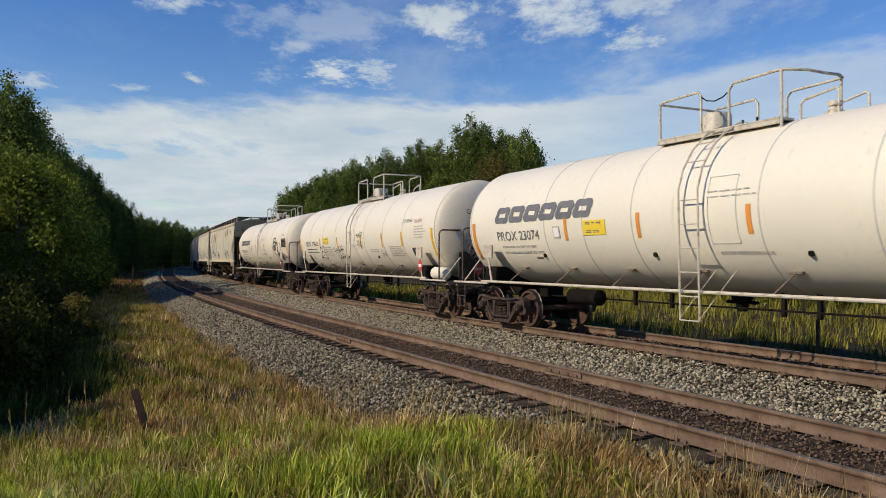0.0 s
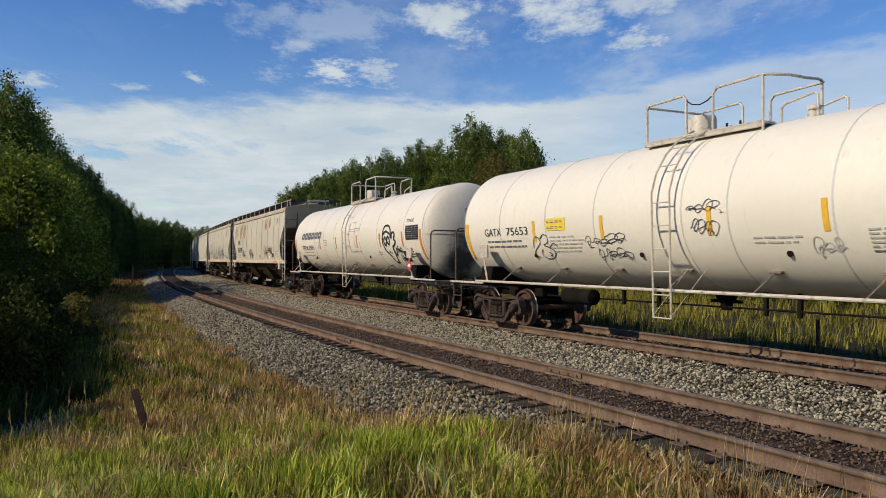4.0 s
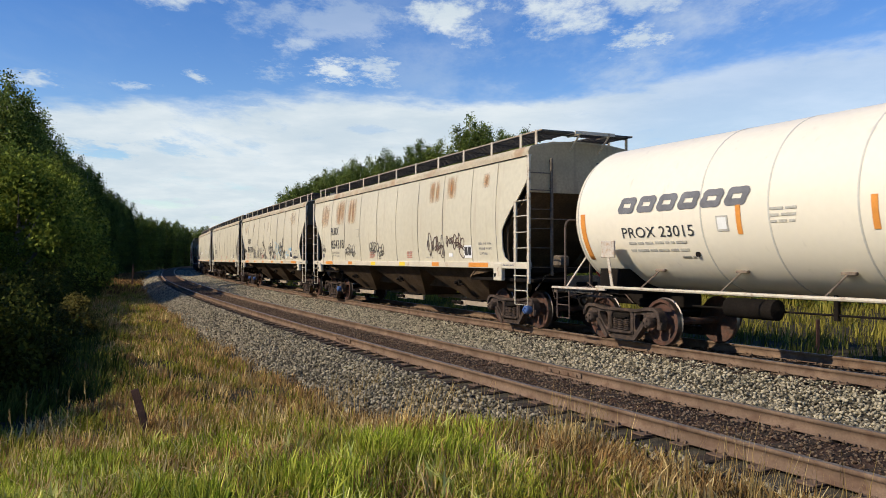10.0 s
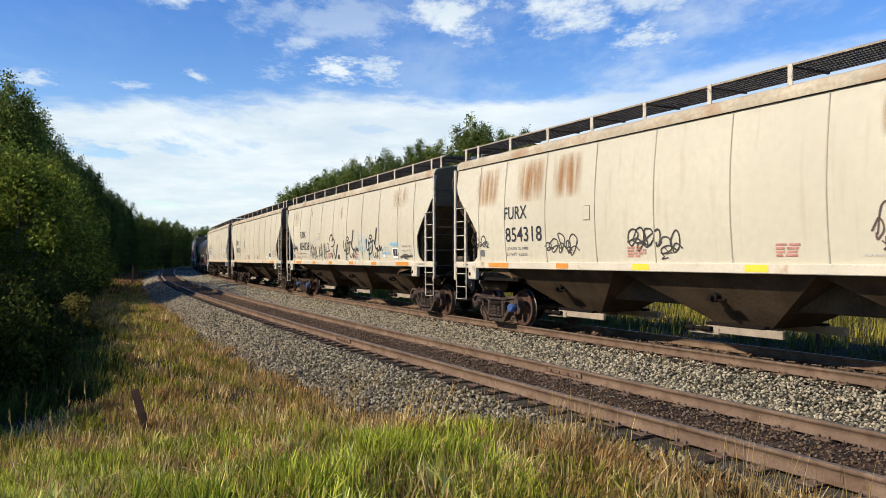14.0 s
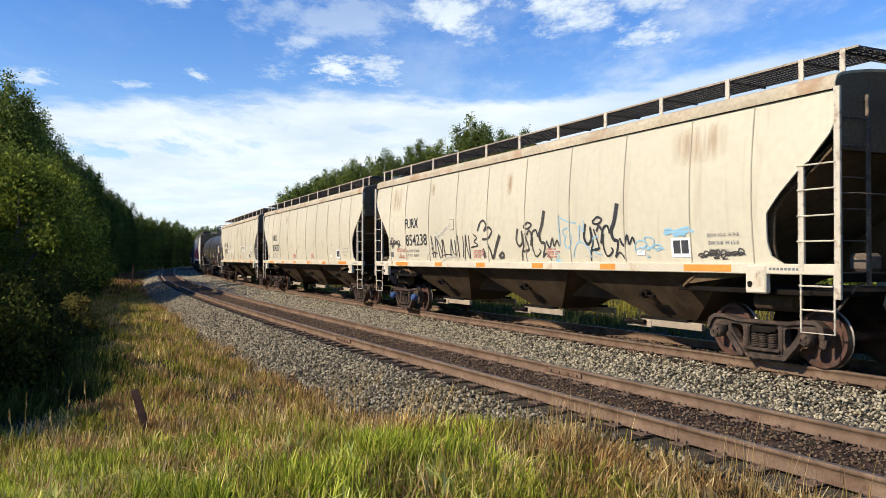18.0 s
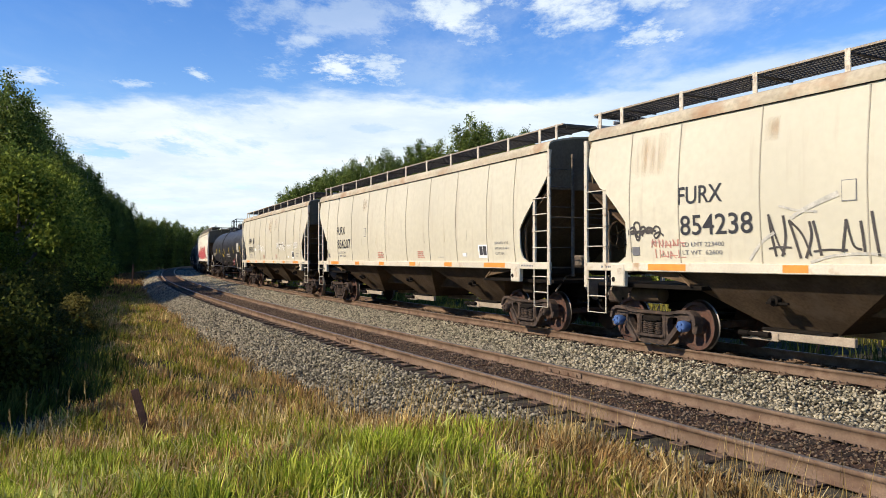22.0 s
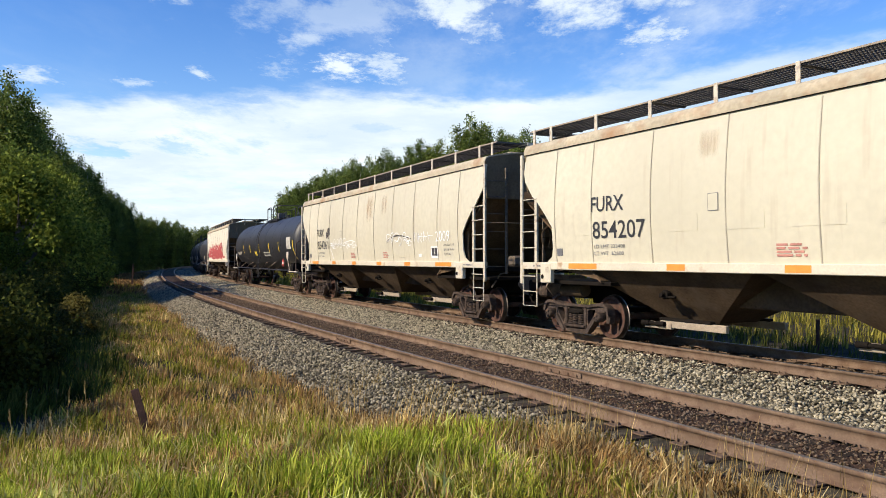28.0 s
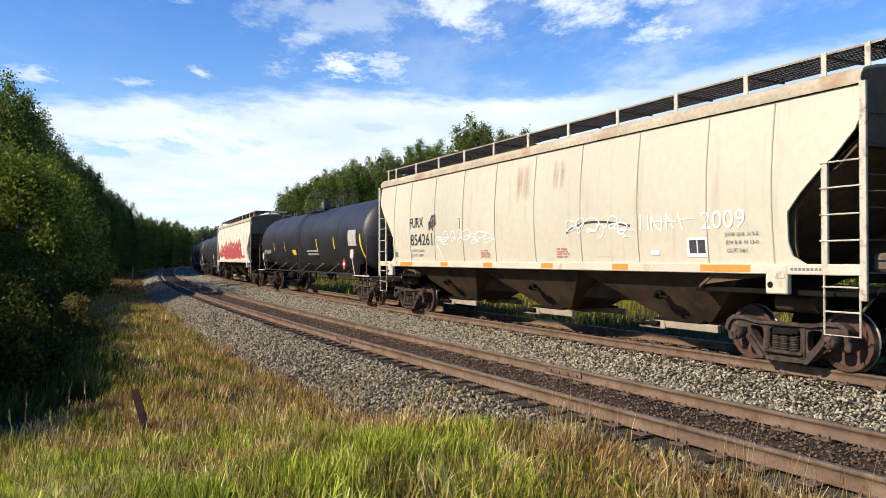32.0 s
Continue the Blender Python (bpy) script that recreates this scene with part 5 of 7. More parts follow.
# the second tank
tank_marks(tank_b, (4.4, 1.9, -1.03, -3.27, -5.11), AMBER, (7.62, -7.55))
letters(tank_b, "tank", "GATX", 6.68, 2.27, 0.19, BLACK_INK, width=0.8, label="black reporting mark")
letters(tank_b, "tank", "75653", 5.62, 2.27, 0.19, BLACK_INK, width=0.96, label="black car number")
small_lines(tank_b, "tank", 6.6, 2.15, 1.9, 2, GREY_INK, 0.13, 41, 0.045)
patch(tank_b, "tank", "yellow_sticker", 3.9, 3.15, 2.33, 2.6, YELLOW, "yellow emergency sticker")
small_lines(tank_b, "tank", 3.85, 2.55, 0.65, 2, GREY_INK, 0.13, 42, 0.05)
small_lines(tank_b, "tank", 3.8, 2.2, 1.3, 5, FADED_GREY, 0.08, 43, 0.03)
for pts in (((4.55, 1.95), (4.45, 2.15), (4.3, 2.2), (4.22, 2.08), (4.35, 1.98), (4.5, 1.9), (4.6, 1.78), (4.45, 1.74)), ((4.2, 2.15), (4.05, 2.25), (3.9, 2.2), (3.92, 2.08), (4.1, 2.02)),
            ((4.1, 2.0), (3.9, 1.95), (3.75, 1.85), (3.9, 1.72), (4.15, 1.7), (4.3, 1.8), (4.2, 1.92)), ((3.9, 1.95), (3.7, 2.05), (3.6, 1.98)), ((4.0, 1.85), (3.9, 1.8), (4.0, 1.76))):
    stroke(tank_b, "tank", pts, 0.022, SPRAY, "graffiti", "thin black sprayed doodle")
scrawl(tank_b, "tank", 2.5, 1.2, 1.95, 2.2, SPRAY, 0.016, 6, 5)
scrawl(tank_b, "tank", 2.2, 1.2, 1.65, 1.9, SPRAY, 0.016, 7, 5)
scrawl(tank_b, "tank", -0.55, -1.3, 2.45, 2.75, SPRAY, 0.014, 16, 4)
scrawl(tank_b, "tank", -0.6, -1.25, 2.1, 2.4, SPRAY, 0.014, 17, 4)
letters(tank_b, "tank", "STYRENE", -5.3, 2.86, 0.1, GREY_INK, width=0.68, label="black stencilled word")
letters(tank_b, "tank", "SR 8754", -6.2, 2.82, 0.12, FADED_RED, width=0.6, label="faded red lettering")
small_lines(tank_b, "tank", -6.2, 2.72, 0.9, 5, FADED_GREY, 0.085, 44, 0.03)
small_lines(tank_b, "tank", -3.9, 2.12, 1.3, 6, FADED_GREY, 0.06, 45, 0.028)
small_lines(tank_b, "tank", -1.9, 2.05, 1.0, 2, FADED_GREY, 0.08, 46, 0.03)
patch(tank_b, "tank", "data_panel", -5.85, -6.3, 1.75, 2.05, PANEL_BLACK, "small black data panel")
patch(tank_b, "tank", "data_panel_line", -6.06, -6.08, 1.77, 2.03, WHITE_INK, lift=0.004)
diamond(tank_b, -7.05, 1.5)
scrawl(tank_b, "tank", -3.0, -3.5, 1.7, 2.0, FADED_GREY, 0.02, 18, 3)
bp = Shape()
bp.lathe([(-0.44, 0.0), (-0.42, 0.12), (-0.34, 0.19), (0.34, 0.19), (0.42, 0.12), (0.44, 0.0)], 18, Matrix.Translation((-7.68, 1.25, 1.27)))
part("brake_reservoir", bp, WHITE, tank_b, "white brake reservoir on the end platform")
# the third tank: black outline scrawl, data panels, stains on its end
face = (((0.05, 0.75), (0.0, 0.55), (0.1, 0.35), (0.3, 0.2), (0.45, 0.02), (0.6, 0.0), (0.7, 0.15), (0.72, 0.4), (0.85, 0.45), (1.0, 0.55), (0.9, 0.62), (0.98, 0.75), (0.82, 0.8), (0.7, 0.65)),
        ((0.05, 0.75), (0.15, 0.95), (0.4, 1.0), (0.62, 0.93), (0.68, 0.75), (0.62, 0.66)), ((0.08, 0.76), (0.3, 0.84), (0.5, 0.8), (0.66, 0.74)),
        ((0.22, 0.7), (0.12, 0.58), (0.22, 0.46), (0.32, 0.58), (0.22, 0.7)), ((0.46, 0.72), (0.36, 0.6), (0.46, 0.48), (0.56, 0.6), (0.46, 0.72)),
        ((0.36, 0.3), (0.4, 0.27)), ((0.48, 0.27), (0.52, 0.24)), ((0.72, 0.4), (0.8, 0.2), (0.9, 0.26), (0.95, 0.4)))
for pts in [[(-4.28 - 1.2 * u, 1.58 + 1.25 * v) for u, v in line] for line in face]:
    stroke(tank_c, "tank", pts, 0.075, BLACK_INK, "graffiti", "black sprayed outline")
scrawl(tank_c, "tank", -5.5, -5.85, 1.85, 2.1, BLACK_INK, 0.035, 51, 3)
scrawl(tank_c, "tank", -5.6, -6.05, 1.6, 1.82, BLACK_INK, 0.035, 52, 3)
letters(tank_c, "tank", "STYRENE", -6.45, 2.87, 0.1, BLACK_INK, width=0.6, label="black stencilled word")
for k in range(7):
    for j in range(4):
        patch(tank_c, "tank", "data_panel", -6.42 - 0.265 * j, -6.66 - 0.265 * j, 2.7 - 0.066 * k, 2.755 - 0.066 * k, PANEL_BLACK, "black data panel with rows of small print", nz=2)
patch(tank_c, "tank", "data_panel", -5.9, -6.3, 1.62, 1.95, PANEL_BLACK, "dark grey data panel")
small_lines(tank_c, "tank", -6.4, 1.95, 0.45, 3, PANEL_BLACK, 0.08, 53, 0.04)
diamond(tank_c, -7.12, 1.5)
small_lines(tank_c, "tank", -3.6, 1.95, 0.4, 2, FADED_GREY, 0.08, 54, 0.03)


def hopper_marks(car, number, seed):
    letters(car, "hopper", "FURX", 6.11, 2.65, 0.3, BLACK_INK, width=1.0, label="black reporting mark", bold=0.012)
    letters(car, "hopper", number, 6.07, 2.11, 0.34, BLACK_INK, width=1.57, label="black car number", bold=0.012)
    letters(car, "hopper", "LD LMT 223400", 6.05, 1.91, 0.075, GREY_INK, width=0.95)
    letters(car, "hopper", "LT WT  62600", 6.05, 1.77, 0.075, GREY_INK, width=0.9)
    patch(car, "hopper", "stencil_frame", 2.95, 2.72, 2.5, 2.8, GREY_INK)
    patch(car, "hopper", "stencil_field", 2.938, 2.732, 2.512, 2.788, BEIGE, lift=0.004)
    patch(car, "hopper", "white_plate", -5.84, -6.33, 1.72, 2.06, WHITE_INK, "white plate with two black fields")
    patch(car, "hopper", "black_field", -5.9, -6.07, 1.79, 2.02, PANEL_BLACK, lift=0.004)
    patch(car, "hopper", "black_field", -6.1, -6.27, 1.79, 2.02, PANEL_BLACK, lift=0.004)
    letters(car, "hopper", "EXW 10-8  H 9-8", -6.72, 2.06, 0.065, GREY_INK, width=0.68)
    letters(car, "hopper", "EW 8-8  H 13-0", -6.74, 1.93, 0.065, GREY_INK, width=0.66)
    letters(car, "hopper", "CU FT 5461", -6.74, 1.8, 0.065, GREY_INK, width=0.42)
    small_lines(car, "hopper", 1.6, 1.93, 0.55, 4, FADED_RED, 0.055, seed, 0.035)
    small_lines(car, "hopper", -1.85, 1.93, 0.5, 4, FADED_RED, 0.055, seed + 1, 0.035)
    small_lines(car, "hopper", -3.3, 1.76, 0.5, 1, FADED_GREY, 0.06, seed + 2, 0.025)
    patch(car, "hopper", "small_plate", -4.9, -5.13, 1.76, 1.85, WHITE_INK)
    patch(car, "hopper", "stencil_frame", 7.35, 7.15, 1.76, 1.92, GREY_INK)
    for a, b in ((6.9, 5.95), (3.95, 3.5), (1.43, 0.97), (-1.27, -1.73), (-3.81, -4.29), (-6.17, -7.25)):
        sh = Shape()
        sh.box(b, a, 1.6155, 1.624, 1.485, 1.6, 0.002)
        part("reflector", sh, YELLOW if number == "854318" and 0 > b > -2 or number == "854318" and 2 > b > 0 else ORANGE, car, "orange reflector strip on the sill")
    for x0, n in ((-8.0, 9), (8.25, 7)):
        for k in range(n):
            sh = Shape()
            sh.box(x0 - 0.07 * k - 0.05, x0 - 0.07 * k, 1.6155, 1.622, 1.52, 1.56, 0.001)
            part("small_writing", sh, GREY_INK, car)


def end_letters(car, body, y_left, z_base, cap, width):
    """Words on the hopper's forward end wall."""
    for ob in letters(car, "hopper", body, 0.0, z_base, cap, BLACK_INK, width=width, bold=0.03):
        for v in ob.data.vertices:
            v.co = (ex(-1, 9.032), y_left + v.co.x, v.co.z)


end_letters(hop_d, "FURX", -0.35, 3.82, 0.2, 0.55)
end_letters(hop_d, "854318", -0.33, 3.52, 0.2, 0.85)
for car, number, seed in ((hop_d, "854318", 60), (hop_e, "854238", 70), (hop_f, "854207", 80), (hop_g, "854261", 90)):
    hopper_marks(car, number, seed)
for x0, x1, z0, z1 in ((7.55, 6.4, 3.0, 3.98), (5.6, 4.35, 3.0, 4.02), (4.1, 3.0, 3.0, 4.0), (-3.55, -4.4, 3.3, 3.98), (-4.75, -5.45, 3.35, 4.02), (-6.9, -7.3, 3.5, 3.9)):
    patch(hop_d, "hopper", "rust_stain", x0, x1, z0, z1, STAIN, "brown rust stain", nz=7)
for car, spots in ((hop_e, ((7.4, 6.4, 3.2, 4.0), (4.3, 4.0, 3.5, 3.9), (-0.1, -0.4, 3.2, 3.8), (-5.8, -7.2, 3.3, 4.0))), (hop_f, ((3.2, 2.7, 3.4, 3.9),)), (hop_g, ((-0.1, -0.9, 3.0, 3.95), (-1.7, -2.2, 3.2, 3.9)))):
    for x0, x1, z0, z1 in spots:
        patch(car, "hopper", "rust_stain", x0, x1, z0, z1, STAIN_FAINT, "faint rust stain", nz=7)
scrawl(hop_d, "hopper", 4.35, 3.2, 1.8, 2.25, SPRAY, 0.028, 101, 5)
scrawl(hop_d, "hopper", 7.55, 6.9, 1.95, 2.25, SPRAY, 0.024, 102, 4)
scrawl(hop_d, "hopper", 1.55, 0.15, 1.72, 2.3, SPRAY, 0.032, 103, 6)
scrawl(hop_d, "hopper", -3.45, -4.6, 1.8, 2.42, SPRAY_BROWN, 0.033, 104, 7)
scrawl(hop_d, "hopper", -4.8, -5.85, 1.95, 2.42, SPRAY_BROWN, 0.033, 105, 7)
stroke(hop_d, "hopper", ((-4.45, 2.1), (-4.6, 1.95), (-4.55, 1.75), (-4.4, 1.78), (-4.35, 2.0), (-4.45, 2.1)), 0.033, SPRAY_BROWN, "graffiti")
stroke(hop_d, "hopper", ((-5.5, 2.1), (-5.75, 2.05), (-5.9, 1.85), (-5.8, 1.72), (-5.6, 1.85), (-5.55, 2.05)), 0.033, SPRAY_BROWN, "graffiti")
scrawl(hop_e, "hopper", 4.25, 1.75, 1.7, 2.33, SPRAY, 0.045, 111, 6, style="slashes")
stroke(hop_e, "hopper", ((4.0, 2.5), (3.7, 2.42), (3.35, 2.38)), 0.035, FADED_GREY, "graffiti")
stroke(hop_e, "hopper", ((3.8, 2.3), (3.5, 2.45), (3.0, 2.62)), 0.05, FADED_GREY, "graffiti", end=1.8)
stroke(hop_e, "hopper", ((4.6, 1.68), (4.35, 1.95), (4.1, 2.1)), 0.05, FADED_GREY, "graffiti")
stroke(hop_e, "hopper", ((3.5, 1.64), (3.1, 1.74), (2.5, 1.76), (2.1, 1.65)), 0.04, FADED_GREY, "graffiti")
stroke(hop_e, "hopper", ((1.35, 2.42), (1.2, 2.62), (1.02, 2.68), (0.88, 2.55), (1.0, 2.42), (0.75, 2.5), (0.6, 2.38), (0.8, 2.22), (1.1, 2.2)), 0.06, SPRAY, "graffiti", "black sprayed curl")
stroke(hop_e, "hopper", ((1.6, 2.35), (1.4, 2.25), (1.55, 2.15), (1.35, 2.05), (1.75, 2.0)), 0.04, SPRAY, "graffiti")
stroke(hop_e, "hopper", ((0.85, 2.1), (0.7, 1.9), (0.6, 1.72), (0.4, 2.0), (0.2, 2.28)), 0.05, SPRAY, "graffiti", end=2.6)
stroke(hop_e, "hopper", ((0.3, 1.75), (0.12, 1.85), (0.05, 1.75), (0.25, 1.72)), 0.07, SPRAY, "graffiti")
stroke(hop_e, "hopper", ((1.1, 1.95), (1.05, 1.85), (1.0, 1.72)), 0.12, SPRAY_BROWN, "graffiti")
for ex in (0.0, -2.75):
    for pts, wide, end in ((((-0.65, 2.42), (-0.58, 2.15), (-0.7, 2.0), (-0.85, 2.1), (-0.82, 2.35), (-0.9, 2.05), (-0.82, 1.85), (-0.8, 1.65)), 0.07, 0.7),
                           (((-0.95, 2.3), (-1.05, 2.1), (-1.1, 1.9), (-0.85, 1.87), (-1.15, 1.92)), 0.045, 0.8),
                           (((-1.05, 2.25), (-1.15, 2.35), (-1.25, 2.25), (-1.2, 2.0), (-1.3, 2.3), (-1.45, 2.35), (-1.52, 2.2)), 0.06, 0.8),
                           (((-1.3, 2.2), (-1.28, 1.95), (-1.4, 1.75), (-1.6, 1.85), (-1.55, 1.92)), 0.05, 0.7),
                           (((-1.8, 2.78), (-1.7, 2.45), (-1.58, 2.25), (-1.65, 2.08), (-1.8, 2.02), (-1.68, 1.72)), 0.12, 0.4),
                           (((-1.68, 1.72), (-1.85, 1.82), (-2.02, 1.66)), 0.045, 0.7),
                           (((-1.85, 2.1), (-1.98, 1.95), (-2.1, 2.15), (-2.16, 1.98), (-2.28, 2.1), (-2.36, 1.97)), 0.055, 0.8),
                           (((-0.92, 2.46), (-1.1, 2.54), (-1.26, 2.48), (-1.12, 2.4), (-0.95, 2.42), (-0.92, 2.48)), 0.05, 1.0)):
        stroke(hop_e, "hopper", [(x + ex * (1.0 if ex else 0) - (0.0 if not ex else 0.1 * x), z) for x, z in pts], wide, BLACK_INK if ex else SPRAY, "graffiti", "black sprayed tag", end=end)
for pts in (((-2.35, 2.65), (-2.38, 2.3), (-2.4, 2.0)), ((-2.4, 2.6), (-2.7, 2.5), (-3.0, 2.45)), ((-2.6, 2.15), (-2.5, 2.3), (-2.7, 2.35), (-2.82, 2.1), (-2.68, 1.92), (-2.55, 2.05), (-2.65, 2.2)),
            ((-2.85, 1.72), (-2.95, 1.95), (-3.15, 2.05), (-3.4, 1.92), (-3.5, 1.7)), ((-3.1, 2.05), (-3.12, 2.4), (-3.25, 2.25), (-3.28, 2.5)),
            ((-2.1, 1.95), (-2.3, 1.75), (-2.2, 1.66), (-2.4, 1.65)), ((-3.75, 2.15), (-3.55, 2.1), (-3.6, 1.85), (-3.85, 1.78))):
    stroke(hop_e, "hopper", pts, 0.028, BLUE_INK, "graffiti", "pale blue sprayed lines")
scrawl(hop_e, "hopper", -4.9, -5.6, 1.75, 2.1, BLUE_INK, 0.025, 116, 3)
scrawl(hop_e, "hopper", -5.7, -6.3, 2.1, 2.25, BLUE_INK, 0.04, 117, 3)
scrawl(hop_e, "hopper", -6.5, -7.5, 1.7, 1.85, SPRAY, 0.03, 118, 8)
scrawl(hop_e, "hopper", 6.85, 5.95, 1.9, 2.05, FADED_RED, 0.022, 119, 5, style="slashes")
scrawl(hop_e, "hopper", 6.75, 6.0, 1.7, 1.86, FADED_RED, 0.022, 120, 4, style="slashes")
scrawl(hop_e, "hopper", 7.4, 6.6, 2.05, 2.42, SPRAY, 0.04, 121, 5)
for z in (2.28, 2.42):
    for x in np.arange(6.9, -6.0, -1.4):
        patch(hop_f, "hopper", "touch_up_paint", float(x), float(x) - 0.9, z - 0.1, z + 0.05, BEIGE, "patch of touched-up paint", lift=-0.006, nz=2)
scrawl(hop_g, "hopper", 4.25, 0.95, 2.1, 2.5, WHITE_INK, 0.03, 131, 8)
scrawl(hop_g, "hopper", 4.7, 4.3, 2.55, 2.95, SPRAY, 0.07, 132, 3)
scrawl(hop_g, "hopper", -2.3, -4.3, 2.15, 2.52, WHITE_INK, 0.03, 133, 6)
stroke(hop_g, "hopper", ((-2.25, 2.25), (-2.8, 2.42), (-3.5, 2.44), (-4.35, 2.33)), 0.04, SPRAY, "graffiti")
scrawl(hop_g, "hopper", -4.6, -5.95, 2.18, 2.5, WHITE_INK, 0.03, 134, 4, style="slashes")
letters(hop_g, "hopper", "2009", -6.2, 2.2, 0.3, WHITE_INK, "graffiti", "white sprayed year", width=0.95)
stroke(hop_g, "hopper", ((4.2, 2.1), (4.0, 1.9), (3.85, 1.66)), 0.05, WHITE_INK, "graffiti")
# black tank and the graffiti hopper
tank_marks(tank_h, (5.9, 3.4, 0.2, -2.9, -5.6), YELLOW, (-9.1,))
patch(tank_h, "tank", "data_panel", -7.6, -8.6, 2.2, 2.8, FADED_GREY, "pale grid of small print", nz=5)
block_word(tank_h, 8.6, 6.9, 2.0, 2.2, 5, FADED_GREY)
patch(tank_h, "tank", "yellow_sticker", 1.9, 1.2, 1.9, 2.15, YELLOW)
small_lines(tank_h, "tank", -1.0, 2.1, 2.2, 2, FADED_GREY, 0.15, 141, 0.08)
diamond(tank_h, -7.6, 1.5, 0.24)
for k, (x0, x1, z0, z1) in enumerate(((7.4, -5.4, 1.75, 2.3), (6.5, -5.0, 1.9, 2.75), (3.0, -4.8, 1.8, 2.9))):
    scrawl(hop_i, "hopper", x0, x1, z0, z1, PINK, 0.2, 151 + k, 14, "graffiti", "smeared red graffiti")


def head_letters(car, edge, dish, body, y_left, z_base, cap, mat, width):
    """Words on the tank's end that faces forward."""
    for ob in letters(car, "tank", body, 0.0, z_base, cap, mat, width=width):
        for v in ob.data.vertices:
            y = y_left + v.co.x
            r2 = (y / TANK_R) ** 2 + ((v.co.z - TANK_Z) / TANK_R) ** 2
            v.co = (-edge - dish * math.sqrt(max(0, 1 - r2)) - 0.012, y, v.co.z)


head_letters(tank_c, 7.78, 0.6, "PROX 23015", 0.3, 3.1, 0.14, BLACK_INK, 0.9)
head_letters(tank_b, 7.74, 0.45, "GATX 75653", 0.62, 3.02, 0.14, BLACK_INK, 0.95)


def head_bars(car, edge, dish, y_left, z_top, seed):
    """Lines of small print under a tank end's number."""
    rng = random.Random(seed)
    for k in range(3):
        y, z = y_left - 0.08, z_top - 0.1 * k
        for _ in range(rng.choice((3, 4))):
            w = rng.uniform(0.07, 0.18)
            sh = Shape()
            rows = []
            for zz in (z - 0.04, z):
                rows.append([(-edge - dish * math.sqrt(1 - (yy / TANK_R) ** 2 - ((zz - TANK_Z) / TANK_R) ** 2) - 0.012, yy, zz) for yy in (y, y - w / 2, y - w)])
            sh.sheet(rows)
            part("small_writing", sh, GREY_INK, car)
            y -= w + 0.05


head_bars(tank_b, 7.74, 0.45, 0.62, 2.92, 3)
head_bars(tank_c, 7.78, 0.6, 0.3, 3.0, 4)
head_letters(tank_a, 7.78, 0.6, "PROX 23074", 0.15, 3.12, 0.15, BLACK_INK, 0.95)

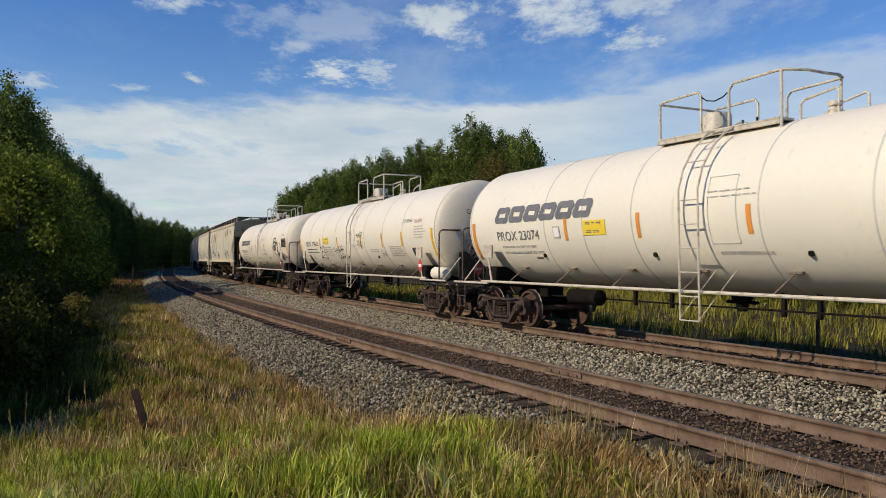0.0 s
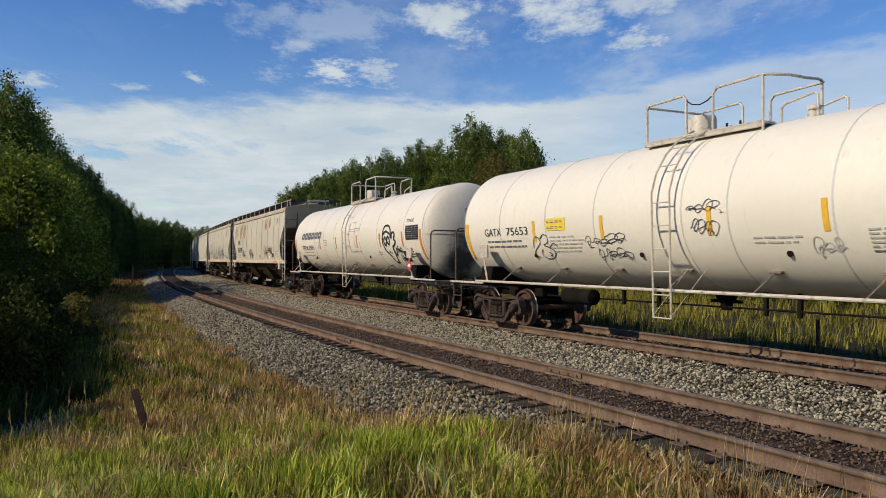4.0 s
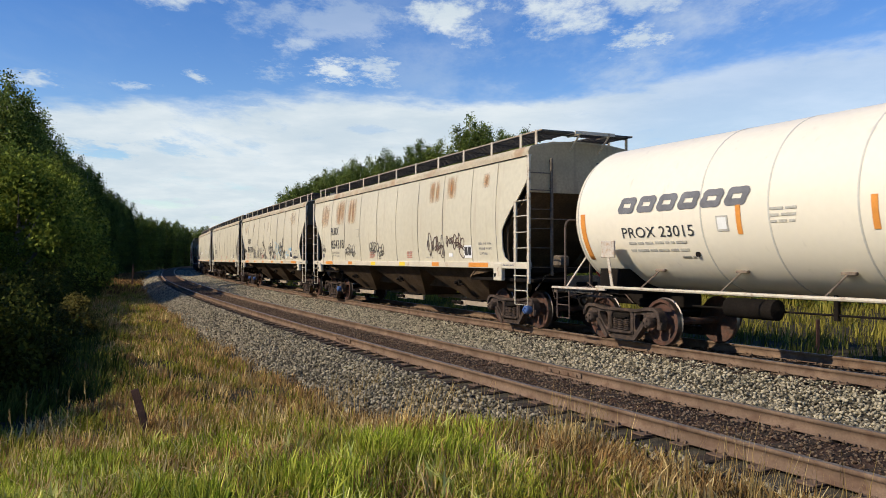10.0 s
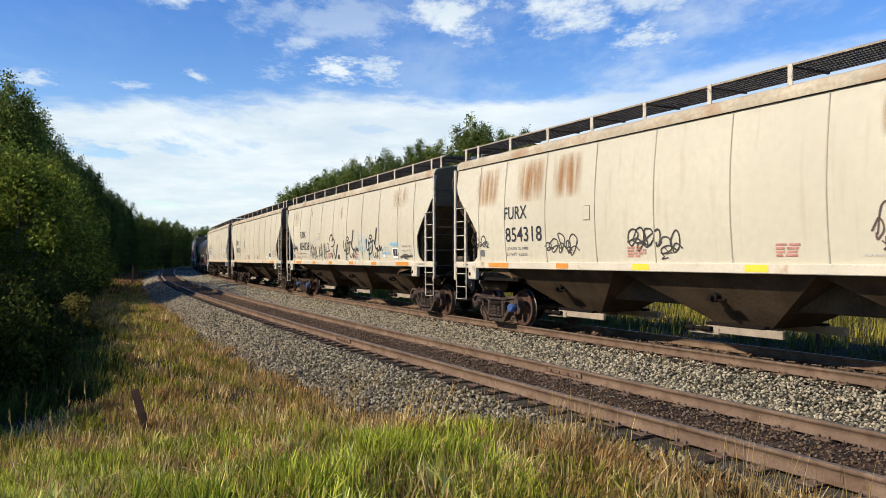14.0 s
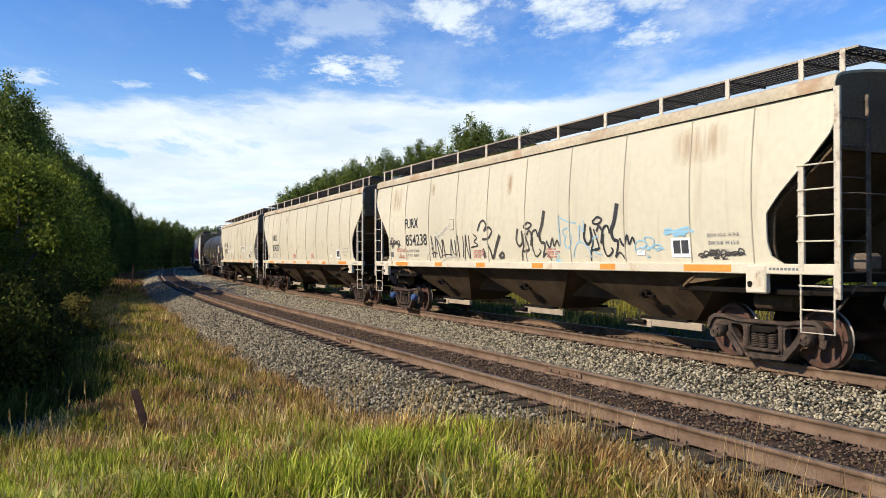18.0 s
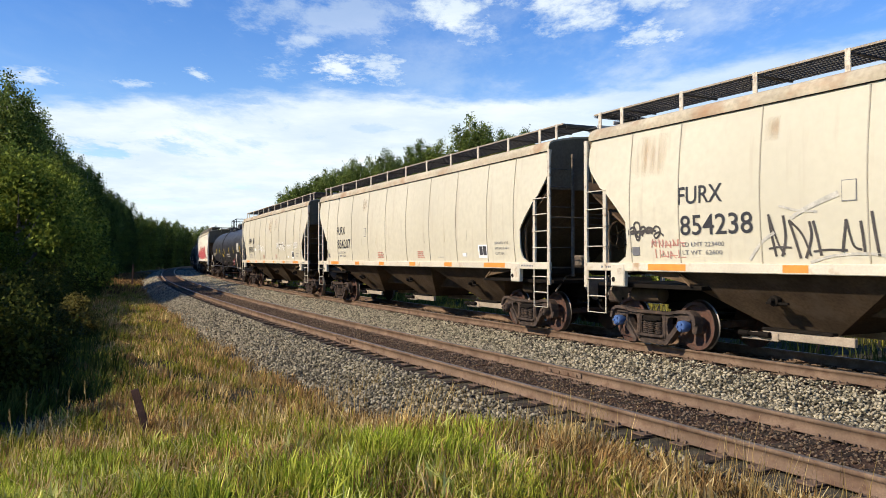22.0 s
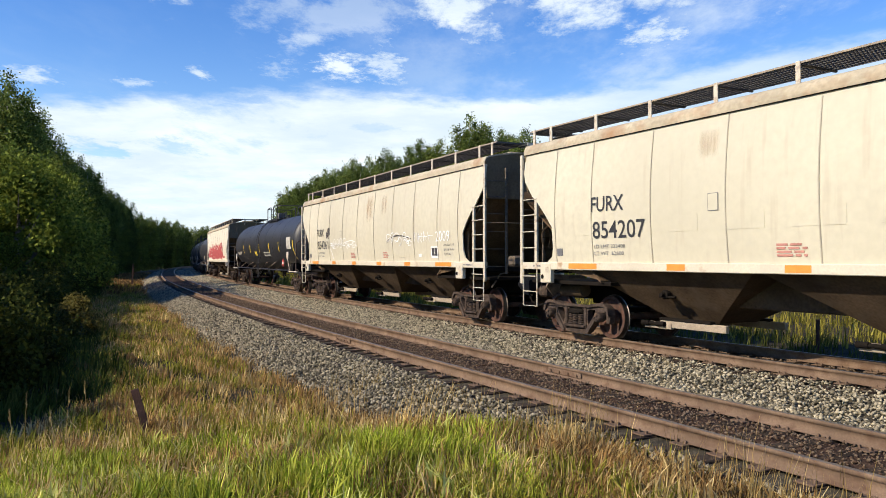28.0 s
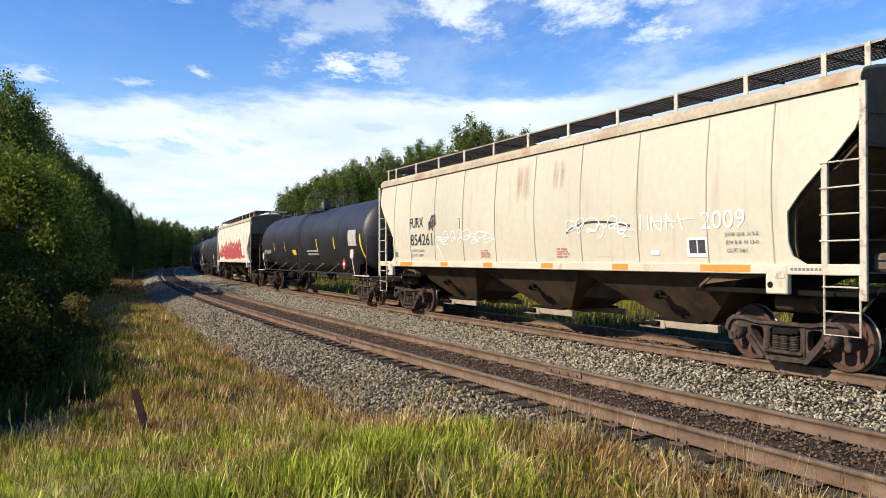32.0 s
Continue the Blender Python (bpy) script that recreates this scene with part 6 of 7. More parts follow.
# ---- sky ----
def cloud_material():
    m = bpy.data.materials.new("cloud_sheet")
    m.use_nodes = True
    nt = m.node_tree
    N, L = nt.nodes, nt.links
    N.remove(N["Principled BSDF"])
    tc = N.new("ShaderNodeTexCoord")
    pos = tc.outputs["Object"]

    def math_node(op, a, b=None, c=None, clamp=False):
        n = N.new("ShaderNodeMath")
        n.operation, n.use_clamp = op, clamp
        for i, val in enumerate((a, b, c)):
            if val is None:
                continue
            if isinstance(val, (int, float)):
                n.inputs[i].default_value = val
            else:
                L.new(val, n.inputs[i])
        return n.outputs[0]

    def ramp(v, a, b, c=0.0, d=1.0):
        n = N.new("ShaderNodeMapRange")
        n.interpolation_type = "SMOOTHSTEP"
        for k, val in (("From Min", a), ("From Max", b), ("To Min", c), ("To Max", d)):
            n.inputs[k].default_value = val
        L.new(v, n.inputs["Value"])
        return n.outputs["Result"]

    def fbm(scale, stretch=(1, 1, 1), detail=8, off=(0, 0, 0), rough=0.6):
        mp = N.new("ShaderNodeMapping")
        mp.inputs["Scale"].default_value = stretch
        mp.inputs["Location"].default_value = off
        L.new(pos, mp.inputs["Vector"])
        n = N.new("ShaderNodeTexNoise")
        n.inputs["Scale"].default_value = scale
        n.inputs["Detail"].default_value = detail
        n.inputs["Roughness"].default_value = rough
        L.new(mp.outputs[0], n.inputs["Vector"])
        return n.outputs["Fac"]

    sep = N.new("ShaderNodeSeparateXYZ")
    L.new(pos, sep.inputs[0])
    x, y = sep.outputs[0], sep.outputs[1]
    big = fbm(0.0035, detail=9)
    wisps = fbm(0.006, (1.0, 0.5, 1.0), 10, (37, 11, 0), 0.65)
    puffs = fbm(0.012, (1, 0.8, 1), 9, (5, 91, 0), 0.6)
    tufts = fbm(0.019, (1, 0.62, 1), 10, (15, 31, 0), 0.68)
    wispy = fbm(0.05, (0.7, 0.5, 1), 8, (7, 3, 0), 0.7)
    wob = math_node("MULTIPLY_ADD", big, 260.0, -130.0)
    wob = math_node("ADD", wob, math_node("MULTIPLY_ADD", puffs, 200.0, -100.0))
    # far bank: everything beyond a wavering front, thinner to the right
    front = math_node("ADD", y, wob)
    front = math_node("ADD", front, math_node("MULTIPLY", math_node("SUBTRACT", math_node("MAXIMUM", x, 130.0), 190.0), 0.72))
    bank = ramp(front, 1075.0, 1185.0)
    bank = math_node("MULTIPLY", bank, ramp(x, 80.0, 400.0, 1.0, 0.6))
    thin = math_node("MULTIPLY", ramp(wisps, 0.42, 0.72), ramp(y, 1500.0, 1900.0, 0.75, 0.3))
    holes = ramp(wisps, 0.28, 0.46, 0.45, 1.0)
    bank = math_node("MULTIPLY", bank, holes)
    total = math_node("MAXIMUM", bank, math_node("MULTIPLY", thin, ramp(x, -250.0, 250.0, 0.1, 0.75)))
    for cx, cy, rx, ry, amount in ((5, 854, 42, 96, 1.0), (98, 807, 66, 73, 0.95), (200, 789, 45, 39, 0.8), (223, 902, 26, 58, 0.85), (-126, 850, 92, 110, 0.42), (-166, 924, 47, 28, 0.6), (-147, 1027, 27, 54, 0.95), (-86, 1030, 32, 66, 0.75), (-232, 1039, 19, 35, 0.45), (-265, 783, 46, 24, 0.95), (-333, 1054, 10, 25, 0.85), (-431, 1083, 23, 19, 0.6), (-552, 1034, 32, 42, 0.75), (283, 807, 36, 63, 0.35)):
        dx = math_node("DIVIDE", math_node("SUBTRACT", x, float(cx)), float(rx))
        dy = math_node("DIVIDE", math_node("SUBTRACT", y, float(cy)), float(ry))
        rr = math_node("SQRT", math_node("ADD", math_node("MULTIPLY", dx, dx), math_node("MULTIPLY", dy, dy)))
        lump = math_node("ADD", math_node("MULTIPLY_ADD", tufts if rx > 40 else wispy, 6.0, -3.0), math_node("SUBTRACT", 1.25, rr))
        total = math_node("MAXIMUM", total, math_node("MULTIPLY", ramp(lump, -0.15, 1.45), amount))
    # blue gaps in the bank
    for cx, cy, rx, ry, amount in ((-641, 1457, 59, 86, 0.9), (-507, 1457, 48, 94, 0.6), (-295, 1184, 25, 27, 0.6), (-701, 1995, 63, 76, 0.5), (127, 1088, 51, 85, 0.7), (-131, 1357, 49, 30, 0.3)):
        dx = math_node("DIVIDE", math_node("SUBTRACT", x, float(cx)), float(rx))
        dy = math_node("DIVIDE", math_node("SUBTRACT", y, float(cy)), float(ry))
        rr = math_node("SQRT", math_node("ADD", math_node("MULTIPLY", dx, dx), math_node("MULTIPLY", dy, dy)))
        gap = math_node("ADD", math_node("MULTIPLY_ADD", tufts, 4.0, -2.0), math_node("SUBTRACT", 1.1, rr))
        total = math_node("MULTIPLY", total, ramp(gap, 0.0, 0.9, 1.0, 1.0 - amount))
    total = math_node("MULTIPLY", total, 0.96, clamp=True)
    em = N.new("ShaderNodeEmission")
    cr = N.new("ShaderNodeMix")
    cr.data_type = "RGBA"
    L.new(ramp(fbm(0.004, (1, 1, 1), 6, (3, 3, 3)), 0.35, 0.7), cr.inputs["Factor"])
    cr.inputs["A"].default_value = (0.68, 0.79, 0.87, 1)
    cr.inputs["B"].default_value = (0.88, 0.95, 0.98, 1)
    L.new(cr.outputs["Result"], em.inputs["Color"])
    em.inputs["Strength"].default_value = 1.0
    tr = N.new("ShaderNodeBsdfTransparent")
    mx = N.new("ShaderNodeMixShader")
    L.new(total, mx.inputs[0])
    L.new(tr.outputs[0], mx.inputs[1])
    L.new(em.outputs[0], mx.inputs[2])
    L.new(mx.outputs[0], N["Material Output"].inputs["Surface"])
    return m


# Runs on unseen to the right, added to pale the blue shade.
rows = []
for r in np.geomspace(420, 2900, 30):
    for b in np.linspace(-60, 150, 60):
        rows.append((r * math.sin(radians(b)), r * math.cos(radians(b)), 280.0 - r * r / 32000.0))
ci = np.arange(30 * 60).reshape(30, 60)
cq = np.stack([ci[:-1, :-1], ci[:-1, 1:], ci[1:, 1:], ci[1:, :-1]], -1).reshape(-1, 4)
clouds = tagged(new("backdrop", raw_mesh("backdrop", rows, cq, cloud_material(), smooth=True)), "white drifting clouds over a blue sky", "sky", kind="structure")


# ---- trees ----
rt = random.Random(77)

def crown_mesh(name, height, width, low, n, leaf, mat, seed, lean=0.5):
    """Leaf tufts on many small clumps with an uneven outline."""
    rng = np.random.default_rng(seed)
    clumps = []
    m = 95
    plumes = [(0.0, 0.0, 1.0)] + [(math.cos(k * 1.05 + seed) * width * rng.uniform(0.35, 0.62), math.sin(k * 1.05 + seed) * width * rng.uniform(0.35, 0.62),
                                   rng.uniform(0.78, 0.98)) for k in range(6)]
    if height > 15:
        # several upright leaders, each with its own pointed top
        m = 154
        for i in range(m):
            px, py, top = plumes[i % 7]
            u = 0.95 * (i // 7 + rng.random()) / (m // 7)
            w = width * 0.46 * (min(1.0, 0.5 + u * 1.6) * (1 - u ** 6) + 0.08)
            a, r = rng.random() * 6.28, w * math.sqrt(rng.uniform(0.1, 1.0))
            clumps.append((px * (0.55 + 0.45 * u) + math.cos(a) * r, py * (0.55 + 0.45 * u) + math.sin(a) * r, low + (height * top - low) * u,
                           (rng.uniform(0.6, 1.1) * (0.4 + 0.6 * (1 - u ** 2)) * width * 0.3)))
    for i in range(m if height <= 15 else 0):
        u = (i + rng.random()) / m
        h = low + (height - low) * u
        w = width * (min(1.0, 0.45 + u * 2.2) * (1 - u ** 2.6) ** 0.8 + 0.05) * rng.uniform(0.6, 1.1)
        a = rng.random() * 6.28 + i * 2.4
        r = w * math.sqrt(rng.uniform(0.15, 1.0))
        clumps.append((math.cos(a) * r, math.sin(a) * r, h + rng.normal() * 0.3, rng.uniform(0.5, 1.1) * width * 0.3))
    C = np.array(clumps)
    k = rng.choice(m, n, p=C[:, 3] ** 1.6 / (C[:, 3] ** 1.6).sum())
    d = rng.normal(size=(n, 3))
    d /= np.linalg.norm(d, axis=1)[:, None]
    rad = rng.random(n) ** 0.45 if height <= 15 else np.minimum(np.abs(rng.normal(0, 0.62, n)), 1.7)
    P = C[k, :3] + d * (C[k, 3] * rad)[:, None] * np.array([1, 1, 1.15 if height <= 15 else 1.7])
    if height > 15:
        # leaves all along each leader, thinning to its tip
        j = np.arange(0, n, 2)
        t = rng.random(len(j)) ** 0.8
        ax = np.array(plumes)[rng.integers(0, 7, len(j))]
        sg = (0.13 * width * (1 - t ** 8) + 0.26)[:, None]
        P[j] = np.stack([ax[:, 0] * (0.55 + 0.45 * t), ax[:, 1] * (0.55 + 0.45 * t), low + (height * ax[:, 2] - low) * t], 1) + rng.normal(size=(len(j), 3)) * sg
    u = rng.normal(size=(n, 3)) + d * 0.4
    u /= np.linalg.norm(u, axis=1)[:, None]
    v = np.cross(u, rng.normal(size=(n, 3)))
    v /= np.linalg.norm(v, axis=1)[:, None]
    sz = leaf * rng.uniform(0.6, 1.4, n)[:, None]
    bend = np.cross(u, v) * sz * 0.3
    V = np.stack([P - u * sz, P + v * sz * 0.6 + bend, P + u * sz * 1.1, P - v * sz * 0.6 + bend], 1).reshape(-1, 3)
    q = np.arange(4 * n).reshape(n, 4)
    return raw_mesh(name, V, q, mat), C


def tree_model(height, width, low, n, leaf, mat, seed, label, bark=None):
    t = thing("tree", label, "tree", "trees along the railway")
    me, C = crown_mesh("crown", height, width, low, n, leaf, mat, seed)
    sh = Shape()
    rng = random.Random(seed)
    pts = [(0, 0, -0.6)]
    for i in range(1, 7):
        pts.append((rng.uniform(-0.12, 0.12) * i * 0.4, rng.uniform(-0.12, 0.12) * i * 0.4, (height - 0.8) * i / 6))
    sh.tube(pts, 0.15 + height * 0.006, 7, 0.03)
    for c in C[::6]:
        z = max(0.8, c[2] - 0.9)
        i = min(5, int(z / (height - 0.8) * 6))
        p = Vector(pts[i]).lerp(Vector(pts[i + 1]), 0.5)
        sh.tube([p, (p + Vector(c[:3])) / 2 + Vector((0, 0, -0.15)), Vector(c[:3])], 0.045, 5, 0.012)
    part("trunk", sh, bark or BARK, t)
    part("crown", me, None, t)
    return t


BARK_PALE = material("pale_aspen_bark", (0.5, 0.47, 0.4), 0.85, vary=0.3, scale=5, fine=25, bump=0.4, second=(0.1, 0.09, 0.08), second_amount=0.3)
MODELS = [tree_model(20.0, 4.4, 0.8, 32000, 0.125, LEAF, 3, "tall leafy green poplar at the wood's edge", BARK_PALE),
          tree_model(19.0, 3.9, 1.0, 27000, 0.12, LEAF_DARK, 5, "slim dark green birch at the wood's edge"),
          tree_model(17.0, 4.8, 0.6, 29000, 0.125, LEAF, 8, "bushy green tree at the wood's edge", BARK_PALE),
          tree_model(13.0, 4.0, 0.4, 11000, 0.17, LEAF_DARK, 13, "young dense dark green tree beside the track"),
          tree_model(17.0, 3.6, 1.2, 13000, 0.16, LEAF_YELLOW, 21, "tree with yellowing autumn leaves"),
          tree_model(4.2, 2.2, 0.1, 15000, 0.06, LEAF_SHRUB, 34, "low green shrub at the wood's edge"),
          tree_model(3.4, 2.0, 0.1, 3400, 0.11, LEAF_YELLOW, 35, "low shrub with yellow leaves")]
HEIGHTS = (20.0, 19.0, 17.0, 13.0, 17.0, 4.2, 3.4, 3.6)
# skyline traced from the camera's view: bearing (across / ahead) and rise (up / ahead)
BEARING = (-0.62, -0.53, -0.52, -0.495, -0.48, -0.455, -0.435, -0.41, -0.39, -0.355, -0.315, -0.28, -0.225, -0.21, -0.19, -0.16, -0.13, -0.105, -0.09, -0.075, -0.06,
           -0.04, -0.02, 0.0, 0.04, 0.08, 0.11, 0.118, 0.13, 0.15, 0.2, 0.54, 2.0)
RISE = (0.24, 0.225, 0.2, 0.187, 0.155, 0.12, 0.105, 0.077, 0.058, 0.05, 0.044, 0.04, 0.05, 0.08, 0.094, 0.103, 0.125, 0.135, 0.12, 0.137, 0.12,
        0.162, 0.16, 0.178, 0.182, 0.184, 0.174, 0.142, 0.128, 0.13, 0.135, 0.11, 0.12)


def skyline_height(x, y):
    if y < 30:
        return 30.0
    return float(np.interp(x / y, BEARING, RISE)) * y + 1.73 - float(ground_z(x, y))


for m in MODELS:
    m["used"] = 0


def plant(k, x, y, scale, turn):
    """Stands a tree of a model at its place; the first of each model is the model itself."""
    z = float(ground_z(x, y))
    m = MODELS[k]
    # Tree size is fitted to the skyline as the camera sees it.
    top = skyline_height(x, y) * rt.uniform(0.86, 1.03)
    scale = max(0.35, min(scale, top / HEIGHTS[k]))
    mat = Matrix.LocRotScale((x, y, z), Euler((0, 0, turn)), (scale, scale, scale * random.uniform(0.92, 1.08)))
    if not m["used"]:
        m["used"] = 1
        m.matrix_basis = mat
        return m
    c = copy_thing(m, Matrix.LocRotScale((x, y, z), Euler((0, 0, turn)), None))
    c.scale = (scale, scale, scale)
    return c


def wood(s_from, s_to, spacing, side_near, depth, rows_n, sizes, kinds):
    s = s_from
    while s < s_to:
        for r in range(rows_n):
            d = side_near + (depth * r / max(1, rows_n - 1)) * (1 if side_near > 0 else -1) + rt.uniform(-1.3, 1.3)
            p = line_at(s + rt.uniform(-0.5, 0.5) * spacing, d)
            plant(rt.choice(kinds), p.x, p.y, rt.uniform(*sizes) * (0.75 if r == 0 else 1.0), rt.uniform(0, 6.28))
        s += spacing * rt.uniform(0.8, 1.2)


# tall wood on the camera's side of the line, from where it comes into view
plant(4, 6.6, 100.0, 1.0, 1.0)
wood(80, 165, 4.3, 16.5, 11, 3, (0.9, 1.2), (0, 1, 2, 0))
wood(165, 330, 7.5, 17.5, 8, 2, (0.9, 1.1), (0, 1, 2))
wood(78, 125, 5.5, 14.5, 0, 1, (0.5, 0.7), (3, 5, 3))
# lower growth nearer the camera, and unseen trees added to shade the ditch
wood(26, 80, 4.2, 15.0, 2.5, 2, (0.8, 1.15), (5, 5, 6, 5))
wood(38, 72, 1.7, 21.5, 0, 1, (0.68, 0.74), (3, 3))
# sunlit bushes standing out before the wood
for s, d, sc in ((30, 13.8, 1.7), (34, 14.8, 1.8), (38, 13.4, 1.75), (43, 13.8, 1.95), (48, 13.2, 1.8), (36, 15.8, 1.9), (53, 13.4, 1.85)):
    p = line_at(s, d)
    plant(5, p.x, p.y, sc, rt.uniform(0, 6.28))


def grove(x0, y0, x1, y1, n, rows_n, gap, sizes, kinds):
    """Rows of trees from one point to another, further rows behind."""
    for i in range(n):
        u = i / (n - 1)
        for r in range(rows_n):
            x = x0 + (x1 - x0) * u + rt.uniform(-1.4, 1.4) + gap * r * 0.2
            y = y0 + (y1 - y0) * u + rt.uniform(-1.4, 1.4) + gap * r
            plant(rt.choice(kinds), x, y, rt.uniform(*sizes), rt.uniform(0, 6.28))


# the wood beyond the train
grove(10, 107, -12, 121, 8, 3, 6, (0.95, 1.15), (0, 1, 2, 0))
grove(-15, 124, -38, 188, 13, 3, 6, (0.95, 1.15), (0, 1, 2, 0))
grove(-60, 230, -85, 330, 7, 1, 8, (0.9, 1.1), (0, 1, 2))
grove(20, 142, 110, 165, 15, 2, 7, (0.9, 1.1), (0, 1, 2, 3))
wood(-40, 70, 4.6, -30, 0, 1, (0.7, 1.15), (5, 5, 6, 5))
for s, d, k, sc in ((30, 14.0, 6, 0.8), (9.7, 10.9, 6, 0.32), (11.0, 11.1, 6, 0.28)):
    p = line_at(s, d)
    plant(k, p.x, p.y, sc, rt.uniform(0, 6.28))


def thicket(name, label, places, height, width, low, n, leaf, mat, seed):
    """Many crowded bushes as one mass of leaves: places are (s, side, scale)."""
    me, _ = crown_mesh(name, height, width, low, n, leaf, mat, seed)
    base = np.empty(len(me.vertices) * 3, np.float32)
    me.vertices.foreach_get("co", base)
    base = base.reshape(-1, 3)
    bpy.data.meshes.remove(me)
    out = []
    for s, d, sc in places:
        p = line_at(s, d)
        g = rt.uniform(0, 6.28)
        c, w = math.cos(g), math.sin(g)
        out.append(base @ np.array([[c, w, 0], [-w, c, 0], [0, 0, 1]], np.float32) * sc + np.array([p.x, p.y, float(ground_z(p.x, p.y))], np.float32))
    V = np.concatenate(out)
    return tagged(new(name, raw_mesh(name, V, np.arange(len(V)).reshape(-1, 4), mat)), label, "undergrowth", kind="stuff")


thicket("undergrowth", "leafy undergrowth in the ditch, its shade put into the leaf colour",
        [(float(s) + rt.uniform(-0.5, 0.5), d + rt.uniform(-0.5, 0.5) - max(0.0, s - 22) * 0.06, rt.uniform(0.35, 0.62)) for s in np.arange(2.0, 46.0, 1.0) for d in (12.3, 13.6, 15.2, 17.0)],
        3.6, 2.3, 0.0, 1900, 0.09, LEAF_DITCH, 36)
# Out of view; heights set by where the shade should end.
thicket("thicket", "unseen mass of trees added off to the side to shade the ditch",
        [(float(s) + rt.uniform(-0.5, 0.5), d + rt.uniform(-0.5, 0.5), (h + 0.4 * min(1.0, max(0.0, (float(s) + 0.5) / 5.0)) + 0.045 * max(0.0, float(s) - 4.0)) / 13.0 * rt.uniform(0.96, 1.04)) for s in np.arange(-0.5, 40.0, 1.2) for d, h in ((21.8, 7.2), (19.6, 5.7), (17.6, 4.3))],
        13.0, 4.4, 0.4, 1900, 0.5, LEAF_DARK, 13)


thicket("far_thicket", "sunlit green bushes beyond the meadow across the tracks",
        [(float(s) + rt.uniform(-0.8, 0.8), d + rt.uniform(-1.0, 1.0), rt.uniform(1.15, 1.65)) for s in np.arange(1.0, 42.0, 2.4) for d in (-23.0, -27.0)],
        3.6, 2.3, 0.0, 2200, 0.085, LEAF_FAR, 38)


# ---- ties, tie plates and spikes ----
def tie_mesh(seed):
    rng = random.Random(seed)
    sh = Shape()
    sh.box(-0.115, 0.115, -1.3, 1.3, -0.18, 0.0, 0.012)
    sh.v = [(x + rng.uniform(-0.006, 0.006), y + rng.uniform(-0.02, 0.02), z + rng.uniform(-0.006, 0.004)) for x, y, z in sh.v]
    return sh.mesh("tie", TIE)


TIES = [tie_mesh(k) for k in range(4)]
pl = Shape()
pl.box(-0.1, 0.1, -0.18, 0.18, 0.0, 0.018, 0.004)
for dx in (-0.06, 0.06):
    for dy in (-0.1, 0.1):
        pl.box(dx - 0.014, dx + 0.014, dy - 0.014, dy + 0.014, 0.01, 0.05, 0.004)
PLATE_ME = pl.mesh("tie_plate", RAIL)
ballast = bpy.data.objects["ballast"]
rt2 = random.Random(5)


def lay_ties(s0, s1, centre, z_top, plates_to):
    s = s0
    while s < s1:
        p, q = line_at(s, centre, z_top), line_at(s + 0.1, centre, z_top)
        a = math.atan2(q.y - p.y, q.x - p.x)
        t = part("tie", rt2.choice(TIES), None, ballast)
        t.matrix_world = Matrix.Translation(p) @ Matrix.Rotation(a + rt2.uniform(-0.02, 0.02), 4, "Z") @ Matrix.Translation((0, rt2.uniform(-0.05, 0.05), 0))
        if s < plates_to:
            for dy in (-0.7525, 0.7525):
                k = part("tie_plate", PLATE_ME, None, t)
                k.location = (0, dy, 0.001)
        s += 0.53 + rt2.uniform(-0.03, 0.03)


lay_ties(-14, 80, GAP, NEAR_Z - 0.183, 40)
lay_ties(-14, 30, 0.0, -0.183, 30)


# ---- loose stones ----
def stones(name, label, s0, s1, d0, d1, density, size, mat, seed, lift=0.0):
    rng = np.random.default_rng(seed)
    cell = 1 / math.sqrt(density)
    gs, gd = np.meshgrid(np.arange(s0, s1, cell), np.arange(d0, d1, cell))
    n = gs.size
    s = gs.ravel() + rng.uniform(-0.8, 0.8, n) * cell
    d = gd.ravel() + rng.uniform(-0.8, 0.8, n) * cell
    keep = rng.random(n) < np.clip(1.25 - (s - s0) / (s1 - s0), 0.25, 1)
    s, d = s[keep], d[keep]
    n = len(s)
    th = np.interp(s, S_ALL, TH_ALL)
    zb = np.interp(d, [p[0] for p in BED], [p[1] for p in BED]) + GRADE * (s - 20) + lift
    c = np.stack([np.interp(s, S_ALL, X_ALL) - np.sin(th) * d, np.interp(s, S_ALL, Y_ALL) + np.cos(th) * d, zb], 1)
    c[:, 2] += rng.uniform(-0.03, 0.05, n)
    r = size * (0.55 + 1.0 * rng.random(n) ** 1.5) * (1 + np.clip(s, 0, 60) / 75)
    base = np.array([(1, 0, 0), (0, 1, 0), (-1, 0, 0), (0, -1, 0), (0, 0, 1), (0, 0, -1)], float)
    V = base[None] * rng.uniform(0.55, 1.15, (n, 6, 1)) * np.array([1, 1, 0.75])
    V += rng.uniform(-0.25, 0.25, (n, 6, 3))
    a, b = rng.uniform(0, 6.28, n), rng.uniform(-0.7, 0.7, n)
    ca, sa, cb, sb = np.cos(a), np.sin(a), np.cos(b), np.sin(b)
    R = np.zeros((n, 3, 3))
    R[:, 0, 0], R[:, 0, 1], R[:, 1, 0], R[:, 1, 1] = ca * cb, -sa, sa * cb, ca
    R[:, 0, 2], R[:, 1, 2], R[:, 2, 0], R[:, 2, 2] = ca * sb, sa * sb, -sb, cb
    V = np.einsum("nij,nkj->nki", R, V) * r[:, None, None] + c[:, None]
    tri = np.array([(0, 1, 4), (1, 2, 4), (2, 3, 4), (3, 0, 4), (1, 0, 5), (2, 1, 5), (3, 2, 5), (0, 3, 5)])
    F = (tri[None] + 6 * np.arange(n)[:, None, None]).reshape(-1, 3)
    return tagged(new(name, raw_mesh(name, V.reshape(-1, 3), F, mat)), label, "gravel", kind="stuff")


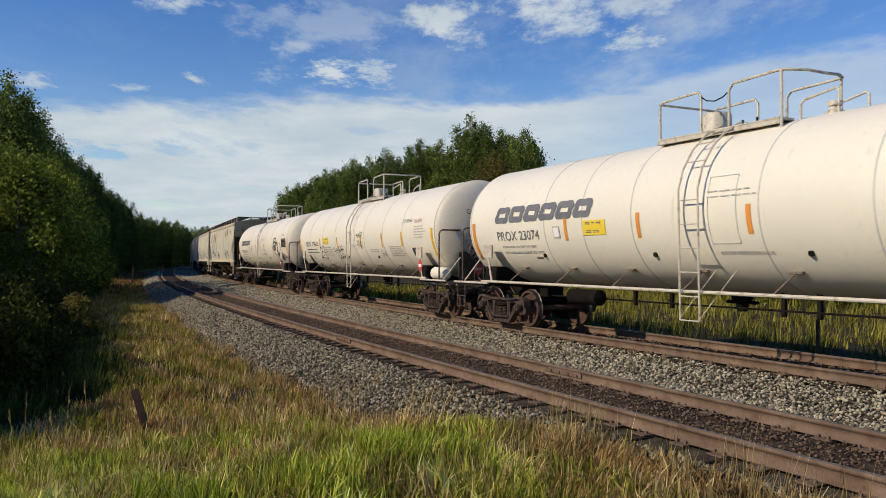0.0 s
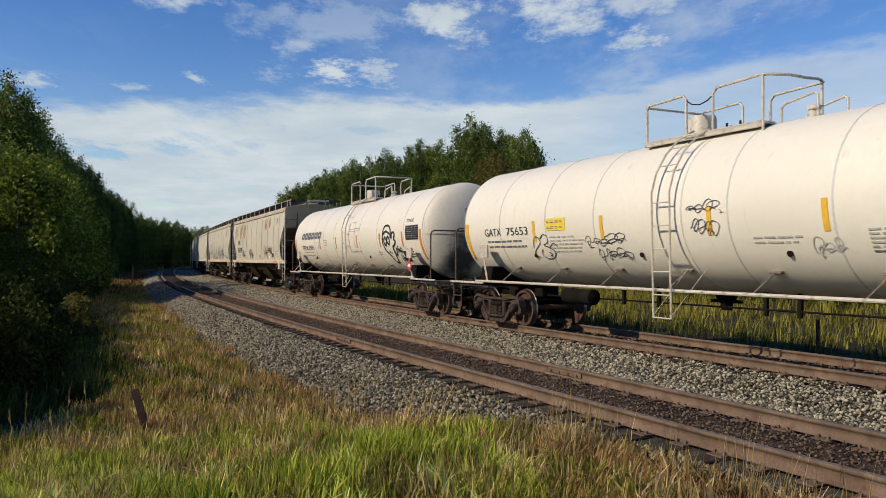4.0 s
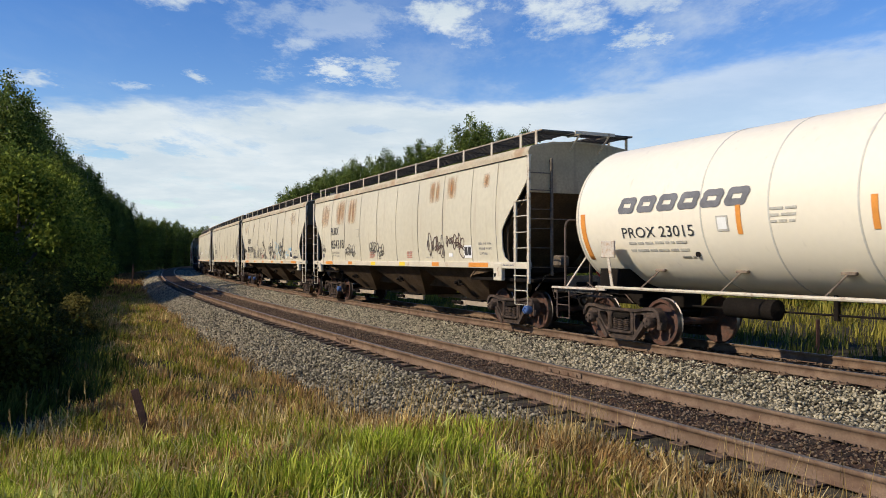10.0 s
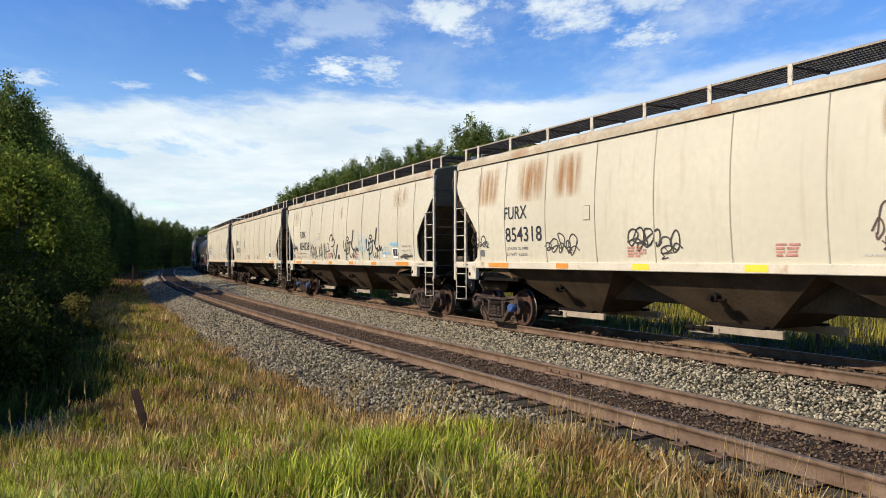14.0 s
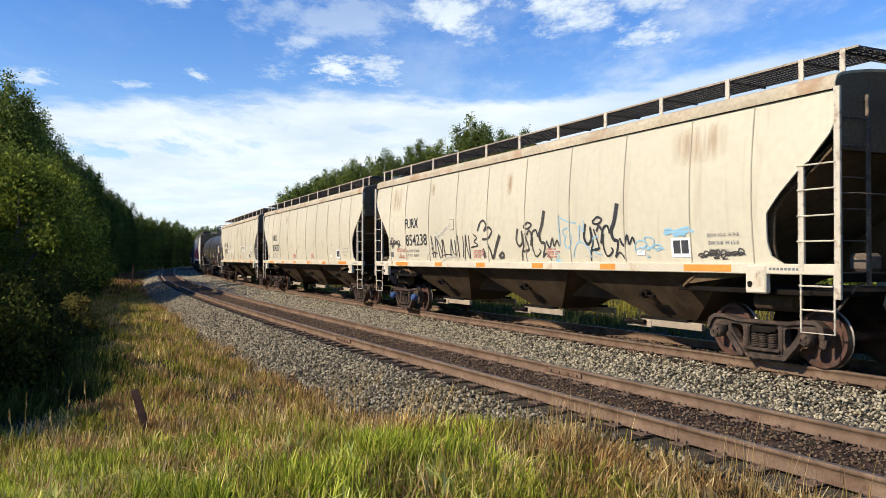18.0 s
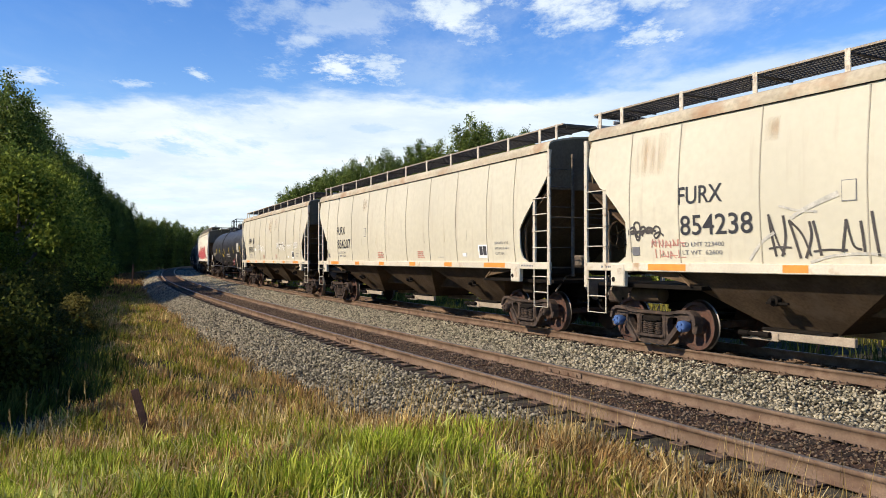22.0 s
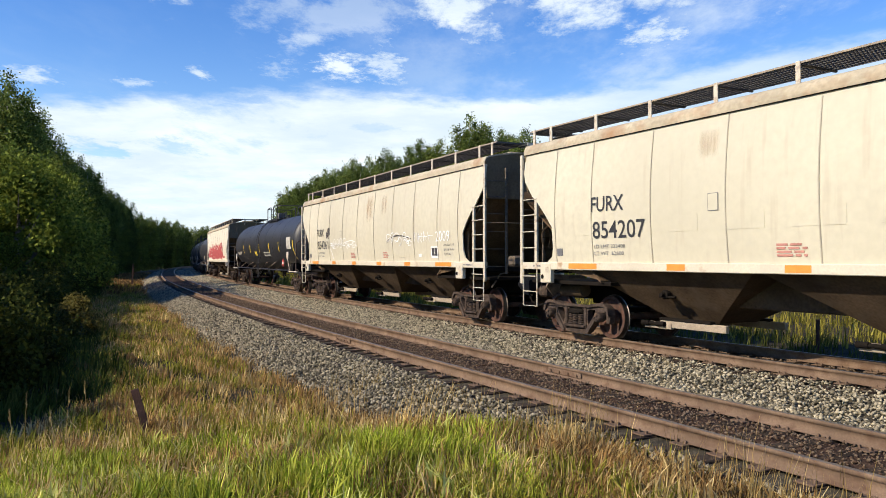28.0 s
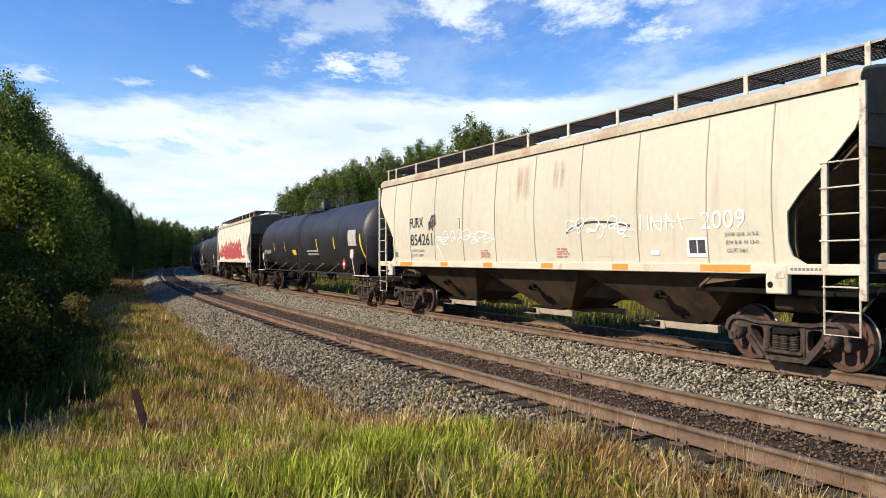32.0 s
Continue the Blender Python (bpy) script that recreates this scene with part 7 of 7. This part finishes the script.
stones("ballast_stones", "angular grey ballast stones on the shoulder", -13, 62, 5.98, 7.75, 620, 0.034, STONE, 11)
stones("ballast_stones", "pale angular ballast stones between the tracks", -13, 62, 0.95, 3.75, 560, 0.034, STONE_PALE, 12)
stones("ballast_stones", "grey ballast stones far along the shoulder", 58, 125, 5.98, 7.75, 70, 0.055, STONE, 16)
stones("ballast_stones", "ballast stones far along between the tracks", 58, 125, 0.95, 3.75, 70, 0.055, STONE_PALE, 17)
stones("ballast_stones", "dirty brown stones between the rails", -13, 45, 4.05, 5.5, 620, 0.022, STONE_DIRTY, 13)
stones("ballast_stones", "shaded ballast stones under the train", -13, 40, -2.4, 0.9, 120, 0.038, STONE_DIRTY, 15)


# ---- grass ----
def blades(name, label, place, n, length, width, mat, seed, lean=0.45, wind=(0.1, 0.0)):
    """Bent blades standing where place(rng, n) says."""
    rng = np.random.default_rng(seed)
    x, y = place(rng, n)
    f = 1.7 + 0.13 * (seed % 7)
    patchy = np.sin(x * f + seed) * np.cos(y * f * 0.8 - seed * 1.7) + 0.6 * np.sin(x * f * 2.3 + y * f * 1.9 + seed * 0.7)
    keep = rng.random(len(x)) < np.clip(0.6 + 0.6 * patchy, 0.06, 1.0)
    x, y, patchy = x[keep], y[keep], patchy[keep]
    n = len(x)
    z = ground_z(x, y) - 0.03
    h = 0.86 * length * rng.uniform(0.3, 1.15, n) * (1 + 0.3 * patchy)
    w = width * rng.uniform(0.6, 1.3, n) * (1 + np.hypot(x, y) / 45)
    a = 3.0 * np.sin(x * 2.6 + seed) + 2.6 * np.cos(y * 3.1 + 1.7 * seed) + rng.normal(0, 0.8, n)
    b = np.abs(rng.normal(0.35 * lean, lean, n))
    dx, dy = np.cos(a) * b + wind[0], np.sin(a) * b + wind[1]
    fa = rng.uniform(0, 3.14, n)
    sx, sy = np.cos(fa) * w / 2, np.sin(fa) * w / 2
    P0 = np.stack([x, y, z], 1)
    P1 = P0 + np.stack([dx * h * 0.3, dy * h * 0.3, h * 0.55], 1)
    P2 = P0 + np.stack([dx * h * 0.95, dy * h * 0.95, h * np.clip(1.0 - 0.35 * (dx * dx + dy * dy), 0.3, 1)], 1)
    S = np.stack([sx, sy, np.zeros(n)], 1)
    V = np.stack([P0 - S, P0 + S, P1 - S * 0.85, P1 + S * 0.85, P2 - S * 0.12, P2 + S * 0.12], 1).reshape(-1, 3)
    i = 6 * np.arange(n)[:, None]
    Q = np.stack([i + np.array([[0, 1, 3, 2]]), i + np.array([[2, 3, 5, 4]])], 1).reshape(-1, 4)
    return tagged(new(name, raw_mesh(name, V, Q, mat)), label, "grass", kind="stuff")


def strip(s0, s1, d0, d1, clump=0.0, power=1.0):
    def place(rng, n):
        u = rng.random(n) ** power
        s, d = s0 + (s1 - s0) * u, rng.uniform(d0, d1, n)
        if clump:
            m = max(1, n // 14)
            cs, cd = s0 + (s1 - s0) * rng.random(m) ** power, rng.uniform(d0, d1, m)
            k = rng.integers(0, m, n)
            s, d = cs[k] + rng.normal(0, clump, n), cd[k] + rng.normal(0, clump, n)
        th = np.interp(s, S_ALL, TH_ALL)
        return np.interp(s, S_ALL, X_ALL) - np.sin(th) * d, np.interp(s, S_ALL, Y_ALL) + np.cos(th) * d
    return place


def disc(x0, x1, y0, y1, clump=0.12):
    def place(rng, n):
        m = max(1, n // 12)
        cx, cy = rng.uniform(x0, x1, m), rng.uniform(y0, y1, m)
        k = rng.integers(0, m, n)
        x, y = cx[k] + rng.normal(0, clump, n), cy[k] + rng.normal(0, clump, n)
        s, d = side_of(x, y)
        ok = (d > 7.6 - 0.42 * np.clip(-3.5 - s, 0, 4)) & (np.hypot(x, y) > 4.0)
        return x[ok], y[ok]
    return place


blades("grass", "lush green grass in the foreground", disc(-7.5, 0.8, 4.2, 9.5), 42000, 0.31, 0.018, GRASS_GREEN, 21, 0.5)
blades("grass", "green and yellow grass in the foreground", disc(-7.5, 4.0, 4.2, 12), 30000, 0.29, 0.016, GRASS_OLIVE, 22, 0.55)
blades("grass", "tangled straw and dead leaves before the rail", disc(0.2, 4.6, 4.2, 9.5), 9000, 0.27, 0.014, GRASS_DRY, 34, 0.75)
blades("grass", "brown withered grass before the rail", disc(-0.5, 4.6, 4.2, 9.5), 22000, 0.25, 0.013, GRASS_RUSSET, 36, 0.7)
blades("grass", "grass at the edge of the ditch, shade put into its colour", strip(0.5, 15, 10.4, 15.5, 0.2, 1.0), 16000, 0.45, 0.02, GRASS_SHADE, 35)
blades("grass", "broad pale green blades in the foreground", disc(-7.5, 0.5, 4.4, 9.5, 0.06), 8000, 0.3, 0.025, GRASS_BROAD, 33, 0.7)
blades("grass", "pale bleached grass in the foreground", disc(-5.5, -2.6, 4.4, 7.0, 0.1), 9000, 0.26, 0.016, GRASS_BROAD, 38, 0.6)
blades("grass", "dry straw grass in the foreground", disc(-6.5, 4.5, 4.2, 12), 22000, 0.31, 0.014, GRASS_DRY, 23, 0.6)
blades("grass", "brown dead grass in the foreground", disc(-6.0, 4.5, 4.2, 13), 24000, 0.27, 0.014, GRASS_RUSSET, 31, 0.6)
blades("grass", "short reddish dry grass on the slope", strip(-6, 48, 7.5, 11.5, 0.1, 1.4), 44000, 0.25, 0.014, GRASS_RUSSET, 24, 0.5)
blades("grass", "sparse dry grass straying onto the ballast", strip(-9, 40, 6.9, 7.7, 0.12, 1.3), 6000, 0.22, 0.01, GRASS_RUSSET, 32, 0.6)
blades("grass", "straw-coloured seed grass on the slope", strip(-6, 45, 7.6, 10.6, 0.1, 1.4), 11000, 0.3, 0.013, GRASS_DRY, 37, 0.5)
blades("grass", "olive grass on the slope", strip(-9, 60, 7.8, 11.5, 0.15, 1.4), 36000, 0.3, 0.015, GRASS_OLIVE, 25, 0.36)
blades("grass", "grass below the wood, shade put into its colour", strip(0, 85, 10.3, 20, 0.3, 1.3), 34000, 0.5, 0.025, GRASS_SHADE, 26)
blades("grass", "tall sunlit grass beyond the train", strip(-25, 42, -30, -8.0, 0.25, 1.0), 47000, 0.58, 0.022, GRASS_FIELD, 27, 0.3)
# These blades carry the train's shadow in their dark colour.
blades("grass", "grass along the far ballast, darkened for the train's shadow", strip(-25, 42, -9.0, -3.9, 0.2, 1.0), 16000, 0.5, 0.02, GRASS_SHADE, 39, 0.35)
blades("grass", "grass along the far side of the track", strip(25, 130, -14, -3.5, 0.3, 1.3), 9000, 0.6, 0.035, GRASS_FIELD, 28, 0.3)
blades("grass", "dry grass along the far slope", strip(40, 120, 7.6, 12, 0.3, 1.3), 8000, 0.4, 0.03, GRASS_RUSSET, 29)
blades("dry_stalks", "thin dry stalks standing before the rail", strip(-13.5, -2, 6.0, 7.6, 0.12, 1.0), 1500, 0.6, 0.006, GRASS_DRY, 30, 0.2)


# ---- stakes, scrap and tall seed heads ----
def stake(name, label, x, y, height, wide, tilt, mat, group=""):
    sh = Shape()
    sh.box(-wide / 2, wide / 2, -0.012, 0.012, -0.3, height, 0.004)
    sh.box(-wide / 2, -wide / 2 + 0.012, -0.012, wide * 0.5, -0.3, height, 0.003)
    ob = thing(name, label, "stake", group, shape=sh, mat=mat)
    ob.matrix_world = Matrix.Translation((x, y, float(ground_z(x, y)))) @ Euler((0, radians(tilt), radians(8))).to_matrix().to_4x4()
    return ob


stake("steel_stake", "rusty brown steel stake leaning in the grass", -3.95, 10.5, 0.62, 0.1, -16, RUST_DARK)
stake("marker_post", "thin rusty marker post in the field grass", 9.75, 20.4, 0.95, 0.08, 1, RUST_DARK)
stake("track_marker", "slim dark marker post beside the track", -26.6, 67.0, 2.0, 0.12, 3, RUST_DARK)
sc = Shape()
sc.box(-0.19, 0.19, -0.035, 0.035, 0.0, 0.05, 0.01)
sc.v = [(x, y + 0.02 * math.sin(x * 9), z + 0.01 * math.sin(x * 14)) for x, y, z in sc.v]
scrap = thing("wood_scrap", "splintered brown wood scrap on the ballast", "scrap", shape=sc, mat=RUST_DARK)
scrap.matrix_world = Matrix.Translation((5.35, 13.1, -0.31)) @ Euler((0, 0.1, 0.4)).to_matrix().to_4x4()
for k, (x, y, h) in enumerate(((-4.91, 9.2, 0.95), (-5.13, 9.4, 0.75), (-4.52, 9.4, 0.9), (-4.45, 9.0, 0.7), (-4.61, 10.2, 0.85), (-4.95, 9.6, 0.55), (-4.27, 9.2, 0.55))):
    rg = random.Random(k)
    sh = Shape()
    lean = rg.uniform(-0.08, 0.05)
    sh.tube([(0, 0, -0.1), (lean * 0.3, 0, h * 0.5), (lean, 0, h)], 0.005, 5, 0.003)
    ob = thing("grass_stalk", "tall dry grass stalk with a seed head", "grass", "tall seed stalks in the foreground", shape=sh, mat=GRASS_DRY)
    ob.matrix_world = Matrix.Translation((x, y, float(ground_z(x, y))))
    hd = Shape()
    for j in range(16):
        zz = h * (0.82 + 0.2 * j / 16)
        g = rg.uniform(0, 6.28)
        hd.tube([(lean, 0, zz), (lean + 0.018 * math.cos(g), 0.018 * math.sin(g), zz + 0.022)], 0.006, 4, 0.001)
    part("seed_head", hd, GRASS_DRY, ob)


# ---- what moves ----
def motions():
    for car, s_mid, half in cars:
        rows = []
        for i in range(33):
            s = s_mid - run(float(i))
            a, b = line_at(s + half), line_at(s - half)
            mid, way = (a + b) / 2, a - b
            rows.append((float(i), pose(mid.x, mid.y, mid.z, 0, -math.degrees(math.atan2(way.z, way.xy.length)), math.degrees(math.atan2(way.y, way.x)))))
        walk(car, rows)
    for wheel, x, start in wheelsets:
        rows = []
        for i in range(321):
            t = i / 10
            rows.append((t, Matrix.Translation((x, 0, 0.457)) @ Matrix.Rotation(start - run(t) / 0.457, 4, "Y")))
        walk(wheel, rows)
    walk(clouds, [(0.0, pose(0, 0, 0)), (32.0, pose(18.4, -35.5, 0))])


motions()
